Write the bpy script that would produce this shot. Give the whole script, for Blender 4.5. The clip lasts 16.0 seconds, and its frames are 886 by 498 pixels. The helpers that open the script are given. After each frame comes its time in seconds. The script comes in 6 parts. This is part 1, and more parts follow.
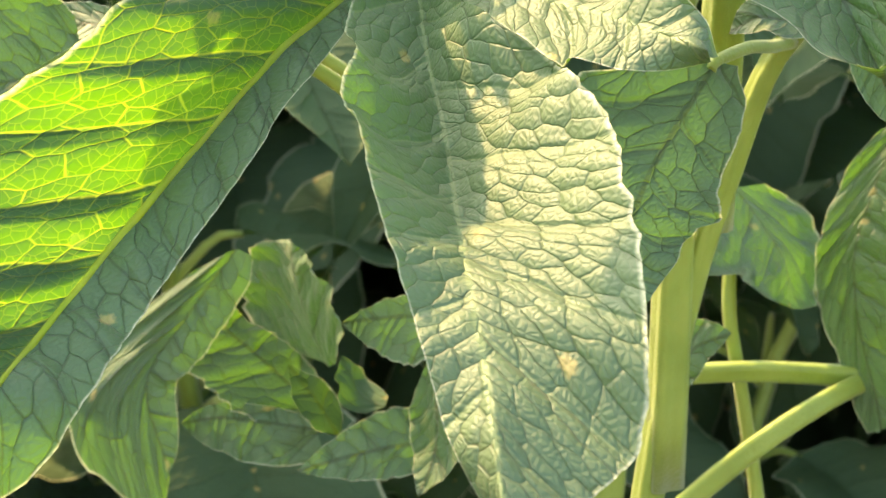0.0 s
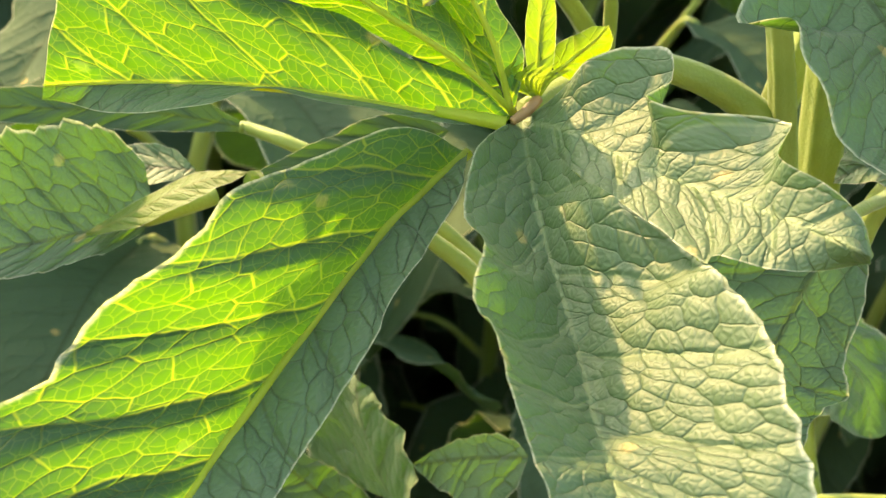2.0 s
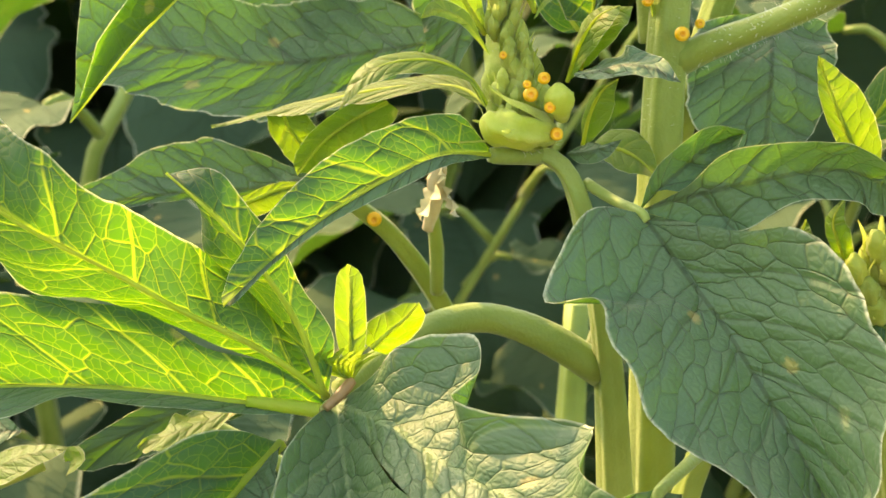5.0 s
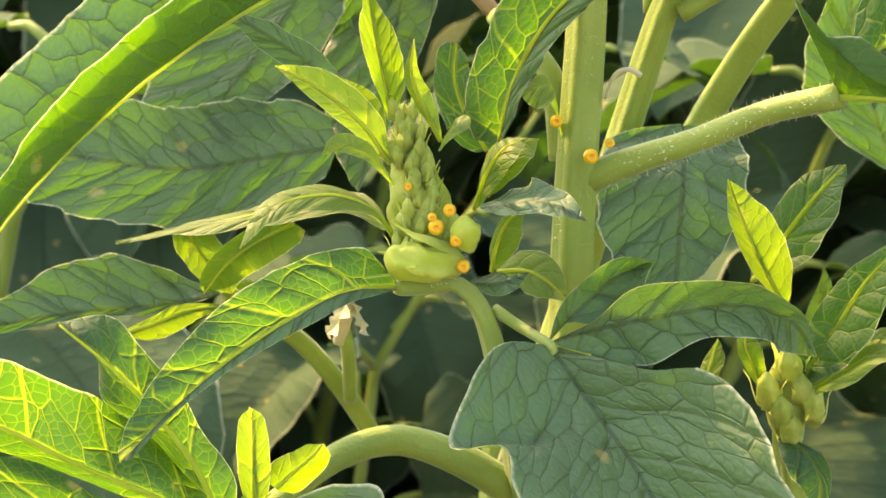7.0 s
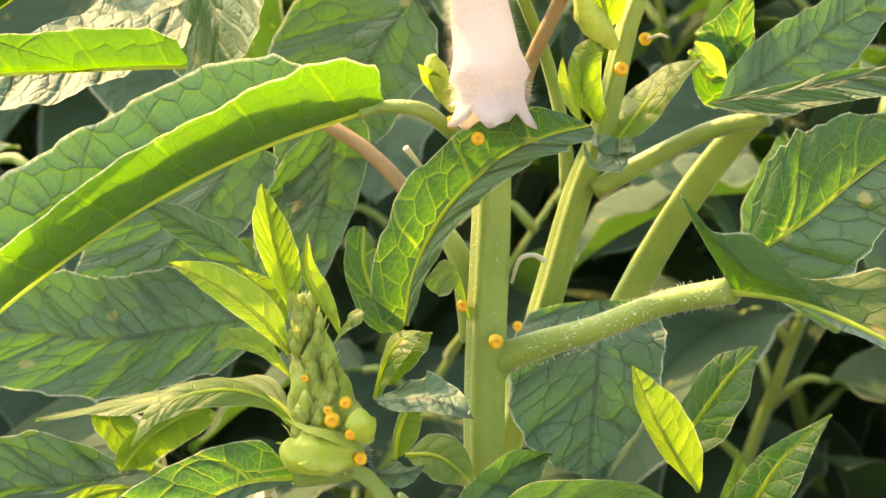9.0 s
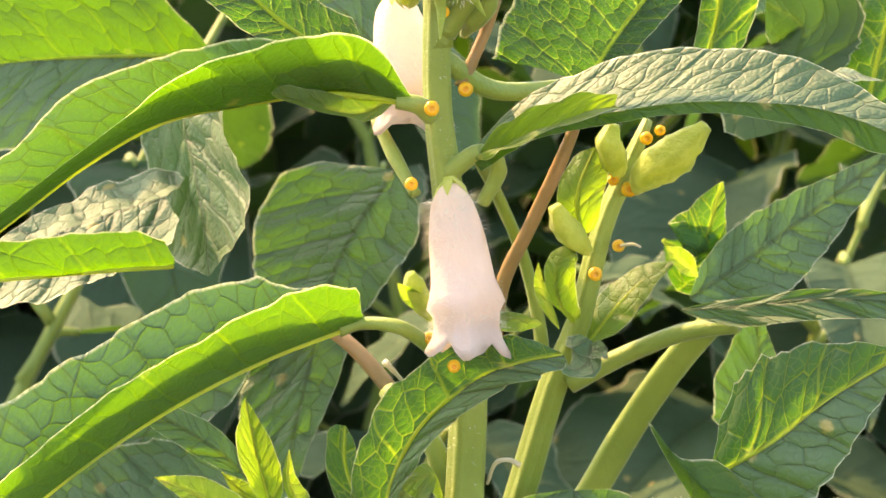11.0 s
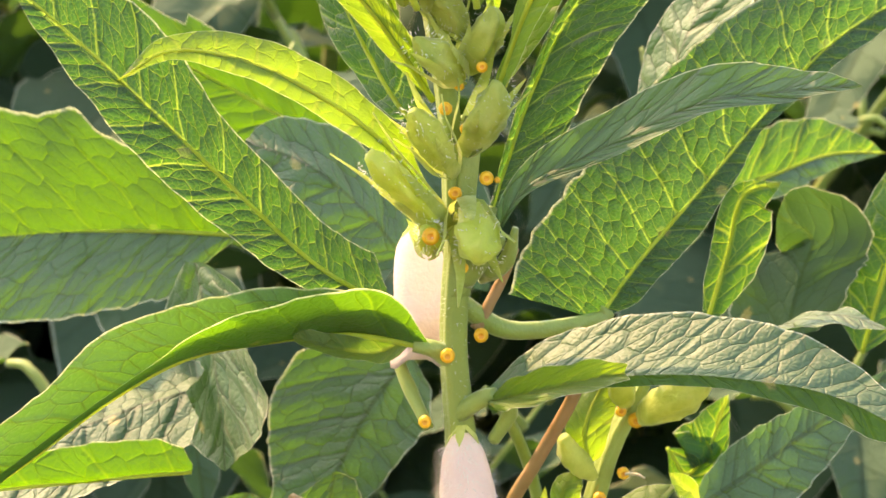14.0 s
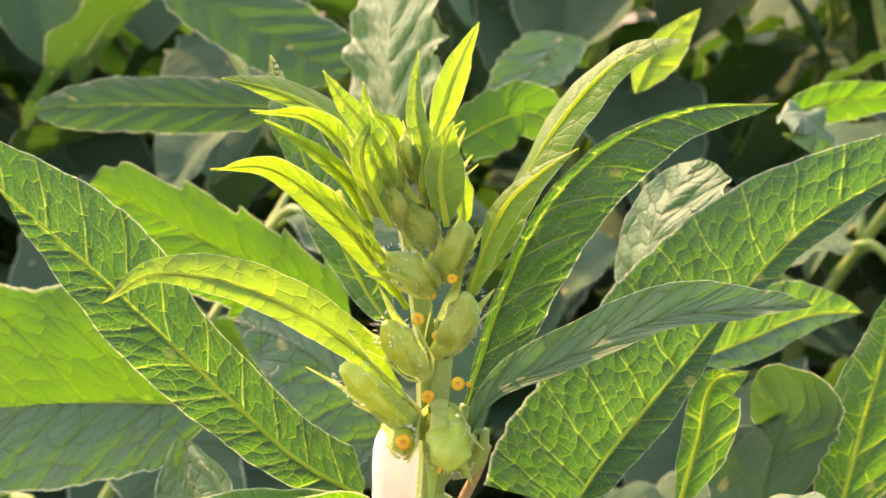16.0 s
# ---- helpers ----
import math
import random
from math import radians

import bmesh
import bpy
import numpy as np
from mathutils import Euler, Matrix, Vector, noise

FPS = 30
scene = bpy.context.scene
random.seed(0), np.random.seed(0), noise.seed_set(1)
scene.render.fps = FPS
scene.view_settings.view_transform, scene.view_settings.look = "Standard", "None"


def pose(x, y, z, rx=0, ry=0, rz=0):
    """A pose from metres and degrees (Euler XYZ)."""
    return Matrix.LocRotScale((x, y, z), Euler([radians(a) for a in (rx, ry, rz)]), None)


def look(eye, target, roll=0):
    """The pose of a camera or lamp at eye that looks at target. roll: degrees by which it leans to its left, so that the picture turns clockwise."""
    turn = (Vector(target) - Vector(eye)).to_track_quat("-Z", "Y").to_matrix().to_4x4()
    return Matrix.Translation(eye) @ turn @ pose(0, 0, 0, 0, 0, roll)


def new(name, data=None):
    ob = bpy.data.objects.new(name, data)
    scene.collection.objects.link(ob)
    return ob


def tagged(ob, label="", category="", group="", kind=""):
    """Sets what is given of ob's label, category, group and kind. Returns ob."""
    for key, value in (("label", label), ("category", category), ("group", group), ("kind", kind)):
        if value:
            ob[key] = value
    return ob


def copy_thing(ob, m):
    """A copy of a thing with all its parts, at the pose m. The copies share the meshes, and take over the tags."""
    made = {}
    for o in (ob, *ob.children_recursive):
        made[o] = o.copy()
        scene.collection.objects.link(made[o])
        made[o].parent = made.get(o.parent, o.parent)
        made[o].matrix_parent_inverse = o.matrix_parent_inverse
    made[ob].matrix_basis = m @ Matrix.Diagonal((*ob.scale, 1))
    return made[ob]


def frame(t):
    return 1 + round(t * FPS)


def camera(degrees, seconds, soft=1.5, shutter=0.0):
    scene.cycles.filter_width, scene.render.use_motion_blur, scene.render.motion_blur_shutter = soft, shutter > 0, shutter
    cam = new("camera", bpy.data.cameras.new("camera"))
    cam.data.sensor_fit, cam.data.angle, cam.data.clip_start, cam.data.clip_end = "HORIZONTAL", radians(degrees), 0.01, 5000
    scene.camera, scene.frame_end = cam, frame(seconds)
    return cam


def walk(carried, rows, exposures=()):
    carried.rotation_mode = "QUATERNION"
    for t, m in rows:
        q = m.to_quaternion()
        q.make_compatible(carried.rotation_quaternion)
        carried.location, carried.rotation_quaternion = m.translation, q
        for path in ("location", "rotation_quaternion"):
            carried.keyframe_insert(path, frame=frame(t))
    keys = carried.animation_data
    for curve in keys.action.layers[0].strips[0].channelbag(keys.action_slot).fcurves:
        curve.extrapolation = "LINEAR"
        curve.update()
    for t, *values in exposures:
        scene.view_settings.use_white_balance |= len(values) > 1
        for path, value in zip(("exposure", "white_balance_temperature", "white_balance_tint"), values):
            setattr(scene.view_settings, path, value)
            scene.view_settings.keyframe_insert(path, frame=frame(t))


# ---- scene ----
# The camera and its walk
cam = camera(32.0, 16.0, soft=1.5)
cam.data.dof.use_dof, cam.data.dof.focus_distance, cam.data.dof.aperture_fstop = True, 0.245, 48.0
PATH = [
    (0, -0.00507, -0.29399, 0.11660, 71.875, -1.733, 4.705),
    (0.5, -0.01575, -0.29355, 0.11758, 71.935, -1.777, 4.659),
    (1, -0.02581, -0.29156, 0.12220, 72.285, -1.746, 4.709),
    (1.5, -0.02669, -0.28386, 0.12986, 72.928, -1.503, 4.626),
    (2, -0.02793, -0.27587, 0.13442, 73.223, -1.416, 3.929),
    (2.5, -0.03370, -0.26848, 0.13893, 73.291, -1.219, 2.320),
    (3, -0.03785, -0.26325, 0.14421, 74.524, 1.146, -1.159),
    (3.5, -0.02614, -0.26359, 0.15000, 74.785, 0.467, -0.221),
    (4, -0.01493, -0.26576, 0.15297, 75.931, 0.436, 0.441),
    (4.2, -0.01763, -0.26459, 0.15685, 76.023, 0.812, -0.030),
    (6.3, -0.00343, -0.25901, 0.17944, 75.239, 0.429, -0.438),
    (6.5, -0.00892, -0.25550, 0.18302, 75.203, 0.974, -1.245),
    (7, -0.00594, -0.25123, 0.19060, 75.113, 0.737, -2.286),
    (7.5, 0.00791, -0.25307, 0.19543, 75.635, 0.224, -0.562),
    (8, 0.00595, -0.24974, 0.20495, 75.630, 1.435, -1.159),
    (8.5, 0.01984, -0.24997, 0.20593, 76.856, 1.736, -0.114),
    (9, 0.02191, -0.24707, 0.20972, 77.744, 1.503, -0.122),
    (9.5, 0.02321, -0.24481, 0.21537, 78.247, 1.550, -1.081),
    (10, 0.02674, -0.24783, 0.22147, 78.630, 1.720, 0.234),
    (10.2, 0.02564, -0.24866, 0.22536, 78.749, 1.810, 0.080),
    (12.3, 0.02478, -0.24702, 0.27299, 77.183, -1.088, 0.032),
    (12.5, 0.02857, -0.24589, 0.27562, 77.125, -0.923, 0.682),
    (13, 0.02712, -0.24670, 0.28229, 77.105, -1.128, 0.742),
    (13.5, 0.02271, -0.24716, 0.28738, 77.332, -1.032, 0.126),
    (14, 0.02404, -0.24808, 0.28930, 77.941, -1.094, 0.458),
    (14.5, 0.03313, -0.24656, 0.29897, 77.199, -0.603, 1.887),
    (15, 0.03212, -0.24767, 0.30299, 79.540, -0.733, 1.555),
    (15.5, 0.03526, -0.25085, 0.30621, 80.168, -0.941, 1.872),
    (16, 0.03157, -0.25424, 0.31400, 80.618, -0.808, 1.094),
]
walk(cam, [(t, pose(*p)) for t, *p in PATH], exposures=[(0.0, 1.18, 8000, 9), (3.0, 0.98, 8600, 5), (6.3, 1.05, 8500, 11), (9.0, 1.08, 8200, 15), (12.3, 0.9, 7700, 20), (16.0, 0.85, 7600, 22)])

# World, sun and exposure
SUN_DIR = Vector((-0.53, 0.51, 0.68)).normalized()
sun = new("sun", bpy.data.lights.new("sun", "SUN"))
sun.data.energy, sun.data.angle, sun.data.color = 5.6, radians(0.6), (1.0, 0.71, 0.38)
sun.matrix_world = look(SUN_DIR * 3, (0, 0, 0))
world = bpy.data.worlds.new("sky")
scene.world = world
world.use_nodes = True
wt = world.node_tree
sky = wt.nodes.new("ShaderNodeTexSky")
sky.sky_type, sky.sun_disc = "NISHITA", False
sky.dust_density = 3.0
sky.sun_elevation = math.asin(SUN_DIR.z)
sky.sun_rotation = math.atan2(SUN_DIR.x, SUN_DIR.y)
wt.links.new(sky.outputs[0], wt.nodes["Background"].inputs[0])
wt.nodes["Background"].inputs[1].default_value = 0.45


# Materials
class Nodes:
    """A short way to write node trees."""

    def __init__(self, name):
        self.mat = bpy.data.materials.new(name)
        self.mat.use_nodes = True
        self.tree = self.mat.node_tree
        self.tree.nodes.clear()

    def add(self, kind, ins=None, **props):
        node = self.tree.nodes.new(kind)
        for key, value in props.items():
            setattr(node, key, value)
        for key, value in (ins or {}).items():
            if isinstance(value, bpy.types.NodeSocket):
                self.tree.links.new(value, node.inputs[key])
            else:
                node.inputs[key].default_value = value
        return node

    def math(self, op, a, b=0.0, c=0.0):
        return self.add("ShaderNodeMath", {0: a, 1: b, 2: c}, operation=op).outputs[0]

    def span(self, value, lo, hi, out_lo=0.0, out_hi=1.0):
        return self.add("ShaderNodeMapRange", {0: value, 1: lo, 2: hi, 3: out_lo, 4: out_hi}, interpolation_type="SMOOTHSTEP").outputs[0]

    def mix(self, fac, a, b):
        a, b = ((*v, 1) if isinstance(v, tuple) and len(v) == 3 else v for v in (a, b))
        return self.add("ShaderNodeMix", {0: fac, 6: a, 7: b}, data_type="RGBA").outputs[2]

    def finish(self, shader):
        out = self.add("ShaderNodeOutputMaterial")
        self.tree.links.new(shader, out.inputs[0])
        return self.mat


def leaf_material(name, top, top2, through_colour, vein, spacing=0.011, cell=260.0, relief=0.9, gloss=0.55, thin=0.5, net_share=0.85, shine=0.75, sheen=0.1, dim=0.4, even=0.5, vw=1.0, sv=1.0, main=None, warped=0.0014):
    """A leaf blade: side veins, a net of small veins, pillows between them, light through the blade."""
    n = Nodes(name)
    uv = n.add("ShaderNodeUVMap", uv_map="UVMap").outputs[0]
    edge = n.add("ShaderNodeSeparateXYZ", {0: n.add("ShaderNodeUVMap", uv_map="Edge").outputs[0]})
    warp = n.add("ShaderNodeTexNoise", {"Vector": uv, "Scale": 260.0, "Detail": 2.0})
    warp = n.add("ShaderNodeVectorMath", {0: warp.outputs["Color"], 1: (0.5, 0.5, 0.5)}, operation="SUBTRACT").outputs[0]
    warp = n.add("ShaderNodeVectorMath", {0: warp, "Scale": warped}, operation="SCALE").outputs[0]
    spot = n.add("ShaderNodeVectorMath", {0: uv, 1: warp}, operation="ADD").outputs[0]
    u, v = n.add("ShaderNodeSeparateXYZ", {0: spot}).outputs[:2]
    au = n.math("ABSOLUTE", u)
    raw = n.add("ShaderNodeSeparateXYZ", {0: uv}).outputs
    ar = n.math("ABSOLUTE", raw[0])
    # side veins leave the midrib at an angle and bend towards the tip
    lean = n.math("SUBTRACT", n.math("MULTIPLY", ar, 0.8), n.math("MULTIPLY", n.math("MULTIPLY", ar, ar), 5.0))
    slow = n.add("ShaderNodeTexNoise", {"Vector": uv, "Scale": 70.0, "Detail": 1.0}).outputs[0]
    v_slow = n.math("ADD", raw[1], n.math("MULTIPLY", n.math("SUBTRACT", slow, 0.5), 0.005))
    q = n.math("DIVIDE", n.math("SUBTRACT", v_slow, lean), spacing)
    q = n.math("ADD", q, n.math("MULTIPLY", n.math("GREATER_THAN", raw[0], 0.0), 0.43))
    side = n.math("MULTIPLY", n.math("PINGPONG", q, 0.5), spacing)
    side_w = n.span(ar, 0.0, 0.03, 0.00034 * sv, 0.00016 * sv)
    side_m = n.math("SUBTRACT", 1.0, n.math("MINIMUM", n.math("DIVIDE", side, side_w), 1.0))
    side_m = n.math("POWER", side_m, 0.6)
    mid_m = n.span(ar, 0.0003 * sv, 0.0007 * sv, 1.0, 0.0)
    # the net runs with the side veins
    along = n.add("ShaderNodeCombineXYZ", {0: n.math("MULTIPLY", u, 0.8), 1: n.math("SUBTRACT", v, n.math("MULTIPLY", au, 0.7))}).outputs[0]
    net = n.add("ShaderNodeTexVoronoi", {"Vector": along, "Scale": cell, "Randomness": 0.9}, feature="DISTANCE_TO_EDGE", voronoi_dimensions="2D").outputs["Distance"]
    dome = n.add("ShaderNodeTexVoronoi", {"Vector": along, "Scale": cell, "Randomness": 0.9}, voronoi_dimensions="2D").outputs["Distance"]
    fine = n.add("ShaderNodeTexVoronoi", {"Vector": spot, "Scale": cell * 2.7}, feature="DISTANCE_TO_EDGE", voronoi_dimensions="2D").outputs["Distance"]
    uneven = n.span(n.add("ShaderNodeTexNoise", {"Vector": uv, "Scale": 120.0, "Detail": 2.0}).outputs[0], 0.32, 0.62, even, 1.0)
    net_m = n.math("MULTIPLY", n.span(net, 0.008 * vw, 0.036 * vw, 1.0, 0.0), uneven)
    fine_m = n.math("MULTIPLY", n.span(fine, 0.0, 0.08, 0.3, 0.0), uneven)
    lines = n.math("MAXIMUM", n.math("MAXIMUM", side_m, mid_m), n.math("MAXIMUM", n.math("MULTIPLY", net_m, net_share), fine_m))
    # relief: pillows with thin sunken veins
    dome = n.math("SUBTRACT", 1.0, n.math("MULTIPLY", dome, dome))
    crease = n.span(net, 0.0, 0.07)
    trench = n.span(side, 0.0, 0.0013)
    small = n.math("MULTIPLY", n.span(fine, 0.0, 0.35), 0.16)
    grain = n.add("ShaderNodeTexNoise", {"Vector": uv, "Scale": 1300.0, "Detail": 3.0}).outputs[0]
    high = n.math("ADD", n.math("MULTIPLY", dome, 1.6), n.math("ADD", n.math("MULTIPLY", n.math("MULTIPLY", crease, uneven), 0.4), n.math("MULTIPLY", trench, 0.75)))
    high = n.math("ADD", n.math("ADD", high, small), n.math("MULTIPLY", grain, 0.12))
    bump = n.add("ShaderNodeBump", {"Strength": 0.9, "Distance": 0.00046 * relief, "Height": high}).outputs[0]
    faint = n.add("ShaderNodeBump", {"Strength": 0.75, "Distance": 0.0005 * relief, "Height": high}).outputs[0]
    # colour
    big = n.add("ShaderNodeTexNoise", {"Vector": uv, "Scale": 35.0, "Detail": 4.0}).outputs[0]
    who = n.add("ShaderNodeObjectInfo").outputs["Random"]
    tone = n.span(n.math("ADD", n.math("MULTIPLY", big, 0.75), n.math("MULTIPLY", who, 0.4)), 0.3, 0.9)
    face = n.mix(tone, top, top2)
    # shade in the sunken vein creases, painted as darker lines; dim sets its depth
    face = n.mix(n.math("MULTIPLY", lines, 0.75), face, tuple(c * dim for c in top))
    if main:
        face = n.mix(n.math("MULTIPLY", n.math("MAXIMUM", side_m, mid_m), 0.8), face, main)
    rim = n.math("MULTIPLY", n.span(edge.outputs[0], 0.962, 0.996), n.span(grain, 0.3, 0.65, 0.35, 1.0))
    face = n.mix(n.math("MULTIPLY", rim, 0.85), face, (0.6, 0.62, 0.4))
    speck = n.add("ShaderNodeTexVoronoi", {"Vector": uv, "Scale": 28.0}, voronoi_dimensions="2D").outputs["Distance"]
    speck_m = n.span(n.math("ADD", speck, n.math("MULTIPLY", grain, 0.05)), 0.045, 0.07, 0.8, 0.0)
    face = n.mix(speck_m, face, (0.45, 0.36, 0.12))
    glow = n.mix(n.math("MULTIPLY", tone, 0.5), through_colour, tuple(c * 0.72 for c in through_colour))
    glow = n.mix(n.math("POWER", lines, 0.8), glow, vein)
    glow = n.mix(n.math("MULTIPLY", rim, 0.85), glow, (0.85, 0.85, 0.5))
    p = n.add("ShaderNodeBsdfPrincipled", {"Base Color": face, "Roughness": gloss, "Specular IOR Level": shine, "Normal": bump,
              "Sheen Weight": sheen, "Sheen Roughness": 0.5, "Sheen Tint": (0.95, 0.9, 0.8, 1)})
    tr = n.add("ShaderNodeBsdfTranslucent", {"Color": glow, "Normal": faint})
    return n.finish(n.add("ShaderNodeMixShader", {0: thin, 1: p.outputs[0], 2: tr.outputs[0]}).outputs[0])


def plant_skin(name, low, high, scale=60.0, rough=0.5, thin=0.0, ridge=0.0, soft=0.3):
    """Stems, buds, petals: two tones, fine grain and fuzz."""
    n = Nodes(name)
    at = n.add("ShaderNodeTexCoord").outputs["Object"]
    big = n.add("ShaderNodeTexNoise", {"Vector": at, "Scale": scale, "Detail": 5.0}).outputs[0]
    grain = n.add("ShaderNodeTexNoise", {"Vector": at, "Scale": 1400.0, "Detail": 3.0}).outputs[0]
    face = n.mix(n.span(big, 0.3, 0.7), low, high)
    bump = n.add("ShaderNodeBump", {"Strength": 0.5, "Distance": 0.0004, "Height": n.math("ADD", grain, n.math("MULTIPLY", big, 2.0))}).outputs[0]
    p = n.add("ShaderNodeBsdfPrincipled", {"Base Color": face, "Roughness": rough, "Normal": bump, "Sheen Weight": soft, "Sheen Roughness": 0.4})
    shader = p.outputs[0]
    if thin:
        tr = n.add("ShaderNodeBsdfTranslucent", {"Color": face, "Normal": bump}).outputs[0]
        shader = n.add("ShaderNodeMixShader", {0: thin, 1: shader, 2: tr}).outputs[0]
    return n.finish(shader)


def soil_material():
    n = Nodes("soil")
    at = n.add("ShaderNodeTexCoord").outputs["Object"]
    a = n.add("ShaderNodeTexNoise", {"Vector": at, "Scale": 9.0, "Detail": 8.0}).outputs[0]
    b = n.add("ShaderNodeTexVoronoi", {"Vector": at, "Scale": 45.0}).outputs["Distance"]
    face = n.mix(n.span(a, 0.3, 0.7), (0.14, 0.105, 0.065), (0.28, 0.21, 0.13))
    bump = n.add("ShaderNodeBump", {"Strength": 1.0, "Distance": 0.02, "Height": n.math("ADD", a, b)}).outputs[0]
    return n.finish(n.add("ShaderNodeBsdfPrincipled", {"Base Color": face, "Roughness": 0.95, "Normal": bump}).outputs[0])


# On split leaves GREEN or SMOOTH paints the lit-through half, TOP the shaded one.
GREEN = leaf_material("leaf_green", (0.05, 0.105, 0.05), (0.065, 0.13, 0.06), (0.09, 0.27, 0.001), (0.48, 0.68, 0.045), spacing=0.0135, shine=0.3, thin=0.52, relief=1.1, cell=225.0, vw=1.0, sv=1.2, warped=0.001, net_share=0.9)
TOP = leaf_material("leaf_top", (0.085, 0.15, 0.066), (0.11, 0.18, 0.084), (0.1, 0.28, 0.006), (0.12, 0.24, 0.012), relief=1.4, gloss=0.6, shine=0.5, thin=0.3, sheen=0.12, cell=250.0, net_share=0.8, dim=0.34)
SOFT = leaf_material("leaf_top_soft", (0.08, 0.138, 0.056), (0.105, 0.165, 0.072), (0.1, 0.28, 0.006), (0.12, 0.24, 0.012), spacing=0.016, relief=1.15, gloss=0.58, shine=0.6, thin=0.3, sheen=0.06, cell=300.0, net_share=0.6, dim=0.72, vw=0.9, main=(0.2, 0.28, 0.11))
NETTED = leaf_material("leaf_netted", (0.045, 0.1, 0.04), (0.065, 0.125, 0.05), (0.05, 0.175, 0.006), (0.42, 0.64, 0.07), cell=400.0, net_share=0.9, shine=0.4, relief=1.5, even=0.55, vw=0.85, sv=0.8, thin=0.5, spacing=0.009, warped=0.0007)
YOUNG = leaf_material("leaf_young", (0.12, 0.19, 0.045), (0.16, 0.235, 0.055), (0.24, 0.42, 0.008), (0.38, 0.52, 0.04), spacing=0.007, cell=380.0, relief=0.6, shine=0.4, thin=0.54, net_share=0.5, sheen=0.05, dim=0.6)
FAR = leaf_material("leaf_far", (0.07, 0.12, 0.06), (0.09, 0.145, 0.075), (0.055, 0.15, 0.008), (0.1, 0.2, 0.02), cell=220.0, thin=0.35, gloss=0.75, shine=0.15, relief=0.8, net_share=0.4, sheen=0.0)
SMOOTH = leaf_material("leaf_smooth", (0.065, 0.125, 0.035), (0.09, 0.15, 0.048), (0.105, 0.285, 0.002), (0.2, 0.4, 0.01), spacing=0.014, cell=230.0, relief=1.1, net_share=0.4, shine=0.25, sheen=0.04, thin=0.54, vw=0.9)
STEM = plant_skin("stem_green", (0.22, 0.31, 0.05), (0.32, 0.41, 0.085), 45.0, thin=0.25)
STEM_DARK = plant_skin("stem_red", (0.3, 0.2, 0.07), (0.38, 0.23, 0.09), 60.0, soft=0.05, thin=0.2)
RIB = plant_skin("rib_yellow", (0.5, 0.62, 0.06), (0.62, 0.7, 0.1), 80.0, thin=0.65)
BUD = plant_skin("bud_green", (0.39, 0.48, 0.075), (0.56, 0.63, 0.15), 260.0, thin=0.5, soft=0.35)
BUD_PALE = plant_skin("bud_pale", (0.5, 0.6, 0.07), (0.66, 0.72, 0.16), 150.0, thin=0.5, soft=0.25)
PETAL = plant_skin("petal", (0.78, 0.66, 0.56), (0.86, 0.76, 0.67), 90.0, rough=0.6, thin=0.55, soft=0.5)
GLAND = plant_skin("gland_orange", (0.8, 0.43, 0.012), (0.88, 0.55, 0.03), 400.0, rough=0.4, soft=0.0, thin=0.25)
GLAND_EYE = plant_skin("gland_eye", (0.66, 0.27, 0.006), (0.72, 0.34, 0.012), 400.0, rough=0.5, soft=0.0)
DRY = plant_skin("dry_petal", (0.5, 0.48, 0.28), (0.62, 0.58, 0.38), 200.0, thin=0.3)
HAIR = plant_skin("hair_white", (0.7, 0.72, 0.6), (0.8, 0.8, 0.7), 100.0, thin=0.4)
SOIL = soil_material()


# Building tools
def part(name, bm, material, parent, label=""):
    """Links a bmesh as one mesh object under a thing or a part."""
    me = bpy.data.meshes.new(name)
    for f in bm.faces:
        f.smooth = True
    bm.to_mesh(me)
    bm.free()
    for m in material if isinstance(material, (list, tuple)) else (material,):
        me.materials.append(m)
    ob = new(name, me)
    ob.parent = parent
    return tagged(ob, label)


def plant(label, base, category="plant", group="sesame plants"):
    ob = new("sesame_plant")
    ob.location = base
    return tagged(ob, label, category, group)


def curve_at(points, s):
    """A smooth curve through the points; s from 0 to 1."""
    n = len(points) - 1
    k = min(int(s * n), n - 1)
    f = s * n - k
    p1, p2 = points[k], points[k + 1]
    p0 = points[k - 1] if k else p1 * 2 - p2
    p3 = points[k + 2] if k + 2 <= n else p2 * 2 - p1
    return 0.5 * (2 * p1 + (p2 - p0) * f + (2 * p0 - 5 * p1 + 4 * p2 - p3) * f * f + (3 * p1 - p0 - 3 * p2 + p3) * f**3)


def local(parent, pts):
    """World points in the plant's own frame."""
    top = parent
    while top.parent:
        top = top.parent
    return [Vector(p) - top.location for p in pts]


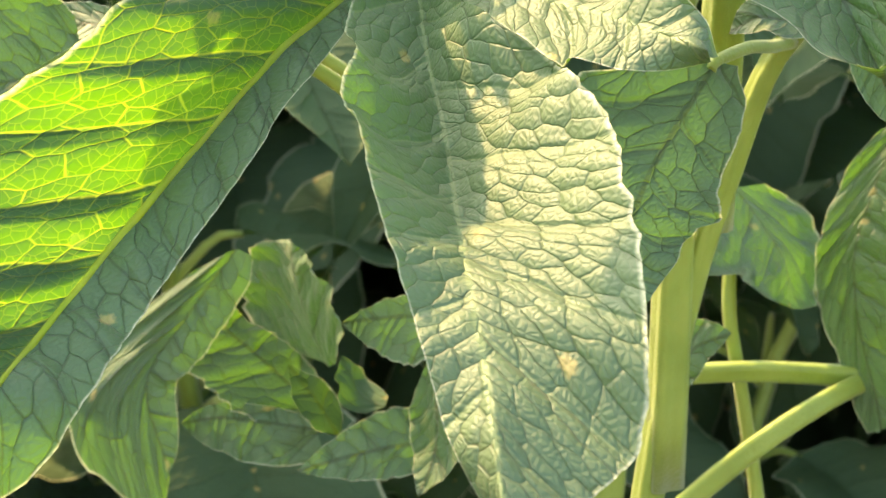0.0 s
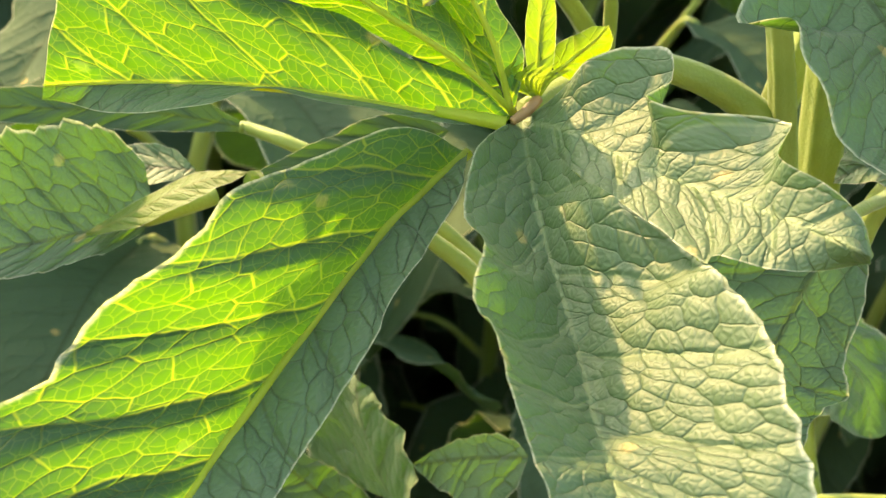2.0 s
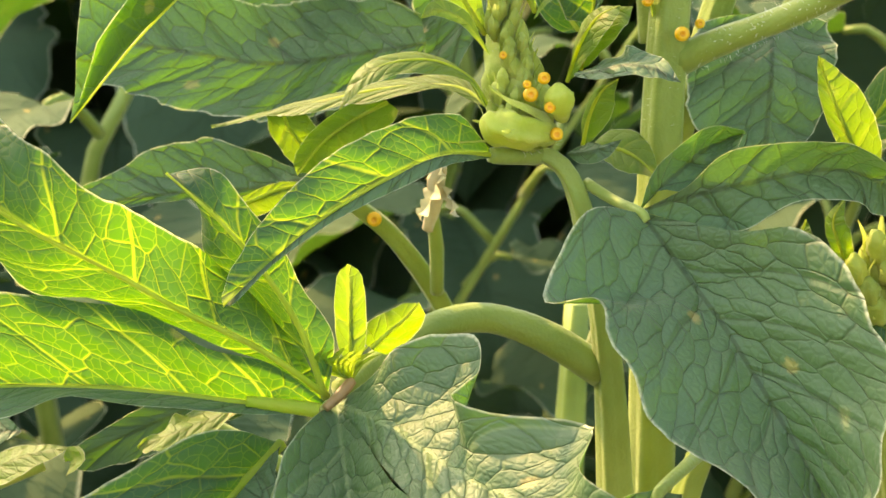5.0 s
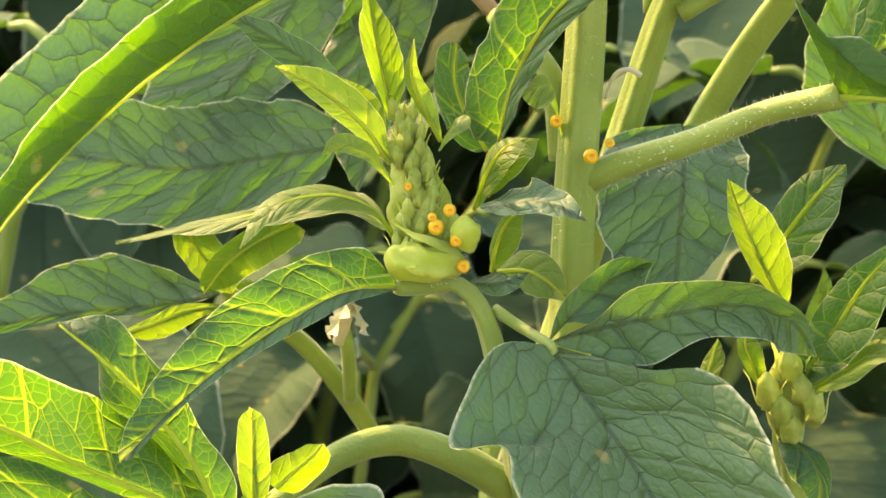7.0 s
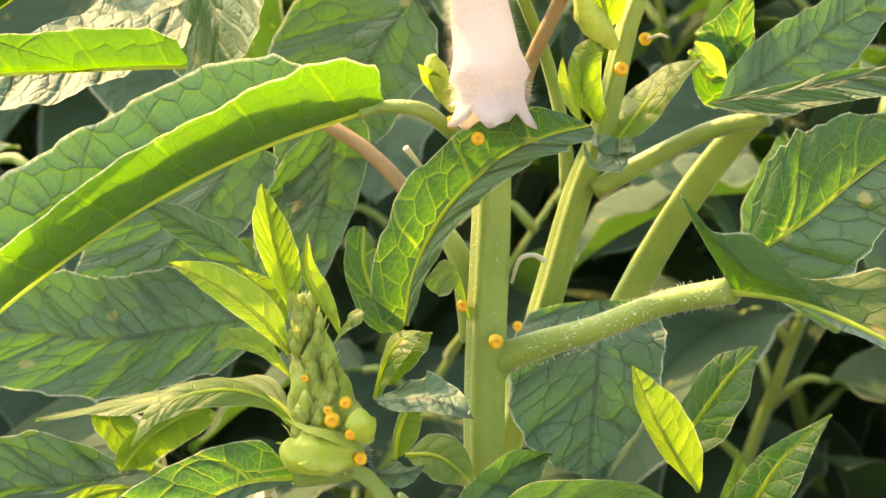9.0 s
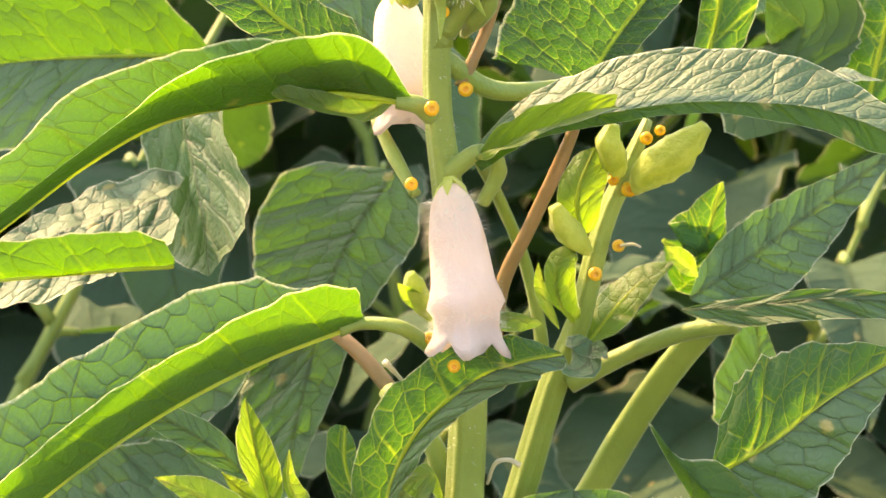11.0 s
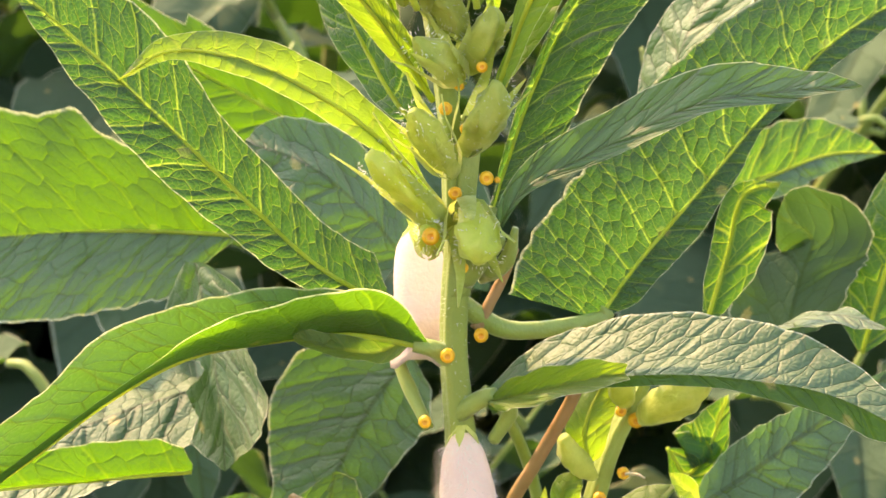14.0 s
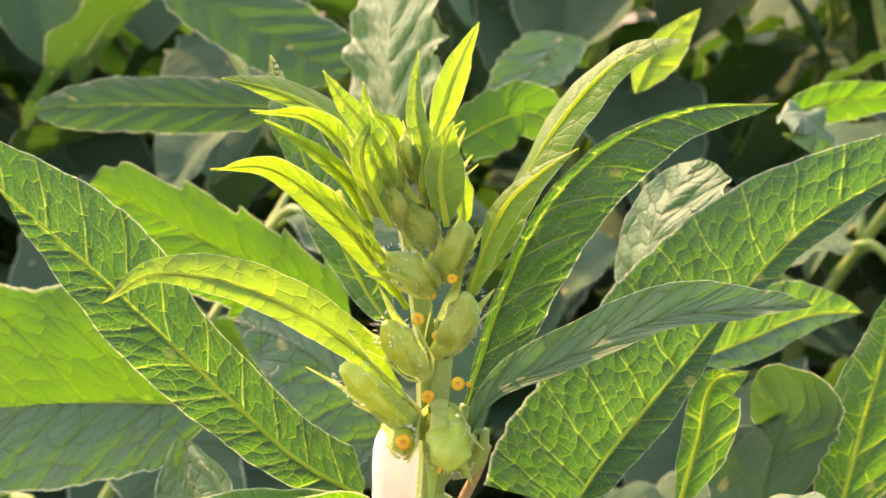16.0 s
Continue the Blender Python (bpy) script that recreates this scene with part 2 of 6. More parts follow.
def tube_mesh(pts, radii, steps=14, ring=10, ridges=0, groove=0.18, lumpy=0.0):
    """A tapered tube along a curve, with ridges and a little unevenness."""
    bm = bmesh.new()
    rows, side = [], Vector((0.31, 0.7, 0.21))
    for i in range(steps + 1):
        s = i / steps
        c = curve_at(pts, s)
        t = (curve_at(pts, min(1, s + 0.01)) - curve_at(pts, max(0, s - 0.01))).normalized()
        side = (side - t * side.dot(t)).normalized()
        up = t.cross(side)
        x = s * (len(radii) - 1)
        k = min(int(x), len(radii) - 2) if len(radii) > 1 else 0
        r = radii[k] + (radii[min(k + 1, len(radii) - 1)] - radii[k]) * (x - k)
        row = []
        for j in range(ring):
            a = 2 * math.pi * j / ring
            rr = r * (1 + (groove * math.cos(a * ridges) if ridges else 0) + 0.05 * noise.noise(c * 90 + side * j)
                  + lumpy * noise.noise(c * 420 + (side * math.cos(a) + up * math.sin(a)) * 1.6))
            row.append(bm.verts.new(c + (side * math.cos(a) + up * math.sin(a)) * rr))
        rows.append(row)
    for a, b in zip(rows, rows[1:]):
        for j in range(ring):
            bm.faces.new((a[j], a[(j + 1) % ring], b[(j + 1) % ring], b[j]))
    bm.faces.new(rows[0][::-1])
    bm.faces.new(rows[-1])
    return bm


def stem(parent, pts, radii, name="stem", material=None, label="", ridges=4, steps=18, ring=20):
    return part(name, tube_mesh(local(parent, pts), radii, steps, ring if ridges else 10, ridges), material or STEM, parent, label)


SHAPES = {
    "ovate": ((0, 0.04), (0.04, 0.3), (0.12, 0.72), (0.25, 0.98), (0.4, 1.0), (0.6, 0.82), (0.8, 0.48), (0.93, 0.2), (1, 0.0)),
    "lance": ((0, 0.05), (0.08, 0.4), (0.25, 0.85), (0.45, 1.0), (0.65, 0.85), (0.85, 0.42), (0.95, 0.17), (1, 0.0)),
    "broad": ((0, 0.06), (0.03, 0.5), (0.1, 0.85), (0.3, 1.0), (0.6, 0.98), (0.8, 0.75), (0.93, 0.4), (1, 0.0)),
    "blunt": ((0, 0.2), (0.05, 0.7), (0.15, 0.95), (0.4, 1.0), (0.7, 0.85), (0.88, 0.6), (0.96, 0.35), (1, 0.0)),
    "full": ((0, 0.5), (0.1, 0.85), (0.3, 1.0), (0.6, 1.0), (0.85, 0.8), (0.95, 0.5), (1, 0.05)),
}


def profile(shape, s):
    rows = SHAPES[shape] if isinstance(shape, str) else shape
    for (s0, w0), (s1, w1) in zip(rows, rows[1:]):
        if s <= s1:
            f = (s - s0) / (s1 - s0)
            f = f * f * (3 - 2 * f) * 0.5 + f * 0.5
            return w0 + (w1 - w0) * f
    return 0.0


def leaf(parent, spine, a, b, at=0.4, shape="ovate", teeth=0.04, count=9, curl=0.0, wave=0.03, pleat=1.0, material=None,
         under=False, rib=0.00045, seed=0, label="", name="leaf", petiole=None, stalk=0.0016, fine=1.0, pa=None, pb=None, material_b=None, edges=None, seams=(0, 0), vein=0.011):
    """A blade along its midrib. a and b reach from the midrib to the two margins at the place given by at;
    or edges holds the two margins as curves. seams: how far from the base each margin is grown together with the next lobe."""
    pts = local(parent, spine)
    if edges:
        edges = [local(parent, e) for e in edges]
        a, b = (curve_at(e, 0.45) - curve_at(pts, 0.45) for e in edges)
    a, b = Vector(a), Vector(b)
    rnd = random.Random(seed * 7 + len(spine))
    length = sum((q - p).length for p, q in zip(pts, pts[1:]))
    rows_n = max(10, min(130, int(length / 0.0012 * fine)))
    cols = max(4, min(18, int(max(a.length, b.length) / 0.0017 * fine)))
    tan = lambda s: (curve_at(pts, min(1, s + 0.02)) - curve_at(pts, max(0, s - 0.02))).normalized()
    t0, ph = tan(at), [rnd.uniform(0, 6.28) for _ in range(6)]
    peak = profile(shape, at)
    off = rnd.randint(0, 60) * vein
    bm = bmesh.new()
    uv = bm.loops.layers.uv.new("UVMap")
    ed = bm.loops.layers.uv.new("Edge")
    data, grid = {}, []
    for i in range(rows_n + 1):
        s = i / rows_n
        t = tan(s)
        turn = t0.rotation_difference(t)
        c, row = curve_at(pts, s), []
        va, vb = ((curve_at(e, s) - c for e in edges) if edges else (turn @ a, turn @ b))
        n = (vb - va).cross(t)
        n.normalize()
        for j in range(-cols, cols + 1):
            w = abs(j) / cols
            v = vb if j > 0 else va
            sgn = 1 if j > 0 else -1
            k = s * count + (0.5 if j > 0 else 0)
            point = (k % 1.0) ** 1.6
            tooth = 1 + teeth * (point - 0.4) * (0.6 + 0.8 * noise.noise(Vector((int(k) * 3.1, sgn * 5, seed)))) * min(1, 6 * (1 - s))
            tooth += 0.035 * noise.noise(Vector((s * length * 330, sgn * 7, seed)))
            own = pb if j > 0 else pa
            wide = tooth if edges else (profile(own, s) if own else profile(shape, s) / peak) * tooth
            grown = s < seams[1 if j > 0 else 0]
            if grown:
                wide = 1.0
            lat = wide * v.length * w
            q = (s * length - lat * 0.8 + lat * lat * 5) / vein + (0.43 if j > 0 else 0)
            f = q % 1.0
            fold = -0.6 * math.cos(6.283 * (f / 0.3 * 0.5 if f < 0.3 else 0.5 + (f - 0.3) / 0.7 * 0.5))
            h = 0.00085 * pleat * fold * min(1, lat / 0.004) * (1 - 0.45 * w) * (vein / 0.011)
            h += curl * w * w * v.length * wide
            h += 0 if grown else wave * w * w * math.sin(6.283 * s * 3.3 + ph[0 if j > 0 else 1]) * v.length
            h += 0.0008 * noise.noise((c + v * w * wide) * 60 + Vector((seed, 0, 0)))
            h += 0.12 * v.length * wide * math.sin(math.pi * w) * (0.5 if under else -0.5)
            p = bm.verts.new(c + v * (w * wide) + n * h)
            data[p] = (sgn * lat, s * length + off, w * 0.9 if grown else w, s)
            row.append(p)
        grid.append(row)
    for r0, r1 in zip(grid, grid[1:]):
        for j in range(2 * cols):
            quad = (r0[j], r0[j + 1], r1[j + 1], r1[j])
            f = bm.faces.new(quad)
            # second material: light and shade between the two halves, put into the colour
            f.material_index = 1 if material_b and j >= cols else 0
            for loop in f.loops:
                d = data[loop.vert]
                loop[uv].uv, loop[ed].uv = d[:2], d[2:]
    first = material or (GREEN if under else TOP)
    ob = part(name, bm, (first, material_b) if material_b else first, parent, label)
    if rib and under:
        part("midrib", tube_mesh(pts, [rib, rib * 0.75, rib * 0.3], 24, 6), RIB, ob)
    if petiole:
        line = local(parent, petiole) + [pts[0], curve_at(pts, 0.04)]
        part("petiole", tube_mesh(line, [stalk * 1.2, stalk, stalk * 0.8], 16, 10), STEM, ob)
    return ob


def blob(parent, pts, radii, name, material, ridges=0, label="", steps=16, ring=16, groove=0.12, lumpy=0.25):
    """A bud, capsule or head: a closed tube with rounded ends."""
    return part(name, tube_mesh(local(parent, pts), radii, steps, ring, ridges, groove, lumpy), material, parent, label)


def bud(parent, pts, radii, material, seed=0, label=""):
    """A flower bud: a ridged body held by five narrow hairy sepals."""
    ob = blob(parent, pts, radii, "bud", material, 5, label, 16, 20, 0.14, 0.35)
    line = local(parent, pts)
    axis = (line[-1] - line[0]).normalized()
    side = axis.orthogonal().normalized()
    up = axis.cross(side)
    wide, size = max(radii), (line[-1] - line[0]).length
    bm = bmesh.new()
    for k in range(5):
        a = 6.283 * k / 5 + seed
        out = side * math.cos(a) + up * math.sin(a)
        across = axis.cross(out)
        rows = []
        for f, o, w in ((0.0, 0.5, 0.34), (0.2, 1.08, 0.5), (0.45, 1.28, 0.42), (0.72, 1.42, 0.26), (1.02, 1.95, 0.04)):
            c = line[0] + axis * size * f * (1 + 0.2 * math.sin(k * 2 + seed)) + out * wide * o
            rows.append([bm.verts.new(c - across * wide * w), bm.verts.new(c + out * wide * 0.1), bm.verts.new(c + across * wide * w)])
        for x, y in zip(rows, rows[1:]):
            bm.faces.new((x[0], x[1], y[1], y[0]))
            bm.faces.new((x[1], x[2], y[2], y[1]))
    part("calyx", bm, BUD, ob)
    return ob


def gland(parent, at, r, towards=(0, -1, 0.1)):
    """An orange nectar gland: a cushion ring with a sunken eye."""
    p, d = local(parent, [at])[0], Vector(towards).normalized()
    side = d.orthogonal().normalized()
    up = d.cross(side)
    bm = bmesh.new()
    rows = []
    for rr, hh in ((0.7, -0.6), (1.0, 0.0), (0.97, 0.45), (0.74, 0.8), (0.4, 0.86), (0.2, 0.66), (0.05, 0.6)):
        rows.append([bm.verts.new(p + (side * math.cos(6.283 * j / 14) + up * math.sin(6.283 * j / 14)) * r * rr * (1 + 0.07 * noise.noise(Vector((j, rr * 3, at[0] * 900)))) + d * r * hh) for j in range(14)])
    for k, (x, y) in enumerate(zip(rows, rows[1:])):
        for j in range(14):
            f = bm.faces.new((x[j], x[(j + 1) % 14], y[(j + 1) % 14], y[j]))
            f.material_index = 1 if k >= 4 else 0
    bm.faces.new(rows[-1]).material_index = 1
    return part("nectar_gland", bm, (GLAND, GLAND_EYE), parent, "orange nectar gland with a dark sunken eye")


def flower(parent, top, mouth, r, label, seed=0):
    """A hanging bell: narrow neck, swollen tube, flared uneven lips, open below."""
    p0, p1 = local(parent, [top, mouth])
    d = p1 - p0
    t = d.normalized()
    side = t.cross(Vector((0.1, -1, 0.05))).normalized()
    up = t.cross(side)
    bm = bmesh.new()
    rows = []
    prof = ((0, 0.2), (0.02, 0.34), (0.06, 0.48), (0.12, 0.62), (0.22, 0.75), (0.35, 0.83), (0.5, 0.89), (0.6, 0.95), (0.68, 1.06), (0.74, 1.16), (0.79, 0.98), (0.86, 0.92), (0.93, 1.0), (1.0, 1.18))
    ring = 40
    for s, rr in prof:
        row = []
        for j in range(ring):
            a = 6.283 * j / ring
            lip = max(0, s - 0.7) / 0.3
            lobe = 1 + lip * (0.12 * math.cos(5 * a + 1 + seed) + 0.05 * math.sin(11 * a) + 0.1 * math.cos(a))
            w = rr * (1 + 0.05 * math.cos(2 * a) + 0.03 * math.cos(3 * a + s * 4)) * lobe
            w *= 1 + 0.05 * noise.noise(Vector((math.cos(a) * 2, math.sin(a) * 2, s * 6 + seed)))
            fall = s + lip * 0.045 * math.cos(5 * a + 1 + seed) + lip * 0.05 * math.cos(a + 2) + lip * 0.02 * math.sin(9 * a)
            row.append(bm.verts.new(p0 + d * fall + (side * math.cos(a) + up * math.sin(a)) * r * w))
        rows.append(row)
    for k in range(3):
        rows.append([bm.verts.new(v.co.lerp(p0 + d * (0.9 - 0.25 * k), 0.12 + 0.1 * k)) for v in rows[13]])
    for x, y in zip(rows, rows[1:]):
        for j in range(ring):
            bm.faces.new((x[j], x[(j + 1) % ring], y[(j + 1) % ring], y[j]))
    ob = part("flower", bm, PETAL, parent, label)
    calyx = bmesh.new()
    for k in range(5):
        a = 6.283 * k / 5
        out = side * math.cos(a) + up * math.sin(a)
        q = [calyx.verts.new(p0 + out * r * x + t * r * y + t.cross(out) * r * z) for x, y, z in ((0.1, -0.25, -0.16), (0.1, -0.25, 0.16), (0.44, 0.1, 0.14), (0.6, 0.42, 0.0), (0.44, 0.1, -0.14))]
        calyx.faces.new(q)
    part("calyx", calyx, BUD, ob)
    return ob


def hairs(parent, pts, radii, count, length, seed=1, name="hair"):
    """Fine white hairs standing off a stem or flower; nobody could count them."""
    line, rnd = local(parent, pts), random.Random(seed)
    verts, faces = [], []
    for _ in range(count):
        s = rnd.random()
        c = curve_at(line, s)
        t = (curve_at(line, min(1, s + 0.02)) - curve_at(line, max(0, s - 0.02))).normalized()
        o = Vector((rnd.gauss(0, 1), rnd.gauss(0, 1), rnd.gauss(0, 1)))
        o = (o - t * o.dot(t)).normalized()
        x = s * (len(radii) - 1)
        k = min(int(x), len(radii) - 2)
        r = radii[k] + (radii[k + 1] - radii[k]) * (x - k)
        root, w = c + o * r * 0.97, t.cross(o) * 0.00008
        tip = root + (o + t * rnd.uniform(-0.3, 0.6)).normalized() * length * rnd.uniform(0.5, 1.2)
        k = len(verts)
        verts += [root - w, root + w, tip]
        faces.append((k, k + 1, k + 2))
    me = bpy.data.meshes.new(name)
    me.from_pydata(verts, [], faces)
    me.materials.append(HAIR)
    ob = new(name, me)
    ob.parent = parent
    return tagged(ob, "fine white hairs", kind="stuff")


# The ground
bm = bmesh.new()
bmesh.ops.create_grid(bm, x_segments=120, y_segments=120, size=1.0)
for v in bm.verts:
    far = max(abs(v.co.x), abs(v.co.y))
    v.co.x, v.co.y = (c * (3 + 900 * far**8) for c in v.co.xy)
    v.co.z = -0.62 + 0.03 * noise.noise(v.co * 3) * (1 if far < 0.8 else 0)
ground = part("ground", bm, SOIL, None)
tagged(ground, "dark brown crumbly field soil under the plants", "ground", kind="structure")

# The nearest plant behind, whose leaves show between the stems
back = plant("sesame plant behind, in half shade", (0.0, 0.09, -0.6))
# The flowering plant
main = plant("tall green sesame plant in flower with orange glands", (0.028, 0.02, -0.6))
stem(main, ((0.0315, 0.0500, 0.0133), (0.0283, 0.0300, 0.0696), (0.0276, 0.0200, 0.1191), (0.0297, 0.0200, 0.1607), (0.0299, 0.0200, 0.1777)), [0.0048, 0.004, 0.0034, 0.0031, 0.003], label="pale green square ridged stem")
stem(main, ((0.0276, 0.0180, 0.1858), (0.0266, 0.0180, 0.2005), (0.0252, 0.0160, 0.2143), (0.0254, 0.0150, 0.2294), (0.0267, 0.0160, 0.2467), (0.0276, 0.0170, 0.2562)), [0.0029, 0.0026, 0.0023, 0.0022, 0.002, 0.0018])
stem(main, ((0.0257, 0.0150, 0.2249), (0.0251, 0.0160, 0.2363), (0.0240, 0.0160, 0.2530), (0.0210, 0.0180, 0.2711), (0.0184, 0.0180, 0.2832), (0.0163, 0.0180, 0.2922)), [0.0022, 0.0021, 0.0019, 0.0018, 0.0016, 0.001])
hairs(main, ((0.0276, 0.0200, 0.1191), (0.0297, 0.0200, 0.1607), (0.0299, 0.0200, 0.1777)), [0.0034, 0.0031, 0.003], 500, 0.0012, 2)
hairs(main, ((0.0276, 0.0180, 0.1858), (0.0266, 0.0180, 0.2005), (0.0252, 0.0160, 0.2143), (0.0254, 0.0150, 0.2294), (0.0267, 0.0160, 0.2467)), [0.0029, 0.0026, 0.0023, 0.0022, 0.002], 500, 0.0011, 3)
flower(main, (0.0270, 0.0040, 0.2033), (0.0298, -0.0040, 0.1775), 0.0054, "white bell flower with pinkish hairy tube, hanging mouth down", 0)
hairs(main, ((0.0269, 0.0040, 0.2015), (0.0278, 0.0020, 0.1952), (0.0288, 0.0000, 0.1871), (0.0295, -0.0030, 0.1802)), [0.0034, 0.0044, 0.005, 0.0056], 2200, 0.0024, 4)
flower(main, (0.0180, 0.0300, 0.2335), (0.0208, 0.0260, 0.2109), 0.0058, "white bell flower half hidden behind the stem", 2)
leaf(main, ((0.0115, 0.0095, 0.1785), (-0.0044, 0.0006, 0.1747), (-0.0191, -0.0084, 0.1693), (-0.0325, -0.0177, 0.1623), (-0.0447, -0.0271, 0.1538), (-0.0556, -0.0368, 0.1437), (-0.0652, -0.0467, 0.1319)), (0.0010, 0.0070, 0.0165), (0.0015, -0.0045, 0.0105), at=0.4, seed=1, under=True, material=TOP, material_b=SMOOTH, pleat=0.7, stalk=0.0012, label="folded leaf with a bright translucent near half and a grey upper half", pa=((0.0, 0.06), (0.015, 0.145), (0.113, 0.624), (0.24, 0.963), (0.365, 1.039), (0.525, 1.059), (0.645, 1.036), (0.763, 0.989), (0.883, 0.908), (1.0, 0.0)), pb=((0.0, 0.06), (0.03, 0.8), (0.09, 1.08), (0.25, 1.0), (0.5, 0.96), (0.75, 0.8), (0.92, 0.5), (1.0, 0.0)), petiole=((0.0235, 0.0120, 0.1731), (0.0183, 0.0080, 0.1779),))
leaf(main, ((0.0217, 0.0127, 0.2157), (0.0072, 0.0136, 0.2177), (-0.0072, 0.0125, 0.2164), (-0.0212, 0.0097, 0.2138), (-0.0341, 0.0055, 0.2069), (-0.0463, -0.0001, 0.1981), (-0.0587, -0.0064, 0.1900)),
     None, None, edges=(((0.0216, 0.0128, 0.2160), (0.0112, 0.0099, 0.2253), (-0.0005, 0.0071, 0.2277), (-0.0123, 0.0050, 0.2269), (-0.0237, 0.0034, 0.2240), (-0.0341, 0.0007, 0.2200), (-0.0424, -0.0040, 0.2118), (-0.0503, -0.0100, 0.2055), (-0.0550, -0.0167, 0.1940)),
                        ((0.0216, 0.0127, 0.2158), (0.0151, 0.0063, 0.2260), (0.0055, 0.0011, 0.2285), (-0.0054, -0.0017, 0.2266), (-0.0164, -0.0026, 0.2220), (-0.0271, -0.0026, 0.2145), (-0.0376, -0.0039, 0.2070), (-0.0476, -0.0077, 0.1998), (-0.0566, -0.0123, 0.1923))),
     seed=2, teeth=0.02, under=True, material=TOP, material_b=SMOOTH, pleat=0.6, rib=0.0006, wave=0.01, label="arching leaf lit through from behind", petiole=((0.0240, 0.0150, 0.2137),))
leaf(main, ((0.0174, 0.0180, 0.2162), (0.0116, 0.0150, 0.2142), (0.0042, 0.0100, 0.2162), (-0.0024, 0.0080, 0.2185)), (-0.0001, -0.0004, 0.0029), (0.0002, -0.0044, -0.0002), at=0.5, seed=3, shape="full", material=YOUNG, rib=0, pleat=0.3)
leaf(main, ((0.0214, 0.0120, 0.2412), (0.0136, 0.0060, 0.2521), (0.0031, 0.0000, 0.2609), (-0.0086, -0.0060, 0.2670), (-0.0193, -0.0100, 0.2687), (-0.0268, -0.0130, 0.2644)), (0.0012, -0.0005, -0.0029), (0.0034, 0.0035, 0.0029), at=0.62, seed=4, shape="lance", teeth=0.05, under=True, material=YOUNG, petiole=((0.0253, 0.0140, 0.2358),))
leaf(main, ((0.0317, 0.0120, 0.2344), (0.0364, 0.0080, 0.2443), (0.0490, 0.0020, 0.2534), (0.0627, -0.0040, 0.2612), (0.0762, -0.0070, 0.2642), (0.0872, -0.0100, 0.2654)), (0.0034, 0.0002, 0.0078), (0.0059, -0.0048, 0.0014), at=0.5, seed=5, shape="lance", pleat=0.4, label="narrow grey-green leaf with a pale lit margin", petiole=((0.0268, 0.0150, 0.2275),))
leaf(main, ((0.0306, 0.0140, 0.2065), (0.0418, 0.0060, 0.2126), (0.0574, -0.0020, 0.2162), (0.0732, -0.0080, 0.2172), (0.0870, -0.0120, 0.2160), (0.1020, -0.0180, 0.2087)), (0.0046, 0.0097, 0.0080), (0.0011, -0.0013, -0.0022), at=0.42, seed=6, pleat=0.3, material=SOFT, material_b=SMOOTH, label="broad arching leaf with sunlit pale upper face", pa=((0.0, 0.06), (0.077, 0.575), (0.15, 0.787), (0.217, 0.858), (0.33, 0.976), (0.443, 1.007), (0.557, 0.943), (0.693, 0.782), (0.807, 0.549), (0.858, 0.403), (0.943, 0.173), (1.0, 0.0)), pb=((0.005, 1.434), (0.092, 1.132), (0.198, 0.924), (0.367, 0.697), (0.532, 0.78), (0.708, 1.334), (0.848, 1.603), (1.0, 0.0)), petiole=((0.0261, 0.0170, 0.2026),))
leaf(main, ((0.0312, 0.0130, 0.2063), (0.0361, 0.0080, 0.2092), (0.0436, 0.0020, 0.2130), (0.0536, -0.0030, 0.2165)), (0.0030, -0.0050, 0.0059), (0.0020, -0.0110, 0.0017), at=0.5, seed=7, shape="blunt", under=True, rib=0, material=YOUNG)
leaf(main, ((0.0124, 0.0230, 0.2209), (-0.0003, 0.0230, 0.2283), (-0.0129, 0.0230, 0.2400), (-0.0284, 0.0230, 0.2547), (-0.0437, 0.0230, 0.2692), (-0.0598, 0.0230, 0.2824)), (-0.0061, -0.0070, -0.0057), (0.0027, 0.0030, 0.0058), at=0.4, seed=8, under=True, material=NETTED, label="dark leaf with bright yellow veins, lit from behind", pa=((0.0, 0.06), (0.103, 0.385), (0.328, 0.659), (0.465, 0.76), (0.59, 0.782), (0.713, 0.604), (0.833, 0.324), (0.925, 0.015), (1.0, 0.0)), pb=((0.005, 0.454), (0.05, 1.12), (0.25, 1.078), (0.42, 1.121), (0.5, 1.212), (0.57, 1.53), (0.623, 1.765), (0.768, 1.726), (0.865, 1.435), (0.963, 1.055), (1.0, 0.0)))
leaf(main, ((0.0520, 0.0300, 0.2171), (0.0596, 0.0340, 0.2273), (0.0707, 0.0400, 0.2394), (0.0846, 0.0480, 0.2544), (0.1001, 0.0560, 0.2688), (0.1237, 0.0660, 0.2807)), (-0.0192, -0.0007, 0.0073), (0.0051, -0.0027, -0.0030), at=0.42, seed=9, under=True, material=NETTED, label="large leaf with a fine yellow net of veins", pa=((0.005, 0.867), (0.14, 0.982), (0.23, 0.989), (0.388, 1.01), (0.56, 1.048), (0.695, 0.957), (0.787, 0.8), (0.897, 0.595), (1.0, 0.456)), pb=((0.0, 0.06), (0.107, 0.682), (0.323, 0.868), (0.47, 0.602), (0.562, 0.267), (0.69, 0.539), (0.828, 0.672), (0.932, 0.359), (1.0, 0.0)), petiole=((0.0257, 0.0160, 0.2235), (0.0357, 0.0220, 0.2168),))
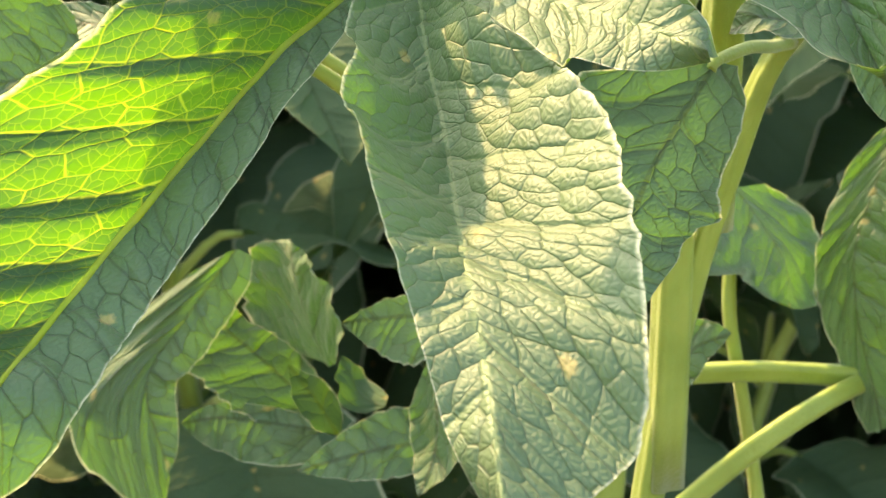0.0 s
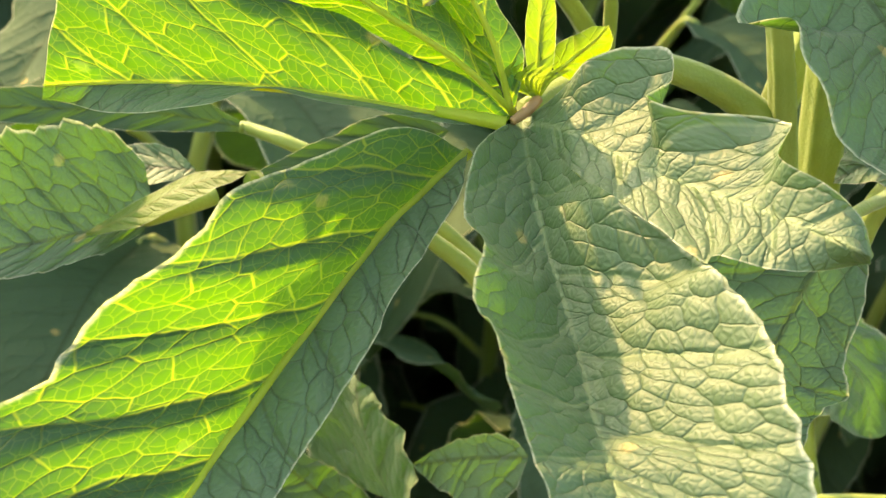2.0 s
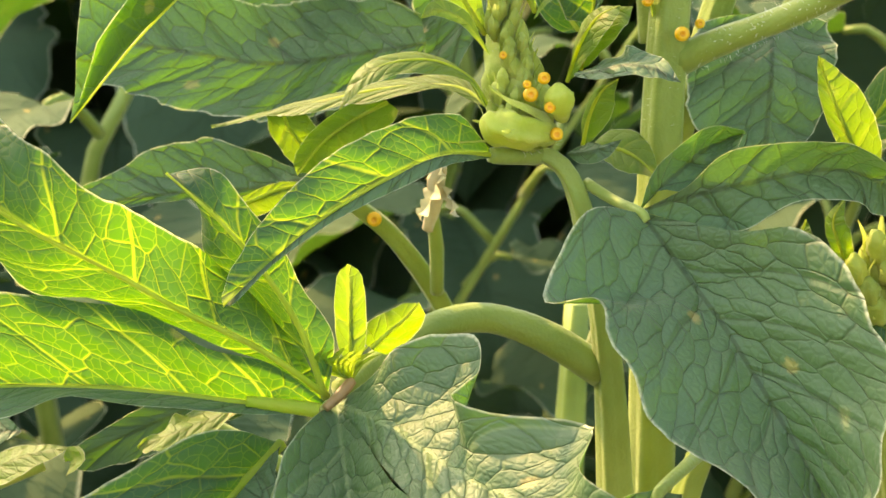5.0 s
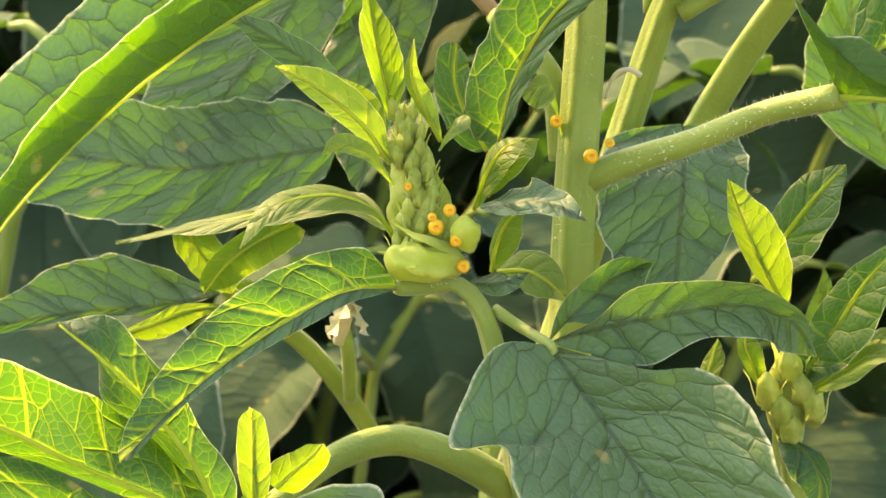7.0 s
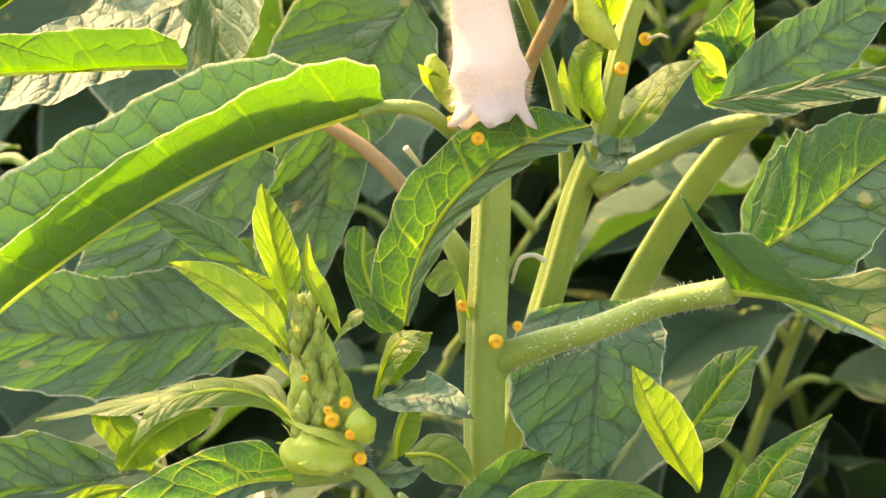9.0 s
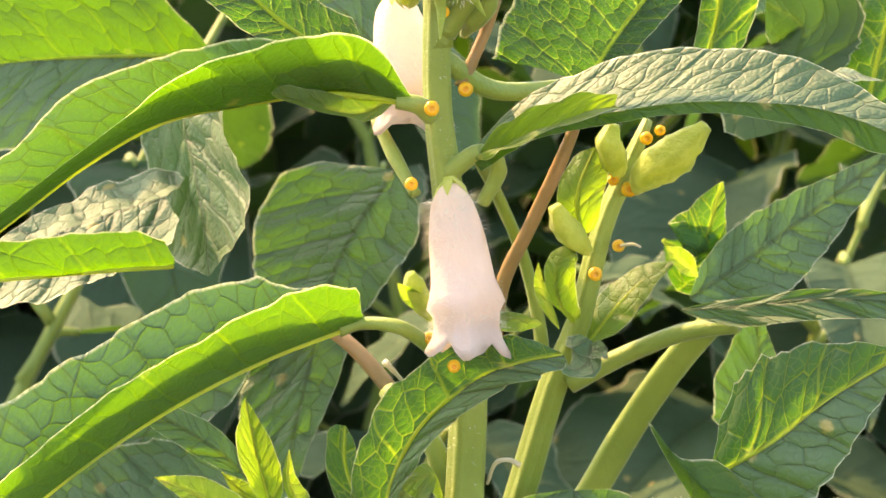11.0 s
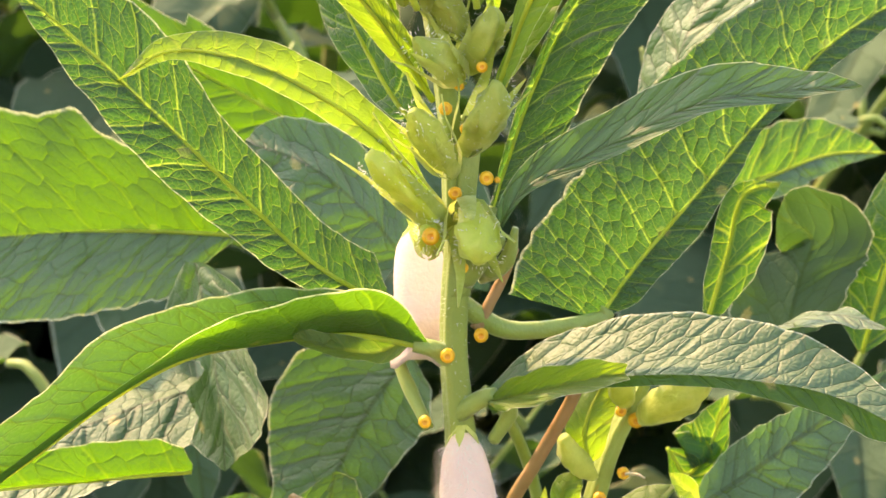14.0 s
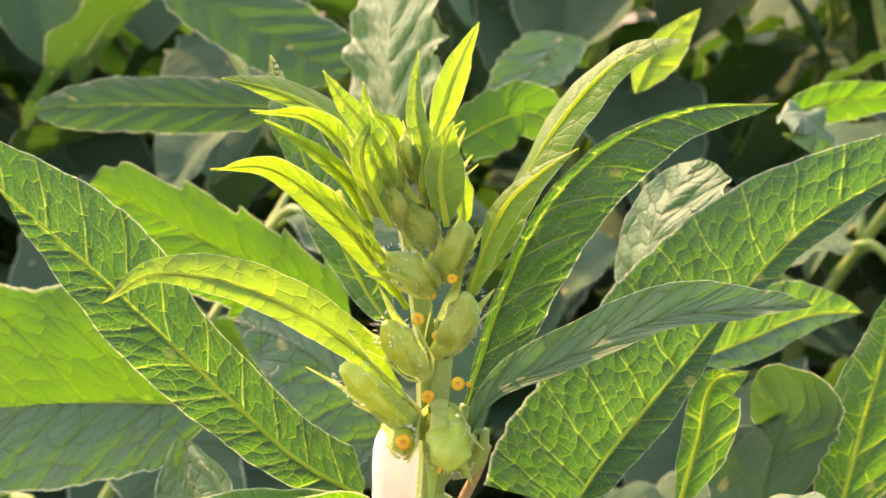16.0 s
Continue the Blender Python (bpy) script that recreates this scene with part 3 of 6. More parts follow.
leaf(main, ((0.0311, 0.0200, 0.2374), (0.0341, 0.0220, 0.2476), (0.0390, 0.0250, 0.2619), (0.0466, 0.0280, 0.2762), (0.0583, 0.0300, 0.2877), (0.0726, 0.0300, 0.2936), (0.0878, 0.0300, 0.2950)), (-0.0041, -0.0010, -0.0031), (0.0096, -0.0040, -0.0024), at=0.5, seed=10, shape="lance", under=True, material=NETTED, petiole=((0.0261, 0.0170, 0.2318),))
leaf(main, ((0.0172, 0.0260, 0.2533), (0.0116, 0.0300, 0.2604), (0.0048, 0.0350, 0.2724), (-0.0011, 0.0400, 0.2847), (-0.0059, 0.0440, 0.2963), (-0.0074, 0.0460, 0.3018)), (-0.0036, 0.0045, -0.0042), (0.0076, -0.0075, -0.0001), at=0.42, seed=11, shape="lance", under=True, material=NETTED)
leaf(main, ((0.0208, 0.0140, 0.2590), (0.0150, 0.0100, 0.2682), (0.0077, 0.0040, 0.2779), (-0.0014, 0.0000, 0.2849), (-0.0108, -0.0040, 0.2852)), (-0.0037, 0.0009, -0.0005), (0.0006, -0.0051, 0.0047), at=0.45, seed=12, shape="lance", material=YOUNG, pleat=0.35, under=True, rib=0.0006)
leaf(main, ((0.0145, 0.0180, 0.2709), (0.0105, 0.0160, 0.2803), (0.0049, 0.0120, 0.2866), (-0.0035, 0.0080, 0.2924)), (-0.0016, -0.0021, 0.0000), (0.0018, -0.0021, 0.0015), at=0.5, seed=13, shape="lance", material=YOUNG, pleat=0.35, under=True, rib=0.0006)
leaf(main, ((0.0124, 0.0180, 0.2801), (0.0083, 0.0180, 0.2880), (0.0026, 0.0160, 0.2926), (-0.0066, 0.0120, 0.2937)), (-0.0014, 0.0008, -0.0003), (0.0019, -0.0033, 0.0021), at=0.5, seed=14, shape="lance", material=YOUNG, pleat=0.35, under=True, rib=0.0006)
leaf(main, ((0.0121, 0.0220, 0.2826), (0.0078, 0.0240, 0.2905), (-0.0024, 0.0240, 0.2960), (-0.0130, 0.0220, 0.2986)), (-0.0035, -0.0003, -0.0006), (-0.0013, 0.0038, 0.0032), at=0.5, seed=15, shape="lance", material=YOUNG, pleat=0.35, under=True, rib=0.0006)
leaf(main, ((0.0166, 0.0140, 0.2836), (0.0137, 0.0120, 0.2906), (0.0098, 0.0120, 0.2954), (0.0061, 0.0120, 0.3007)), (-0.0010, 0.0001, -0.0021), (0.0029, 0.0001, 0.0004), at=0.5, seed=16, shape="lance", material=YOUNG, pleat=0.35, under=True, rib=0.0006)
leaf(main, ((0.0206, 0.0120, 0.2859), (0.0177, 0.0100, 0.2918), (0.0143, 0.0100, 0.2947), (0.0131, 0.0100, 0.2990)), (0.0001, 0.0001, -0.0025), (0.0028, 0.0001, -0.0001), at=0.5, seed=17, shape="lance", material=YOUNG, pleat=0.35, under=True, rib=0.0006)
leaf(main, ((0.0223, 0.0220, 0.2828), (0.0219, 0.0240, 0.2907), (0.0214, 0.0260, 0.2977), (0.0219, 0.0280, 0.3037)), (-0.0014, -0.0010, -0.0016), (0.0016, 0.0010, -0.0017), at=0.5, seed=18, shape="lance", material=YOUNG, pleat=0.35, under=True, rib=0.0006)
leaf(main, ((0.0246, 0.0280, 0.2874), (0.0265, 0.0300, 0.2934), (0.0290, 0.0320, 0.3006), (0.0328, 0.0340, 0.3089)), (-0.0022, -0.0010, 0.0017), (0.0027, 0.0030, -0.0005), at=0.5, seed=19, shape="lance", material=YOUNG, pleat=0.35, under=True, rib=0.0006)
leaf(main, ((0.0251, 0.0120, 0.2770), (0.0256, 0.0080, 0.2844), (0.0270, 0.0060, 0.2895), (0.0305, 0.0040, 0.2929)), (-0.0027, -0.0012, -0.0018), (0.0025, 0.0028, -0.0022), at=0.45, seed=20, shape="lance", material=YOUNG, pleat=0.35, under=True, rib=0.0006)
leaf(main, ((0.0306, 0.0200, 0.2730), (0.0300, 0.0180, 0.2793), (0.0284, 0.0160, 0.2846), (0.0264, 0.0140, 0.2897)), (-0.0008, -0.0030, -0.0022), (0.0027, 0.0030, -0.0019), at=0.5, seed=21, shape="lance", material=YOUNG, pleat=0.35, under=True, rib=0.0006)
leaf(main, ((0.0328, 0.0200, 0.2606), (0.0366, 0.0180, 0.2713), (0.0422, 0.0140, 0.2840), (0.0486, 0.0100, 0.2952), (0.0566, 0.0060, 0.3036), (0.0670, 0.0020, 0.3072)), (-0.0014, 0.0080, 0.0005), (0.0025, -0.0040, -0.0032), at=0.5, seed=22, shape="lance", material=YOUNG, pleat=0.35, under=True, rib=0.0006)
leaf(main, ((0.0309, 0.0120, 0.2581), (0.0336, 0.0060, 0.2683), (0.0372, 0.0000, 0.2789), (0.0425, -0.0040, 0.2851), (0.0489, -0.0080, 0.2900)), (-0.0027, 0.0060, -0.0028), (0.0023, -0.0020, -0.0006), at=0.5, seed=23, shape="lance", material=YOUNG, pleat=0.35, under=True, rib=0.0006)
leaf(main, ((0.0278, 0.0040, 0.2753), (0.0267, 0.0020, 0.2823), (0.0271, 0.0020, 0.2880), (0.0287, 0.0020, 0.2931)), (-0.0027, 0.0001, 0.0007), (0.0043, 0.0021, -0.0013), at=0.45, seed=24, shape="lance", material=YOUNG, pleat=0.35, under=True, rib=0.0006)
leaf(main, ((0.0191, 0.0040, 0.2819), (0.0163, 0.0020, 0.2883), (0.0135, 0.0020, 0.2929), (0.0099, 0.0020, 0.2969)), (-0.0015, 0.0001, -0.0021), (0.0026, -0.0019, 0.0005), at=0.5, seed=25, shape="lance", material=YOUNG, pleat=0.35, under=True, rib=0.0006)
leaf(main, ((0.0233, 0.0060, 0.2808), (0.0235, 0.0060, 0.2884), (0.0222, 0.0080, 0.2950), (0.0225, 0.0120, 0.3024)), (-0.0019, -0.0008, -0.0004), (0.0023, -0.0008, -0.0013), at=0.5, seed=26, shape="lance", material=YOUNG, pleat=0.35, under=True, rib=0.0006)
leaf(main, ((0.0181, 0.0060, 0.2748), (0.0149, 0.0020, 0.2821), (0.0136, 0.0000, 0.2879), (0.0150, 0.0000, 0.2931)), (-0.0021, 0.0009, -0.0003), (0.0023, 0.0009, 0.0007), at=0.45, seed=27, shape="lance", material=YOUNG, pleat=0.35, under=True, rib=0.0006)
leaf(main, ((0.0082, 0.0200, 0.2787), (0.0106, 0.0160, 0.2752), (0.0127, 0.0140, 0.2736), (0.0147, 0.0140, 0.2696)), (-0.0019, -0.0008, 0.0001), (0.0030, -0.0008, 0.0002), at=0.5, seed=28, shape="lance", material=YOUNG, pleat=0.35, under=True, rib=0.0006)
bud(main, ((0.0239, 0.0120, 0.2368), (0.0193, 0.0060, 0.2425), (0.0141, 0.0000, 0.2485), (0.0111, -0.0020, 0.2521)), [0.00076, 0.00212, 0.00252, 0.00228, 0.00114], BUD_PALE, 40)
hairs(main, ((0.0239, 0.0120, 0.2368), (0.0193, 0.0060, 0.2425), (0.0141, 0.0000, 0.2485), (0.0111, -0.0020, 0.2521)), [0.0008, 0.0026, 0.0031, 0.0028], 140, 0.0009, 41)
bud(main, ((0.0243, 0.0120, 0.2472), (0.0216, 0.0060, 0.2522), (0.0189, 0.0040, 0.2563), (0.0176, 0.0020, 0.2587)), [0.00076, 0.00244, 0.00278, 0.00204, 0.00076], BUD, 42)
hairs(main, ((0.0243, 0.0120, 0.2472), (0.0216, 0.0060, 0.2522), (0.0189, 0.0040, 0.2563), (0.0176, 0.0020, 0.2587)), [0.0008, 0.003, 0.0034, 0.0025], 140, 0.0009, 43)
bud(main, ((0.0256, 0.0120, 0.2628), (0.0228, 0.0080, 0.2661), (0.0197, 0.0060, 0.2682), (0.0179, 0.0040, 0.2702)), [0.00076, 0.00244, 0.00268, 0.00196, 0.00056], BUD, 44)
hairs(main, ((0.0256, 0.0120, 0.2628), (0.0228, 0.0080, 0.2661), (0.0197, 0.0060, 0.2682), (0.0179, 0.0040, 0.2702)), [0.0008, 0.003, 0.0033, 0.0024], 140, 0.0009, 45)
bud(main, ((0.0264, 0.0160, 0.2642), (0.0283, 0.0120, 0.2685), (0.0302, 0.0100, 0.2725), (0.0306, 0.0100, 0.2753)), [0.00076, 0.00261, 0.00278, 0.00212, 0.00056], BUD, 46)
hairs(main, ((0.0264, 0.0160, 0.2642), (0.0283, 0.0120, 0.2685), (0.0302, 0.0100, 0.2725), (0.0306, 0.0100, 0.2753)), [0.0008, 0.0032, 0.0034, 0.0026], 140, 0.0009, 47)
bud(main, ((0.0268, 0.0120, 0.2413), (0.0284, 0.0040, 0.2393), (0.0289, -0.0020, 0.2369), (0.0287, -0.0040, 0.2350)), [0.00076, 0.00292, 0.00342, 0.00278, 0.00076], BUD_PALE, 48)
hairs(main, ((0.0268, 0.0120, 0.2413), (0.0284, 0.0040, 0.2393), (0.0289, -0.0020, 0.2369), (0.0287, -0.0040, 0.2350)), [0.0008, 0.0036, 0.0042, 0.0034], 140, 0.0009, 49)
bud(main, ((0.0266, 0.0160, 0.2504), (0.0290, 0.0100, 0.2554), (0.0309, 0.0080, 0.2596), (0.0313, 0.0060, 0.2632)), [0.00076, 0.00278, 0.00310, 0.00244, 0.00076], BUD, 50)
hairs(main, ((0.0266, 0.0160, 0.2504), (0.0290, 0.0100, 0.2554), (0.0309, 0.0080, 0.2596), (0.0313, 0.0060, 0.2632)), [0.0008, 0.0034, 0.0038, 0.003], 140, 0.0009, 51)
bud(main, ((0.0258, 0.0160, 0.2699), (0.0235, 0.0120, 0.2741), (0.0208, 0.0100, 0.2771), (0.0189, 0.0100, 0.2798)), [0.00076, 0.00228, 0.00244, 0.00180, 0.00056], BUD, 52)
hairs(main, ((0.0258, 0.0160, 0.2699), (0.0235, 0.0120, 0.2741), (0.0208, 0.0100, 0.2771), (0.0189, 0.0100, 0.2798)), [0.0008, 0.0028, 0.003, 0.0022], 140, 0.0009, 53)
bud(main, ((0.0204, 0.0140, 0.2327), (0.0207, 0.0080, 0.2357), (0.0207, 0.0040, 0.2380), (0.0206, 0.0030, 0.2394)), [0.00076, 0.00180, 0.00204, 0.00163, 0.00056], BUD_PALE, 54)
hairs(main, ((0.0204, 0.0140, 0.2327), (0.0207, 0.0080, 0.2357), (0.0207, 0.0040, 0.2380), (0.0206, 0.0030, 0.2394)), [0.0008, 0.0022, 0.0025, 0.002], 140, 0.0009, 55)
bud(main, ((0.0243, 0.0160, 0.2766), (0.0262, 0.0140, 0.2805), (0.0281, 0.0120, 0.2844), (0.0290, 0.0120, 0.2872)), [0.00076, 0.00228, 0.00244, 0.00180, 0.00056], BUD, 56)
hairs(main, ((0.0243, 0.0160, 0.2766), (0.0262, 0.0140, 0.2805), (0.0281, 0.0120, 0.2844), (0.0290, 0.0120, 0.2872)), [0.0008, 0.0028, 0.003, 0.0022], 140, 0.0009, 57)
bud(main, ((0.0156, 0.0160, 0.2753), (0.0149, 0.0080, 0.2799), (0.0142, 0.0060, 0.2825), (0.0136, 0.0060, 0.2846)), [0.00050, 0.00140, 0.00150, 0.00110, 0.00030], BUD, 58)
bud(main, ((0.0195, 0.0160, 0.2774), (0.0187, 0.0080, 0.2819), (0.0180, 0.0060, 0.2845), (0.0174, 0.0060, 0.2866)), [0.00050, 0.00140, 0.00150, 0.00110, 0.00030], BUD, 59)
bud(main, ((0.0145, 0.0160, 0.2808), (0.0138, 0.0080, 0.2852), (0.0132, 0.0060, 0.2878), (0.0126, 0.0060, 0.2899)), [0.00050, 0.00140, 0.00150, 0.00110, 0.00030], BUD, 60)
bud(main, ((0.0206, 0.0160, 0.2724), (0.0197, 0.0080, 0.2770), (0.0190, 0.0060, 0.2797), (0.0184, 0.0060, 0.2818)), [0.00050, 0.00140, 0.00150, 0.00110, 0.00030], BUD, 61)
bud(main, ((0.0175, 0.0160, 0.2834), (0.0167, 0.0080, 0.2877), (0.0161, 0.0060, 0.2902), (0.0155, 0.0060, 0.2923)), [0.00050, 0.00140, 0.00150, 0.00110, 0.00030], BUD, 62)
bud(main, ((0.0225, 0.0160, 0.2815), (0.0216, 0.0080, 0.2858), (0.0208, 0.0060, 0.2884), (0.0203, 0.0060, 0.2905)), [0.00050, 0.00140, 0.00150, 0.00110, 0.00030], BUD, 63)
gland(main, (0.0230, 0.0060, 0.2587), 0.00117, (0, -1, 0.1))
gland(main, (0.0252, 0.0100, 0.2621), 0.00090, (0, -1, 0.1))
gland(main, (0.0262, 0.0100, 0.2549), 0.00082, (0, -1, 0.1))
gland(main, (0.0249, 0.0100, 0.2439), 0.00117, (0, -1, 0.1))
gland(main, (0.0301, 0.0080, 0.2469), 0.00124, (0, -1, 0.1))
gland(main, (0.0289, 0.0080, 0.2655), 0.00097, (0, -1, 0.1))
gland(main, (0.0210, 0.0020, 0.2380), 0.00151, (0, -1, 0.1))
gland(main, (0.0242, 0.0100, 0.2153), 0.00131, (0, -1, 0.1))
gland(main, (0.0300, 0.0140, 0.2180), 0.00131, (0, -1, 0.1))
gland(main, (0.0204, 0.0140, 0.2019), 0.00117, (0, -1, 0.1))
gland(main, (0.0265, 0.0080, 0.2314), 0.00097, (0, -1, 0.1))
gland(main, (0.0320, 0.0100, 0.2463), 0.00055, (0, -1, 0.1))
gland(main, (0.0298, 0.0130, 0.1365), 0.00134, (0, -1, 0.1))
gland(main, (0.0241, 0.0170, 0.1421), 0.00109, (0, -1, 0.1))
gland(main, (0.0338, 0.0180, 0.1378), 0.00092, (0, -1, 0.1))
gland(main, (0.0231, 0.0100, 0.1755), 0.00118, (0, -1, 0.1))
gland(main, (0.0270, -0.0060, 0.1750), 0.00109, (0, -1, 0.1))
stem(main, ((0.0302, 0.0200, 0.1308), (0.0371, 0.0160, 0.1347), (0.0473, 0.0080, 0.1399), (0.0577, 0.0000, 0.1461), (0.0673, -0.0080, 0.1499)), [0.003, 0.0026, 0.0022, 0.0021, 0.0022], name="petiole", ridges=0, label="thick pale green leaf stalk")
hairs(main, ((0.0322, 0.0200, 0.1313), (0.0473, 0.0080, 0.1399), (0.0577, 0.0000, 0.1461), (0.0673, -0.0080, 0.1499)), [0.0028, 0.0023, 0.0021, 0.0021], 500, 0.0009, 6)
leaf(main, ((0.0666, -0.0082, 0.1497), (0.0735, -0.0152, 0.1501), (0.0801, -0.0224, 0.1489), (0.0864, -0.0296, 0.1466), (0.0926, -0.0364, 0.1441)),
     None, None, edges=(((0.0665, -0.0080, 0.1501), (0.0624, -0.0092, 0.1580), (0.0584, -0.0098, 0.1662), (0.0630, -0.0099, 0.1602), (0.0699, -0.0100, 0.1591), (0.0764, -0.0107, 0.1528), (0.0826, -0.0130, 0.1525), (0.0892, -0.0170, 0.1546), (0.0927, -0.0219, 0.1497), (0.0958, -0.0270, 0.1411)),
                        ((0.0667, -0.0082, 0.1496), (0.0735, -0.0157, 0.1497), (0.0786, -0.0255, 0.1487), (0.0832, -0.0372, 0.1478), (0.0890, -0.0473, 0.1475))),
     seed=30, teeth=0.02, pleat=0.5, wave=0.01, material=SMOOTH, material_b=TOP, under=True, rib=0.0006, label="curled leaf with its tip turned up, pale where the sun strikes it")
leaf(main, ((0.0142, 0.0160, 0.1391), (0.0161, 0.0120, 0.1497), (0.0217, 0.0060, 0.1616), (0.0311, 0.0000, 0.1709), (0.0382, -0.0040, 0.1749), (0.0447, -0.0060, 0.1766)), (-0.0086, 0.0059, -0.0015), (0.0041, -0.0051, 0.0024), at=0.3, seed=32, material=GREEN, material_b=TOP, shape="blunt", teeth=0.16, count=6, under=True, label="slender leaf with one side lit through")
leaf(main, ((0.0121, 0.0200, 0.1365), (0.0091, 0.0220, 0.1413), (0.0067, 0.0240, 0.1482), (0.0070, 0.0240, 0.1553)), (-0.0042, 0.0026, 0.0000), (0.0030, -0.0034, 0.0013), at=0.55, seed=33, shape="full", pleat=0.6, under=True)
leaf(main, ((0.0263, 0.0200, 0.1382), (0.0244, 0.0180, 0.1461), (0.0224, 0.0140, 0.1491), (0.0175, 0.0120, 0.1477)), (-0.0021, 0.0000, 0.0025), (-0.0013, -0.0060, -0.0021), at=0.5, seed=34, shape="lance", material=YOUNG, pleat=0.3)
leaf(main, ((0.0113, 0.0060, 0.1314), (0.0126, 0.0020, 0.1366), (0.0156, -0.0020, 0.1415), (0.0189, -0.0040, 0.1430)), (-0.0024, 0.0041, -0.0013), (0.0025, -0.0039, -0.0011), at=0.5, seed=35, shape="lance", material=YOUNG, pleat=0.3, under=True)
stem(main, ((0.0155, 0.0350, 0.1584), (0.0082, 0.0400, 0.1657), (-0.0004, 0.0450, 0.1710), (-0.0072, 0.0500, 0.1729)), [0.0016, 0.0015, 0.0014, 0.0012], name="petiole", material=STEM_DARK, ridges=0)
stem(main, ((0.0263, 0.0240, 0.1340), (0.0250, 0.0240, 0.1446), (0.0226, 0.0260, 0.1515), (0.0145, 0.0340, 0.1591)), [0.0028, 0.0024, 0.002, 0.0019], ridges=0, name="branch")
stem(main, ((0.0348, 0.0300, 0.1684), (0.0364, 0.0260, 0.1811), (0.0411, 0.0220, 0.1922), (0.0461, 0.0180, 0.2040), (0.0493, 0.0180, 0.2117)), [0.0014, 0.0014, 0.0013, 0.0013, 0.001], name="petiole", material=STEM_DARK, ridges=0)
stem(main, ((0.0211, 0.0180, 0.1993), (0.0174, 0.0220, 0.2055), (0.0141, 0.0260, 0.2118)), [0.001, 0.0014, 0.001], name="pedicel", ridges=0)
stem(main, ((0.0327, 0.0160, 0.1980), (0.0354, 0.0140, 0.2038), (0.0343, 0.0120, 0.2083)), [0.0012, 0.0015, 0.001], name="pedicel", ridges=0)
blob(main, ((0.0300, 0.0180, 0.2270), (0.0318, 0.0140, 0.2297), (0.0341, 0.0120, 0.2320), (0.0353, 0.0100, 0.2381)), [0.0008, 0.0016, 0.0015, 0.0006], "pedicel", STEM)
stem(main, ((0.0292, 0.0180, 0.2180), (0.0316, 0.0180, 0.2230), (0.0339, 0.0180, 0.2281), (0.0353, 0.0180, 0.2330)), [0.0012, 0.001, 0.001, 0.0012], name="pedicel", material=STEM_DARK, ridges=0)
stem(main, ((0.0194, 0.0140, 0.1649), (0.0172, 0.0120, 0.1684), (0.0152, 0.0100, 0.1714)), [0.0003, 0.0004, 0.0006], name="dry_style", material=DRY, ridges=0)
stem(main, ((0.0329, 0.0180, 0.1458), (0.0343, 0.0160, 0.1503), (0.0367, 0.0150, 0.1513), (0.0387, 0.0150, 0.1502)), [0.0003, 0.0004, 0.0004, 0.0005], name="dry_style", material=DRY, ridges=0)
blob(main, ((0.0232, 0.0200, 0.1769), (0.0218, 0.0160, 0.1803), (0.0205, 0.0140, 0.1839), (0.0200, 0.0130, 0.1864)), [0.001, 0.002, 0.0021, 0.0008], "bud", BUD, ridges=4)
leaf(main, ((0.0222, 0.0180, 0.1781), (0.0204, 0.0140, 0.1815), (0.0186, 0.0120, 0.1837), (0.0175, 0.0100, 0.1856)), (-0.0005, -0.0009, -0.0014), (0.0015, -0.0009, 0.0009), at=0.5, seed=36, shape="lance", material=YOUNG, pleat=0.2, rib=0)
# The budding shoot in front of the flowering stem
head = plant("young sesame plant with a hairy bud head and large lobed leaves", (0.012, 0.005, -0.6))
stem(head, ((0.0237, 0.0300, -0.0432), (0.0207, 0.0200, 0.0307), (0.0171, 0.0100, 0.0771), (0.0127, 0.0050, 0.1018), (0.0087, 0.0030, 0.1139), (0.0029, 0.0040, 0.1178)), [0.0045, 0.0036, 0.0024, 0.002, 0.0016, 0.0014])
blob(head, ((0.0024, 0.0040, 0.1178), (0.0006, 0.0040, 0.1249), (-0.0011, 0.0060, 0.1333), (-0.0026, 0.0070, 0.1410), (-0.0031, 0.0070, 0.1473)), [0.0036, 0.0058, 0.005, 0.0036, 0.0022, 0.0006], "bud_head", BUD, ridges=5, label="grey-green hairy head of crowded buds", steps=26, ring=24)
hairs(head, ((0.0024, 0.0040, 0.1178), (0.0006, 0.0040, 0.1249), (-0.0011, 0.0060, 0.1333), (-0.0026, 0.0070, 0.1410), (-0.0031, 0.0070, 0.1473)), [0.0055, 0.005, 0.0036, 0.0022, 0.001], 1500, 0.0013, 8)
bud(head, ((-0.0023, 0.0009, 0.1215), (-0.0026, -0.0011, 0.1236), (-0.0028, -0.0017, 0.1252), (-0.0028, -0.0011, 0.1264)), [0.00065, 0.0013, 0.0011, 0.00026], BUD, 106)
bud(head, ((-0.0011, 0.0003, 0.1223), (-0.0013, -0.0017, 0.1244), (-0.0013, -0.0023, 0.1260), (-0.0013, -0.0017, 0.1272)), [0.00064, 0.00128, 0.00109, 0.00026], BUD, 107)
bud(head, ((-0.0037, 0.0032, 0.1220), (-0.0042, 0.0012, 0.1241), (-0.0044, 0.0006, 0.1256), (-0.0045, 0.0012, 0.1269)), [0.00063, 0.00127, 0.00108, 0.00025], BUD, 108)
bud(head, ((0.0027, 0.0030, 0.1220), (0.0031, 0.0010, 0.1241), (0.0034, 0.0004, 0.1256), (0.0036, 0.0010, 0.1268)), [0.00063, 0.00125, 0.00107, 0.00025], BUD, 109)
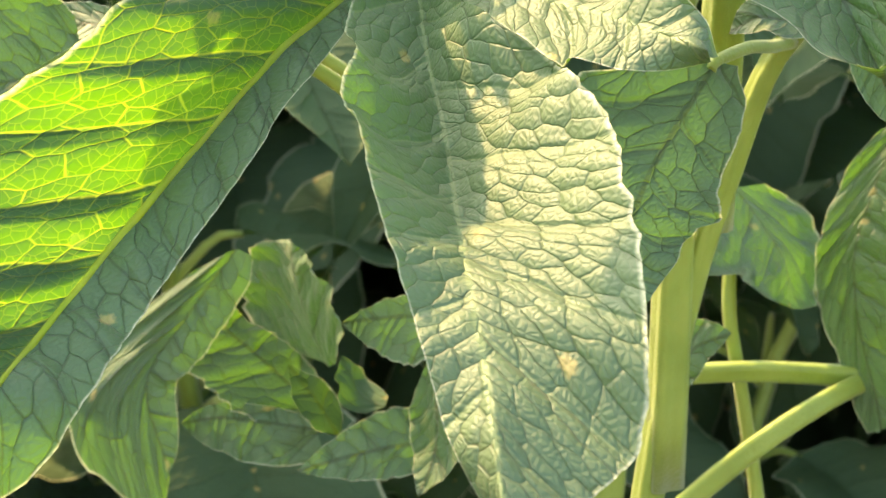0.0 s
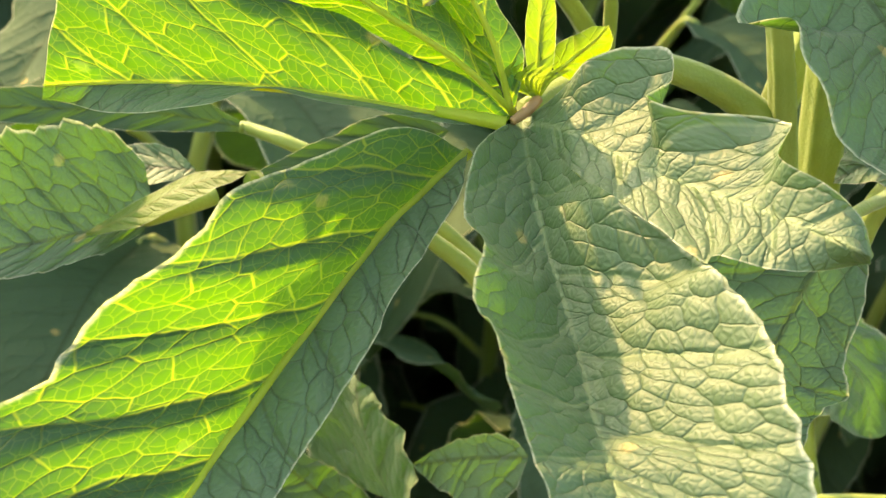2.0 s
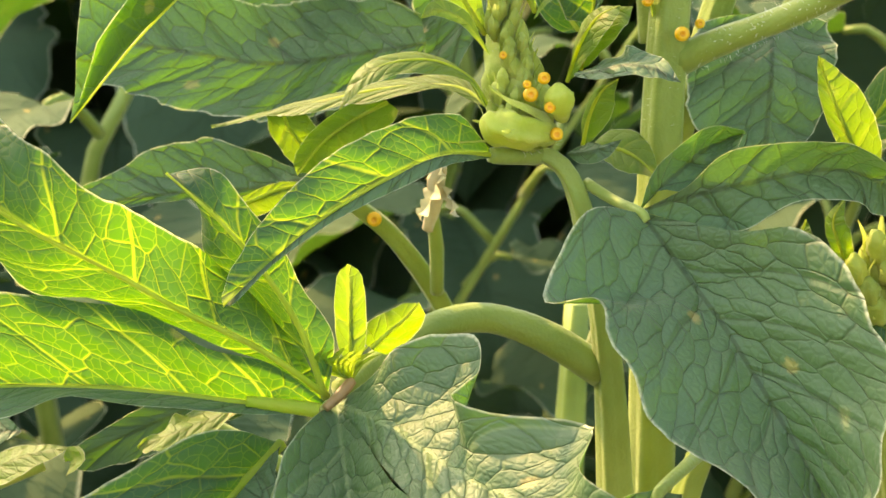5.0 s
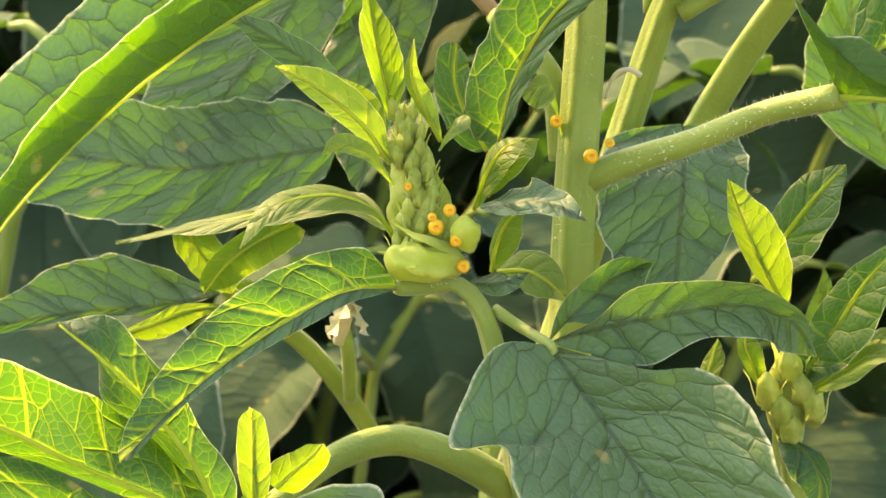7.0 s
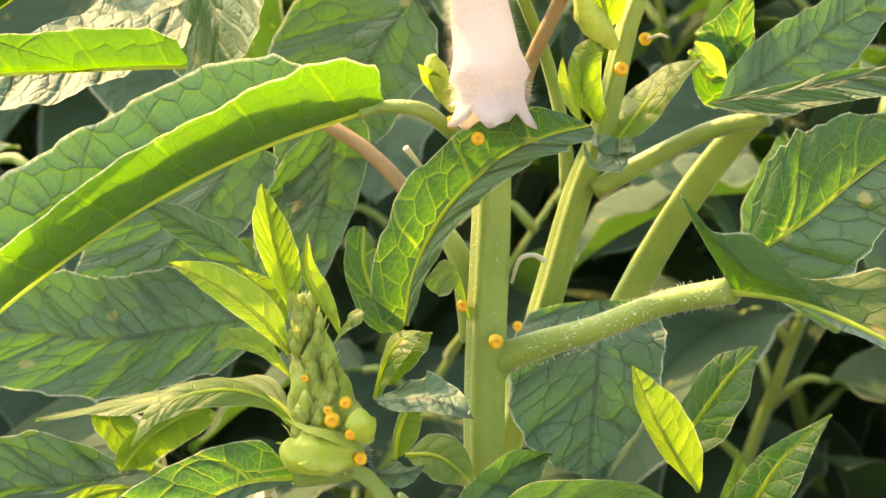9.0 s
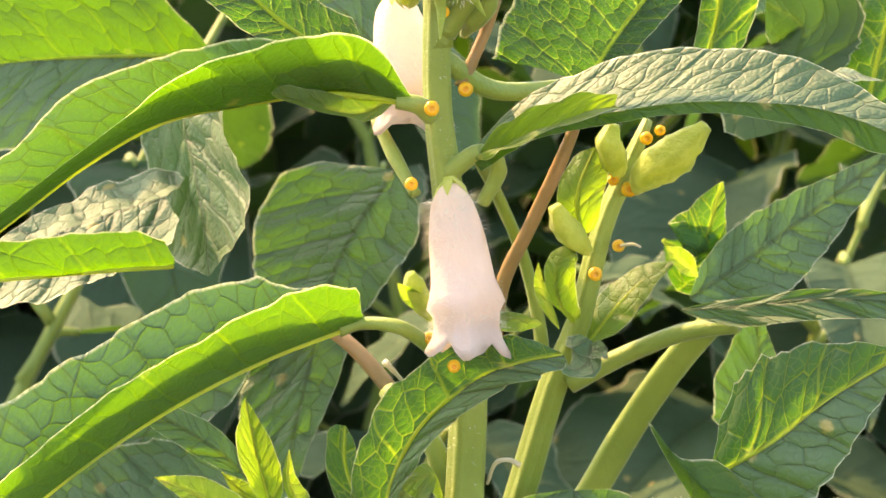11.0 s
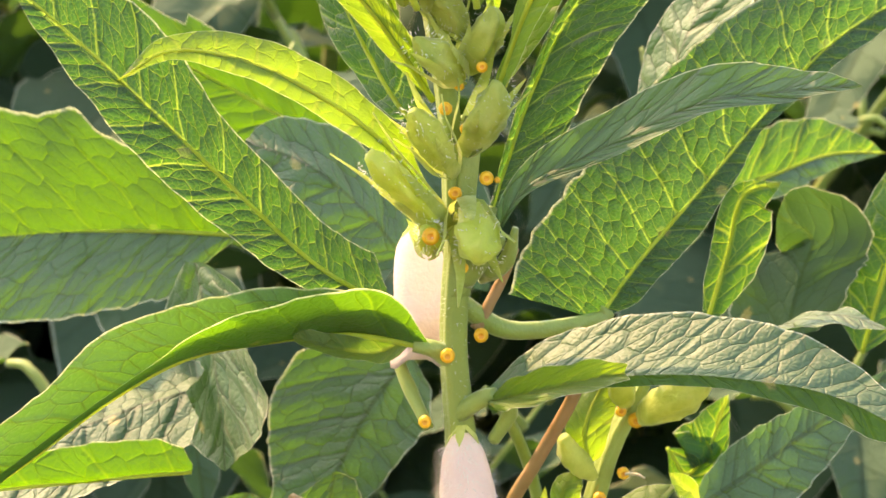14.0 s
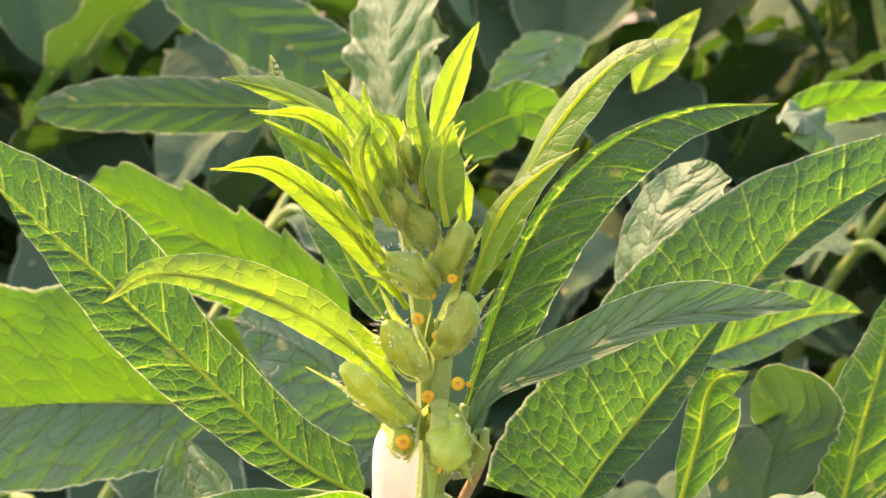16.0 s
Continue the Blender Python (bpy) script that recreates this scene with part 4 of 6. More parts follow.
bud(head, ((0.0014, 0.0015, 0.1241), (0.0017, -0.0005, 0.1262), (0.0018, -0.0011, 0.1277), (0.0019, -0.0005, 0.1289)), [0.00062, 0.00124, 0.00105, 0.00025], BUD, 110)
bud(head, ((-0.0004, 0.0009, 0.1249), (-0.0004, -0.0011, 0.1270), (-0.0003, -0.0017, 0.1285), (-0.0003, -0.0011, 0.1297)), [0.00061, 0.00122, 0.00104, 0.00024], BUD, 111)
bud(head, ((-0.0030, 0.0023, 0.1257), (-0.0034, 0.0003, 0.1278), (-0.0035, -0.0003, 0.1293), (-0.0036, 0.0003, 0.1305)), [0.0006, 0.00121, 0.00103, 0.00024], BUD, 112)
bud(head, ((-0.0028, 0.0021, 0.1252), (-0.0031, 0.0001, 0.1272), (-0.0032, -0.0005, 0.1288), (-0.0033, 0.0001, 0.1300)), [0.0006, 0.00119, 0.00101, 0.00024], BUD, 113)
bud(head, ((0.0013, 0.0026, 0.1259), (0.0016, 0.0006, 0.1280), (0.0018, -0.0000, 0.1295), (0.0020, 0.0006, 0.1307)), [0.00059, 0.00118, 0.001, 0.00024], BUD, 114)
bud(head, ((0.0010, 0.0025, 0.1276), (0.0013, 0.0005, 0.1297), (0.0014, -0.0001, 0.1312), (0.0016, 0.0005, 0.1324)), [0.00058, 0.00116, 0.00099, 0.00023], BUD, 115)
bud(head, ((-0.0023, 0.0021, 0.1279), (-0.0025, 0.0001, 0.1299), (-0.0026, -0.0005, 0.1314), (-0.0026, 0.0001, 0.1326)), [0.00057, 0.00115, 0.00098, 0.00023], BUD, 116)
bud(head, ((0.0002, 0.0025, 0.1281), (0.0005, 0.0005, 0.1301), (0.0006, -0.0001, 0.1316), (0.0007, 0.0005, 0.1329)), [0.00057, 0.00113, 0.00096, 0.00023], BUD, 117)
bud(head, ((0.0010, 0.0035, 0.1298), (0.0014, 0.0015, 0.1318), (0.0017, 0.0009, 0.1333), (0.0018, 0.0015, 0.1345)), [0.00056, 0.00112, 0.00095, 0.00022], BUD, 118)
bud(head, ((-0.0007, 0.0024, 0.1299), (-0.0006, 0.0004, 0.1319), (-0.0006, -0.0002, 0.1334), (-0.0005, 0.0004, 0.1346)), [0.00055, 0.0011, 0.00094, 0.00022], BUD, 119)
bud(head, ((-0.0014, 0.0025, 0.1314), (-0.0014, 0.0005, 0.1334), (-0.0014, -0.0001, 0.1349), (-0.0013, 0.0005, 0.1361)), [0.00054, 0.00109, 0.00092, 0.00022], BUD, 120)
bud(head, ((-0.0016, 0.0027, 0.1323), (-0.0017, 0.0007, 0.1343), (-0.0017, 0.0001, 0.1357), (-0.0017, 0.0007, 0.1370)), [0.00054, 0.00107, 0.00091, 0.00021], BUD, 121)
bud(head, ((0.0007, 0.0045, 0.1313), (0.0012, 0.0025, 0.1333), (0.0014, 0.0019, 0.1348), (0.0016, 0.0025, 0.1360)), [0.00053, 0.00106, 0.0009, 0.00021], BUD, 122)
bud(head, ((-0.0014, 0.0031, 0.1333), (-0.0014, 0.0011, 0.1353), (-0.0014, 0.0005, 0.1368), (-0.0013, 0.0011, 0.1380)), [0.00052, 0.00104, 0.00089, 0.00021], BUD, 123)
bud(head, ((0.0003, 0.0044, 0.1333), (0.0007, 0.0024, 0.1353), (0.0009, 0.0018, 0.1368), (0.0011, 0.0024, 0.1380)), [0.00051, 0.00103, 0.00087, 0.00021], BUD, 124)
bud(head, ((-0.0000, 0.0044, 0.1336), (0.0004, 0.0024, 0.1356), (0.0006, 0.0018, 0.1371), (0.0008, 0.0024, 0.1383)), [0.00051, 0.00101, 0.00086, 0.0002], BUD, 125)
bud(head, ((-0.0019, 0.0036, 0.1352), (-0.0019, 0.0016, 0.1372), (-0.0019, 0.0010, 0.1387), (-0.0018, 0.0016, 0.1399)), [0.0005, 0.001, 0.00085, 0.0002], BUD, 126)
bud(head, ((-0.0016, 0.0039, 0.1359), (-0.0015, 0.0019, 0.1379), (-0.0014, 0.0013, 0.1393), (-0.0013, 0.0019, 0.1406)), [0.00049, 0.00098, 0.00083, 0.0002], BUD, 127)
bud(head, ((-0.0035, 0.0045, 0.1367), (-0.0039, 0.0025, 0.1387), (-0.0041, 0.0019, 0.1402), (-0.0042, 0.0025, 0.1414)), [0.00048, 0.00097, 0.00082, 0.00019], BUD, 128)
bud(head, ((-0.0009, 0.0046, 0.1378), (-0.0006, 0.0026, 0.1398), (-0.0004, 0.0020, 0.1412), (-0.0002, 0.0026, 0.1424)), [0.00048, 0.00095, 0.00081, 0.00019], BUD, 129)
bud(head, ((-0.0040, 0.0053, 0.1376), (-0.0045, 0.0033, 0.1395), (-0.0048, 0.0027, 0.1410), (-0.0049, 0.0033, 0.1422)), [0.00047, 0.00094, 0.0008, 0.00019], BUD, 130)
bud(head, ((-0.0032, 0.0047, 0.1385), (-0.0034, 0.0027, 0.1405), (-0.0035, 0.0021, 0.1420), (-0.0036, 0.0027, 0.1432)), [0.00046, 0.00092, 0.00078, 0.00018], BUD, 131)
bud(head, ((-0.0025, 0.0047, 0.1396), (-0.0026, 0.0027, 0.1415), (-0.0026, 0.0021, 0.1429), (-0.0026, 0.0027, 0.1442)), [0.00045, 0.00091, 0.00077, 0.00018], BUD, 132)
bud(head, ((-0.0009, 0.0059, 0.1403), (-0.0003, 0.0039, 0.1422), (-0.0000, 0.0033, 0.1436), (0.0002, 0.0039, 0.1449)), [0.00045, 0.00089, 0.00076, 0.00018], BUD, 133)
bud(head, ((-0.0029, 0.0051, 0.1412), (-0.0030, 0.0031, 0.1431), (-0.0030, 0.0025, 0.1445), (-0.0030, 0.0031, 0.1458)), [0.00044, 0.00088, 0.00074, 0.00018], BUD, 134)
bud(head, ((-0.0023, 0.0053, 0.1417), (-0.0021, 0.0033, 0.1437), (-0.0021, 0.0027, 0.1451), (-0.0020, 0.0033, 0.1463)), [0.00043, 0.00086, 0.00073, 0.00017], BUD, 135)
bud(head, ((-0.0032, 0.0055, 0.1417), (-0.0034, 0.0035, 0.1437), (-0.0034, 0.0029, 0.1451), (-0.0034, 0.0035, 0.1463)), [0.00042, 0.00085, 0.00072, 0.00017], BUD, 136)
bud(head, ((-0.0033, 0.0057, 0.1427), (-0.0035, 0.0037, 0.1446), (-0.0036, 0.0031, 0.1461), (-0.0037, 0.0037, 0.1473)), [0.00042, 0.00083, 0.00071, 0.00017], BUD, 137)
bud(head, ((-0.0019, 0.0059, 0.1441), (-0.0015, 0.0039, 0.1460), (-0.0013, 0.0033, 0.1474), (-0.0011, 0.0039, 0.1486)), [0.00041, 0.00082, 0.00069, 0.00016], BUD, 138)
bud(head, ((-0.0040, 0.0060, 0.1447), (-0.0045, 0.0040, 0.1465), (-0.0047, 0.0034, 0.1480), (-0.0049, 0.0040, 0.1492)), [0.0004, 0.0008, 0.00068, 0.00016], BUD, 139)
bud(head, ((0.0061, 0.0000, 0.1208), (0.0027, -0.0040, 0.1220), (-0.0011, -0.0060, 0.1229), (-0.0044, -0.0060, 0.1242), (-0.0057, -0.0060, 0.1257)), [0.0012, 0.0024, 0.0029, 0.0026, 0.0009], BUD_PALE, 140, "swollen pale green bud")
blob(head, ((0.0076, 0.0000, 0.1238), (0.0070, -0.0040, 0.1268), (0.0067, -0.0050, 0.1288), (0.0067, -0.0040, 0.1302)), [0.001, 0.0023, 0.0023, 0.0008], "bud", BUD_PALE, ridges=0, label="small round yellowish bud")
gland(head, (0.0043, -0.0030, 0.1312), 0.00108, (0, -1, 0.1))
gland(head, (0.0020, -0.0040, 0.1286), 0.00132, (0, -1, 0.1))
gland(head, (0.0051, -0.0060, 0.1267), 0.00101, (0, -1, 0.1))
gland(head, (0.0064, -0.0040, 0.1218), 0.00116, (0, -1, 0.1))
gland(head, (-0.0025, -0.0010, 0.1349), 0.00070, (0, -1, 0.1))
gland(head, (0.0014, -0.0040, 0.1303), 0.00077, (0, -1, 0.1))
leaf(head, ((-0.0030, -0.0020, 0.1179), (-0.0123, -0.0080, 0.1192), (-0.0213, -0.0140, 0.1169), (-0.0316, -0.0220, 0.1123), (-0.0398, -0.0290, 0.1068), (-0.0469, -0.0340, 0.1009)), (0.0011, -0.0033, -0.0031), (-0.0046, 0.0007, 0.0071), at=0.42, seed=37, material=TOP, material_b=GREEN, under=True, label="drooping leaf with one bright half and a folded pale margin", pa=((0.0, 0.06), (0.16, 0.492), (0.335, 0.662), (0.445, 0.56), (0.61, 0.349), (0.805, 0.161), (0.968, 0.231), (1.0, 0.0)), pb=((0.0, 0.06), (0.035, 0.157), (0.128, 0.792), (0.247, 0.9), (0.383, 0.944), (0.508, 0.947), (0.615, 0.8), (0.74, 0.666), (0.883, 0.426), (0.99, 0.143), (1.0, 0.0)), petiole=((0.0039, 0.0040, 0.1168),))
leaf(head, ((-0.0047, 0.0020, 0.1250), (-0.0084, -0.0020, 0.1314), (-0.0156, -0.0060, 0.1349), (-0.0245, -0.0100, 0.1337), (-0.0296, -0.0120, 0.1278)), (-0.0017, -0.0040, -0.0016), (-0.0020, 0.0040, 0.0006), at=0.5, seed=38, shape="lance", material=YOUNG, pleat=0.4, under=True)
leaf(head, ((-0.0047, 0.0060, 0.1250), (-0.0105, 0.0120, 0.1277), (-0.0228, 0.0200, 0.1265), (-0.0378, 0.0260, 0.1228), (-0.0575, 0.0340, 0.1172)), (-0.0072, 0.0000, -0.0030), (-0.0079, 0.0100, -0.0017), at=0.5, seed=39, shape="lance", material=YOUNG, pleat=0.4, under=True)
leaf(head, ((0.0093, -0.0040, 0.1317), (0.0127, -0.0080, 0.1329), (0.0169, -0.0120, 0.1346), (0.0212, -0.0140, 0.1341), (0.0253, -0.0160, 0.1320)), (0.0018, 0.0093, 0.0010), (0.0002, -0.0027, -0.0014), at=0.45, seed=40, shape="lance", pleat=0.6, label="small leaf bleached pale by sun")
leaf(head, ((-0.0052, 0.0060, 0.1451), (-0.0060, 0.0050, 0.1510), (-0.0075, 0.0040, 0.1587), (-0.0086, 0.0040, 0.1670)), (-0.0030, -0.0056, 0.0040), (0.0036, -0.0026, 0.0025), at=0.45, seed=41, shape="lance", material=YOUNG, pleat=0.5, under=True)
leaf(head, ((-0.0054, 0.0040, 0.1378), (-0.0099, 0.0020, 0.1450), (-0.0171, 0.0000, 0.1516), (-0.0235, -0.0020, 0.1555)), (-0.0020, -0.0010, -0.0011), (0.0018, 0.0010, 0.0031), at=0.5, seed=42, shape="lance", material=YOUNG, pleat=0.5, under=True)
leaf(head, ((-0.0062, 0.0100, 0.1420), (-0.0090, 0.0100, 0.1464), (-0.0118, 0.0100, 0.1494), (-0.0141, 0.0100, 0.1519)), (-0.0005, 0.0000, -0.0016), (0.0025, 0.0000, 0.0008), at=0.5, seed=43, shape="lance", material=YOUNG, pleat=0.3, under=True)
leaf(head, ((0.0032, 0.0040, 0.1415), (-0.0000, 0.0020, 0.1486), (-0.0015, 0.0010, 0.1534), (-0.0010, 0.0000, 0.1591)), (-0.0014, 0.0014, -0.0001), (0.0022, 0.0024, -0.0003), at=0.45, seed=44, shape="lance", material=YOUNG, pleat=0.3, under=True)
leaf(head, ((-0.0050, 0.0000, 0.1348), (-0.0090, -0.0040, 0.1409), (-0.0135, -0.0060, 0.1430), (-0.0162, -0.0080, 0.1419)), (-0.0004, -0.0009, -0.0010), (0.0014, 0.0031, 0.0009), at=0.5, seed=45, shape="lance", material=YOUNG, pleat=0.2, rib=0.0006)
leaf(head, ((0.0031, 0.0000, 0.1422), (0.0043, -0.0040, 0.1448), (0.0061, -0.0050, 0.1464), (0.0076, -0.0060, 0.1456)), (-0.0003, 0.0027, 0.0000), (0.0005, -0.0033, -0.0007), at=0.5, seed=46, shape="full", material=YOUNG, pleat=0.2, rib=0)
leaf(head, ((0.0088, 0.0040, 0.1296), (0.0105, 0.0000, 0.1364), (0.0132, -0.0030, 0.1412), (0.0168, -0.0040, 0.1432)), (-0.0009, 0.0057, -0.0002), (0.0021, -0.0043, -0.0006), at=0.5, seed=47, shape="lance", material=YOUNG, pleat=0.4, under=True)
leaf(head, ((0.0118, 0.0060, 0.1180), (0.0127, 0.0040, 0.1236), (0.0145, 0.0020, 0.1280), (0.0171, 0.0000, 0.1304)), (-0.0016, 0.0030, -0.0019), (0.0027, -0.0030, -0.0015), at=0.5, seed=48, shape="lance", material=YOUNG, pleat=0.3, under=True)
leaf(head, ((0.0134, 0.0140, 0.1157), (0.0183, 0.0120, 0.1162), (0.0221, 0.0100, 0.1146), (0.0254, 0.0080, 0.1115)), (0.0018, 0.0027, 0.0034), (-0.0018, -0.0033, -0.0026), at=0.45, seed=49, shape="lance", material=YOUNG, pleat=0.5, under=True)
leaf(head, ((0.0085, 0.0000, 0.1178), (0.0111, -0.0040, 0.1189), (0.0143, -0.0060, 0.1202), (0.0171, -0.0060, 0.1213)), (-0.0003, 0.0052, 0.0002), (0.0002, -0.0008, -0.0021), at=0.5, seed=50, shape="lance", pleat=0.3)
leaf(head, ((0.0204, -0.0068, 0.1088), (0.0259, -0.0129, 0.1015), (0.0321, -0.0194, 0.0933), (0.0376, -0.0259, 0.0847), (0.0427, -0.0327, 0.0759), (0.0484, -0.0404, 0.0654)),
     None, None, edges=(((0.0204, -0.0067, 0.1090), (0.0274, -0.0128, 0.1082), (0.0351, -0.0190, 0.1080), (0.0431, -0.0254, 0.1100), (0.0492, -0.0326, 0.1058), (0.0517, -0.0378, 0.0987), (0.0549, -0.0430, 0.0918), (0.0518, -0.0476, 0.0842), (0.0498, -0.0521, 0.0763), (0.0432, -0.0562, 0.0713)),
                        ((0.0203, -0.0068, 0.1087), (0.0114, -0.0131, 0.1110), (0.0056, -0.0205, 0.1051), (0.0029, -0.0273, 0.0989), (0.0109, -0.0312, 0.1007), (0.0122, -0.0356, 0.0954), (0.0159, -0.0373, 0.0901), (0.0182, -0.0394, 0.0835), (0.0234, -0.0421, 0.0795), (0.0303, -0.0461, 0.0768), (0.0358, -0.0508, 0.0723), (0.0434, -0.0557, 0.0711))),
     seed=51, teeth=0.02, pleat=0.9, vein=0.016, wave=0.01, seams=(0.3, 0), petiole=((0.0121, 0.0040, 0.1117), (0.0168, 0.0000, 0.1093),), stalk=0.0009, label="broad grey-green lobed leaf with a sunlit patch")
leaf(head, ((0.0204, -0.0067, 0.1090), (0.0260, -0.0041, 0.1140), (0.0319, -0.0017, 0.1183), (0.0390, 0.0002, 0.1208)),
     None, None, edges=(((0.0204, -0.0067, 0.1090), (0.0223, -0.0063, 0.1151), (0.0265, -0.0059, 0.1196), (0.0320, -0.0054, 0.1230), (0.0381, -0.0050, 0.1219)),
                        ((0.0204, -0.0067, 0.1090), (0.0242, -0.0071, 0.1126), (0.0358, -0.0075, 0.1104), (0.0358, -0.0075, 0.1174), (0.0376, -0.0074, 0.1225))),
     seed=52, teeth=0.02, pleat=0.5, vein=0.012, wave=0.01, seams=(0, 0.4))
leaf(head, ((0.0204, -0.0067, 0.1091), (0.0302, -0.0097, 0.1123), (0.0405, -0.0126, 0.1154), (0.0505, -0.0154, 0.1174), (0.0579, -0.0184, 0.1156), (0.0616, -0.0212, 0.1105)),
     None, None, edges=(((0.0204, -0.0067, 0.1090), (0.0275, -0.0098, 0.1135), (0.0331, -0.0131, 0.1199), (0.0397, -0.0166, 0.1221), (0.0476, -0.0204, 0.1230), (0.0526, -0.0244, 0.1229), (0.0580, -0.0259, 0.1187), (0.0611, -0.0228, 0.1109)),
                        ((0.0204, -0.0067, 0.1090), (0.0272, -0.0090, 0.1073), (0.0359, -0.0127, 0.1064), (0.0445, -0.0173, 0.1125), (0.0529, -0.0200, 0.1131), (0.0564, -0.0203, 0.1111), (0.0621, -0.0195, 0.1098))),
     seed=53, teeth=0.02, pleat=0.7, vein=0.012, wave=0.01, seams=(0, 0.3))

leaf(back, ((-0.0379, 0.0300, 0.1078), (-0.0496, 0.0300, 0.1060), (-0.0631, 0.0280, 0.1057), (-0.0782, 0.0250, 0.1044), (-0.0893, 0.0200, 0.1037)), (-0.0025, -0.0010, -0.0011), (-0.0028, 0.0050, 0.0092), at=0.4, seed=55, pleat=1.2, pa=((0.0, 0.06), (0.155, 1.027), (0.393, 1.165), (0.6, 1.271), (0.79, 1.252), (1.0, 0.0)), pb=((0.0, 0.06), (0.07, 0.303), (0.205, 0.735), (0.362, 1.028), (0.537, 0.909), (0.72, 0.463), (1.0, 0.0)))
leaf(head, ((-0.0229, 0.0200, 0.1239), (-0.0303, 0.0220, 0.1199), (-0.0359, 0.0240, 0.1152), (-0.0405, 0.0260, 0.1093)), (-0.0022, -0.0010, 0.0023), (0.0046, 0.0010, -0.0026), at=0.5, seed=56, shape="full", material=YOUNG, pleat=0.5, under=True)
leaf(head, ((-0.0435, 0.0300, 0.1214), (-0.0416, 0.0300, 0.1170), (-0.0387, 0.0300, 0.1125), (-0.0357, 0.0300, 0.1080)), (0.0041, -0.0020, 0.0026), (-0.0040, 0.0020, -0.0016), at=0.5, seed=57, shape="full", material=YOUNG, pleat=0.5, under=True)
leaf(head, ((-0.0551, 0.0200, 0.1039), (-0.0493, 0.0200, 0.1054), (-0.0430, 0.0200, 0.1079), (-0.0358, 0.0200, 0.1088)), (0.0002, 0.0000, 0.0018), (0.0010, 0.0000, -0.0030), at=0.5, seed=58, shape="lance", material=YOUNG, pleat=0.4, under=True)
# The low shoot with the large lobed leaves
low = head
stem(low, ((0.0162, 0.0120, 0.0742), (0.0051, 0.0120, 0.0813), (-0.0053, 0.0120, 0.0848), (-0.0150, 0.0040, 0.0856), (-0.0241, -0.0080, 0.0836), (-0.0303, -0.0200, 0.0824)), [0.0034, 0.0031, 0.0028, 0.0026, 0.0022, 0.0018], name="branch", ridges=0)
stem(low, ((-0.0282, -0.0220, 0.0846), (-0.0300, -0.0240, 0.0829), (-0.0323, -0.0265, 0.0815)), [0.0009, 0.001, 0.0007], name="petiole", material=STEM_DARK, ridges=0)
stem(low, ((-0.0334, -0.0260, 0.0809), (-0.0388, -0.0260, 0.0818), (-0.0451, -0.0260, 0.0827)), [0.0013, 0.0012, 0.0009], name="petiole", material=RIB, ridges=0)
leaf(low, ((-0.0310, -0.0227, 0.0805), (-0.0273, -0.0433, 0.0697), (-0.0220, -0.0633, 0.0594), (-0.0185, -0.0820, 0.0519), (-0.0158, -0.0990, 0.0495), (-0.0117, -0.1174, 0.0408), (-0.0084, -0.1361, 0.0310)),
     None, None, edges=(((-0.0308, -0.0227, 0.0804), (-0.0264, -0.0339, 0.0789), (-0.0222, -0.0450, 0.0779), (-0.0176, -0.0557, 0.0773), (-0.0067, -0.0663, 0.0729), (-0.0037, -0.0753, 0.0722), (0.0020, -0.0863, 0.0688), (0.0043, -0.0962, 0.0629), (0.0064, -0.1048, 0.0567), (0.0075, -0.1136, 0.0489), (0.0076, -0.1206, 0.0373), (0.0016, -0.1267, 0.0316), (-0.0085, -0.1325, 0.0291)),
                        ((-0.0321, -0.0227, 0.0804), (-0.0373, -0.0415, 0.0805), (-0.0382, -0.0597, 0.0750), (-0.0349, -0.0722, 0.0744), (-0.0357, -0.0812, 0.0689), (-0.0325, -0.0869, 0.0669), (-0.0292, -0.0949, 0.0592), (-0.0244, -0.1039, 0.0505), (-0.0201, -0.1119, 0.0420), (-0.0157, -0.1203, 0.0338), (-0.0088, -0.1270, 0.0257))),
     seed=59, teeth=0.02, pleat=1.0, material=SOFT, vein=0.016, seams=(0.26, 0), wave=0.01, label="large sunlit leaf with a deep midrib fold and pale blistered face")
leaf(low, ((-0.0307, -0.0226, 0.0809), (-0.0220, -0.0353, 0.0818), (-0.0119, -0.0485, 0.0796), (-0.0022, -0.0609, 0.0794), (0.0068, -0.0730, 0.0792), (0.0148, -0.0850, 0.0785)),
     None, None, edges=(((-0.0304, -0.0225, 0.0812), (-0.0243, -0.0272, 0.0876), (-0.0197, -0.0302, 0.0932), (-0.0089, -0.0329, 0.0958), (-0.0079, -0.0383, 0.0916), (-0.0116, -0.0478, 0.0900), (0.0061, -0.0562, 0.0895), (0.0076, -0.0600, 0.0893), (0.0051, -0.0659, 0.0864), (0.0107, -0.0731, 0.0845), (0.0152, -0.0756, 0.0807), (0.0171, -0.0761, 0.0755)),
                        ((-0.0308, -0.0227, 0.0804), (-0.0266, -0.0325, 0.0786), (-0.0222, -0.0426, 0.0774), (-0.0176, -0.0533, 0.0765), (-0.0118, -0.0638, 0.0757), (-0.0051, -0.0726, 0.0729), (-0.0024, -0.0754, 0.0745), (0.0072, -0.0778, 0.0736), (0.0165, -0.0788, 0.0760))),
     seed=60, teeth=0.02, pleat=0.8, material=SOFT, vein=0.016, seams=(0, 0.38), wave=0.01, label="side lobe of the large leaf, dappled with shadow")

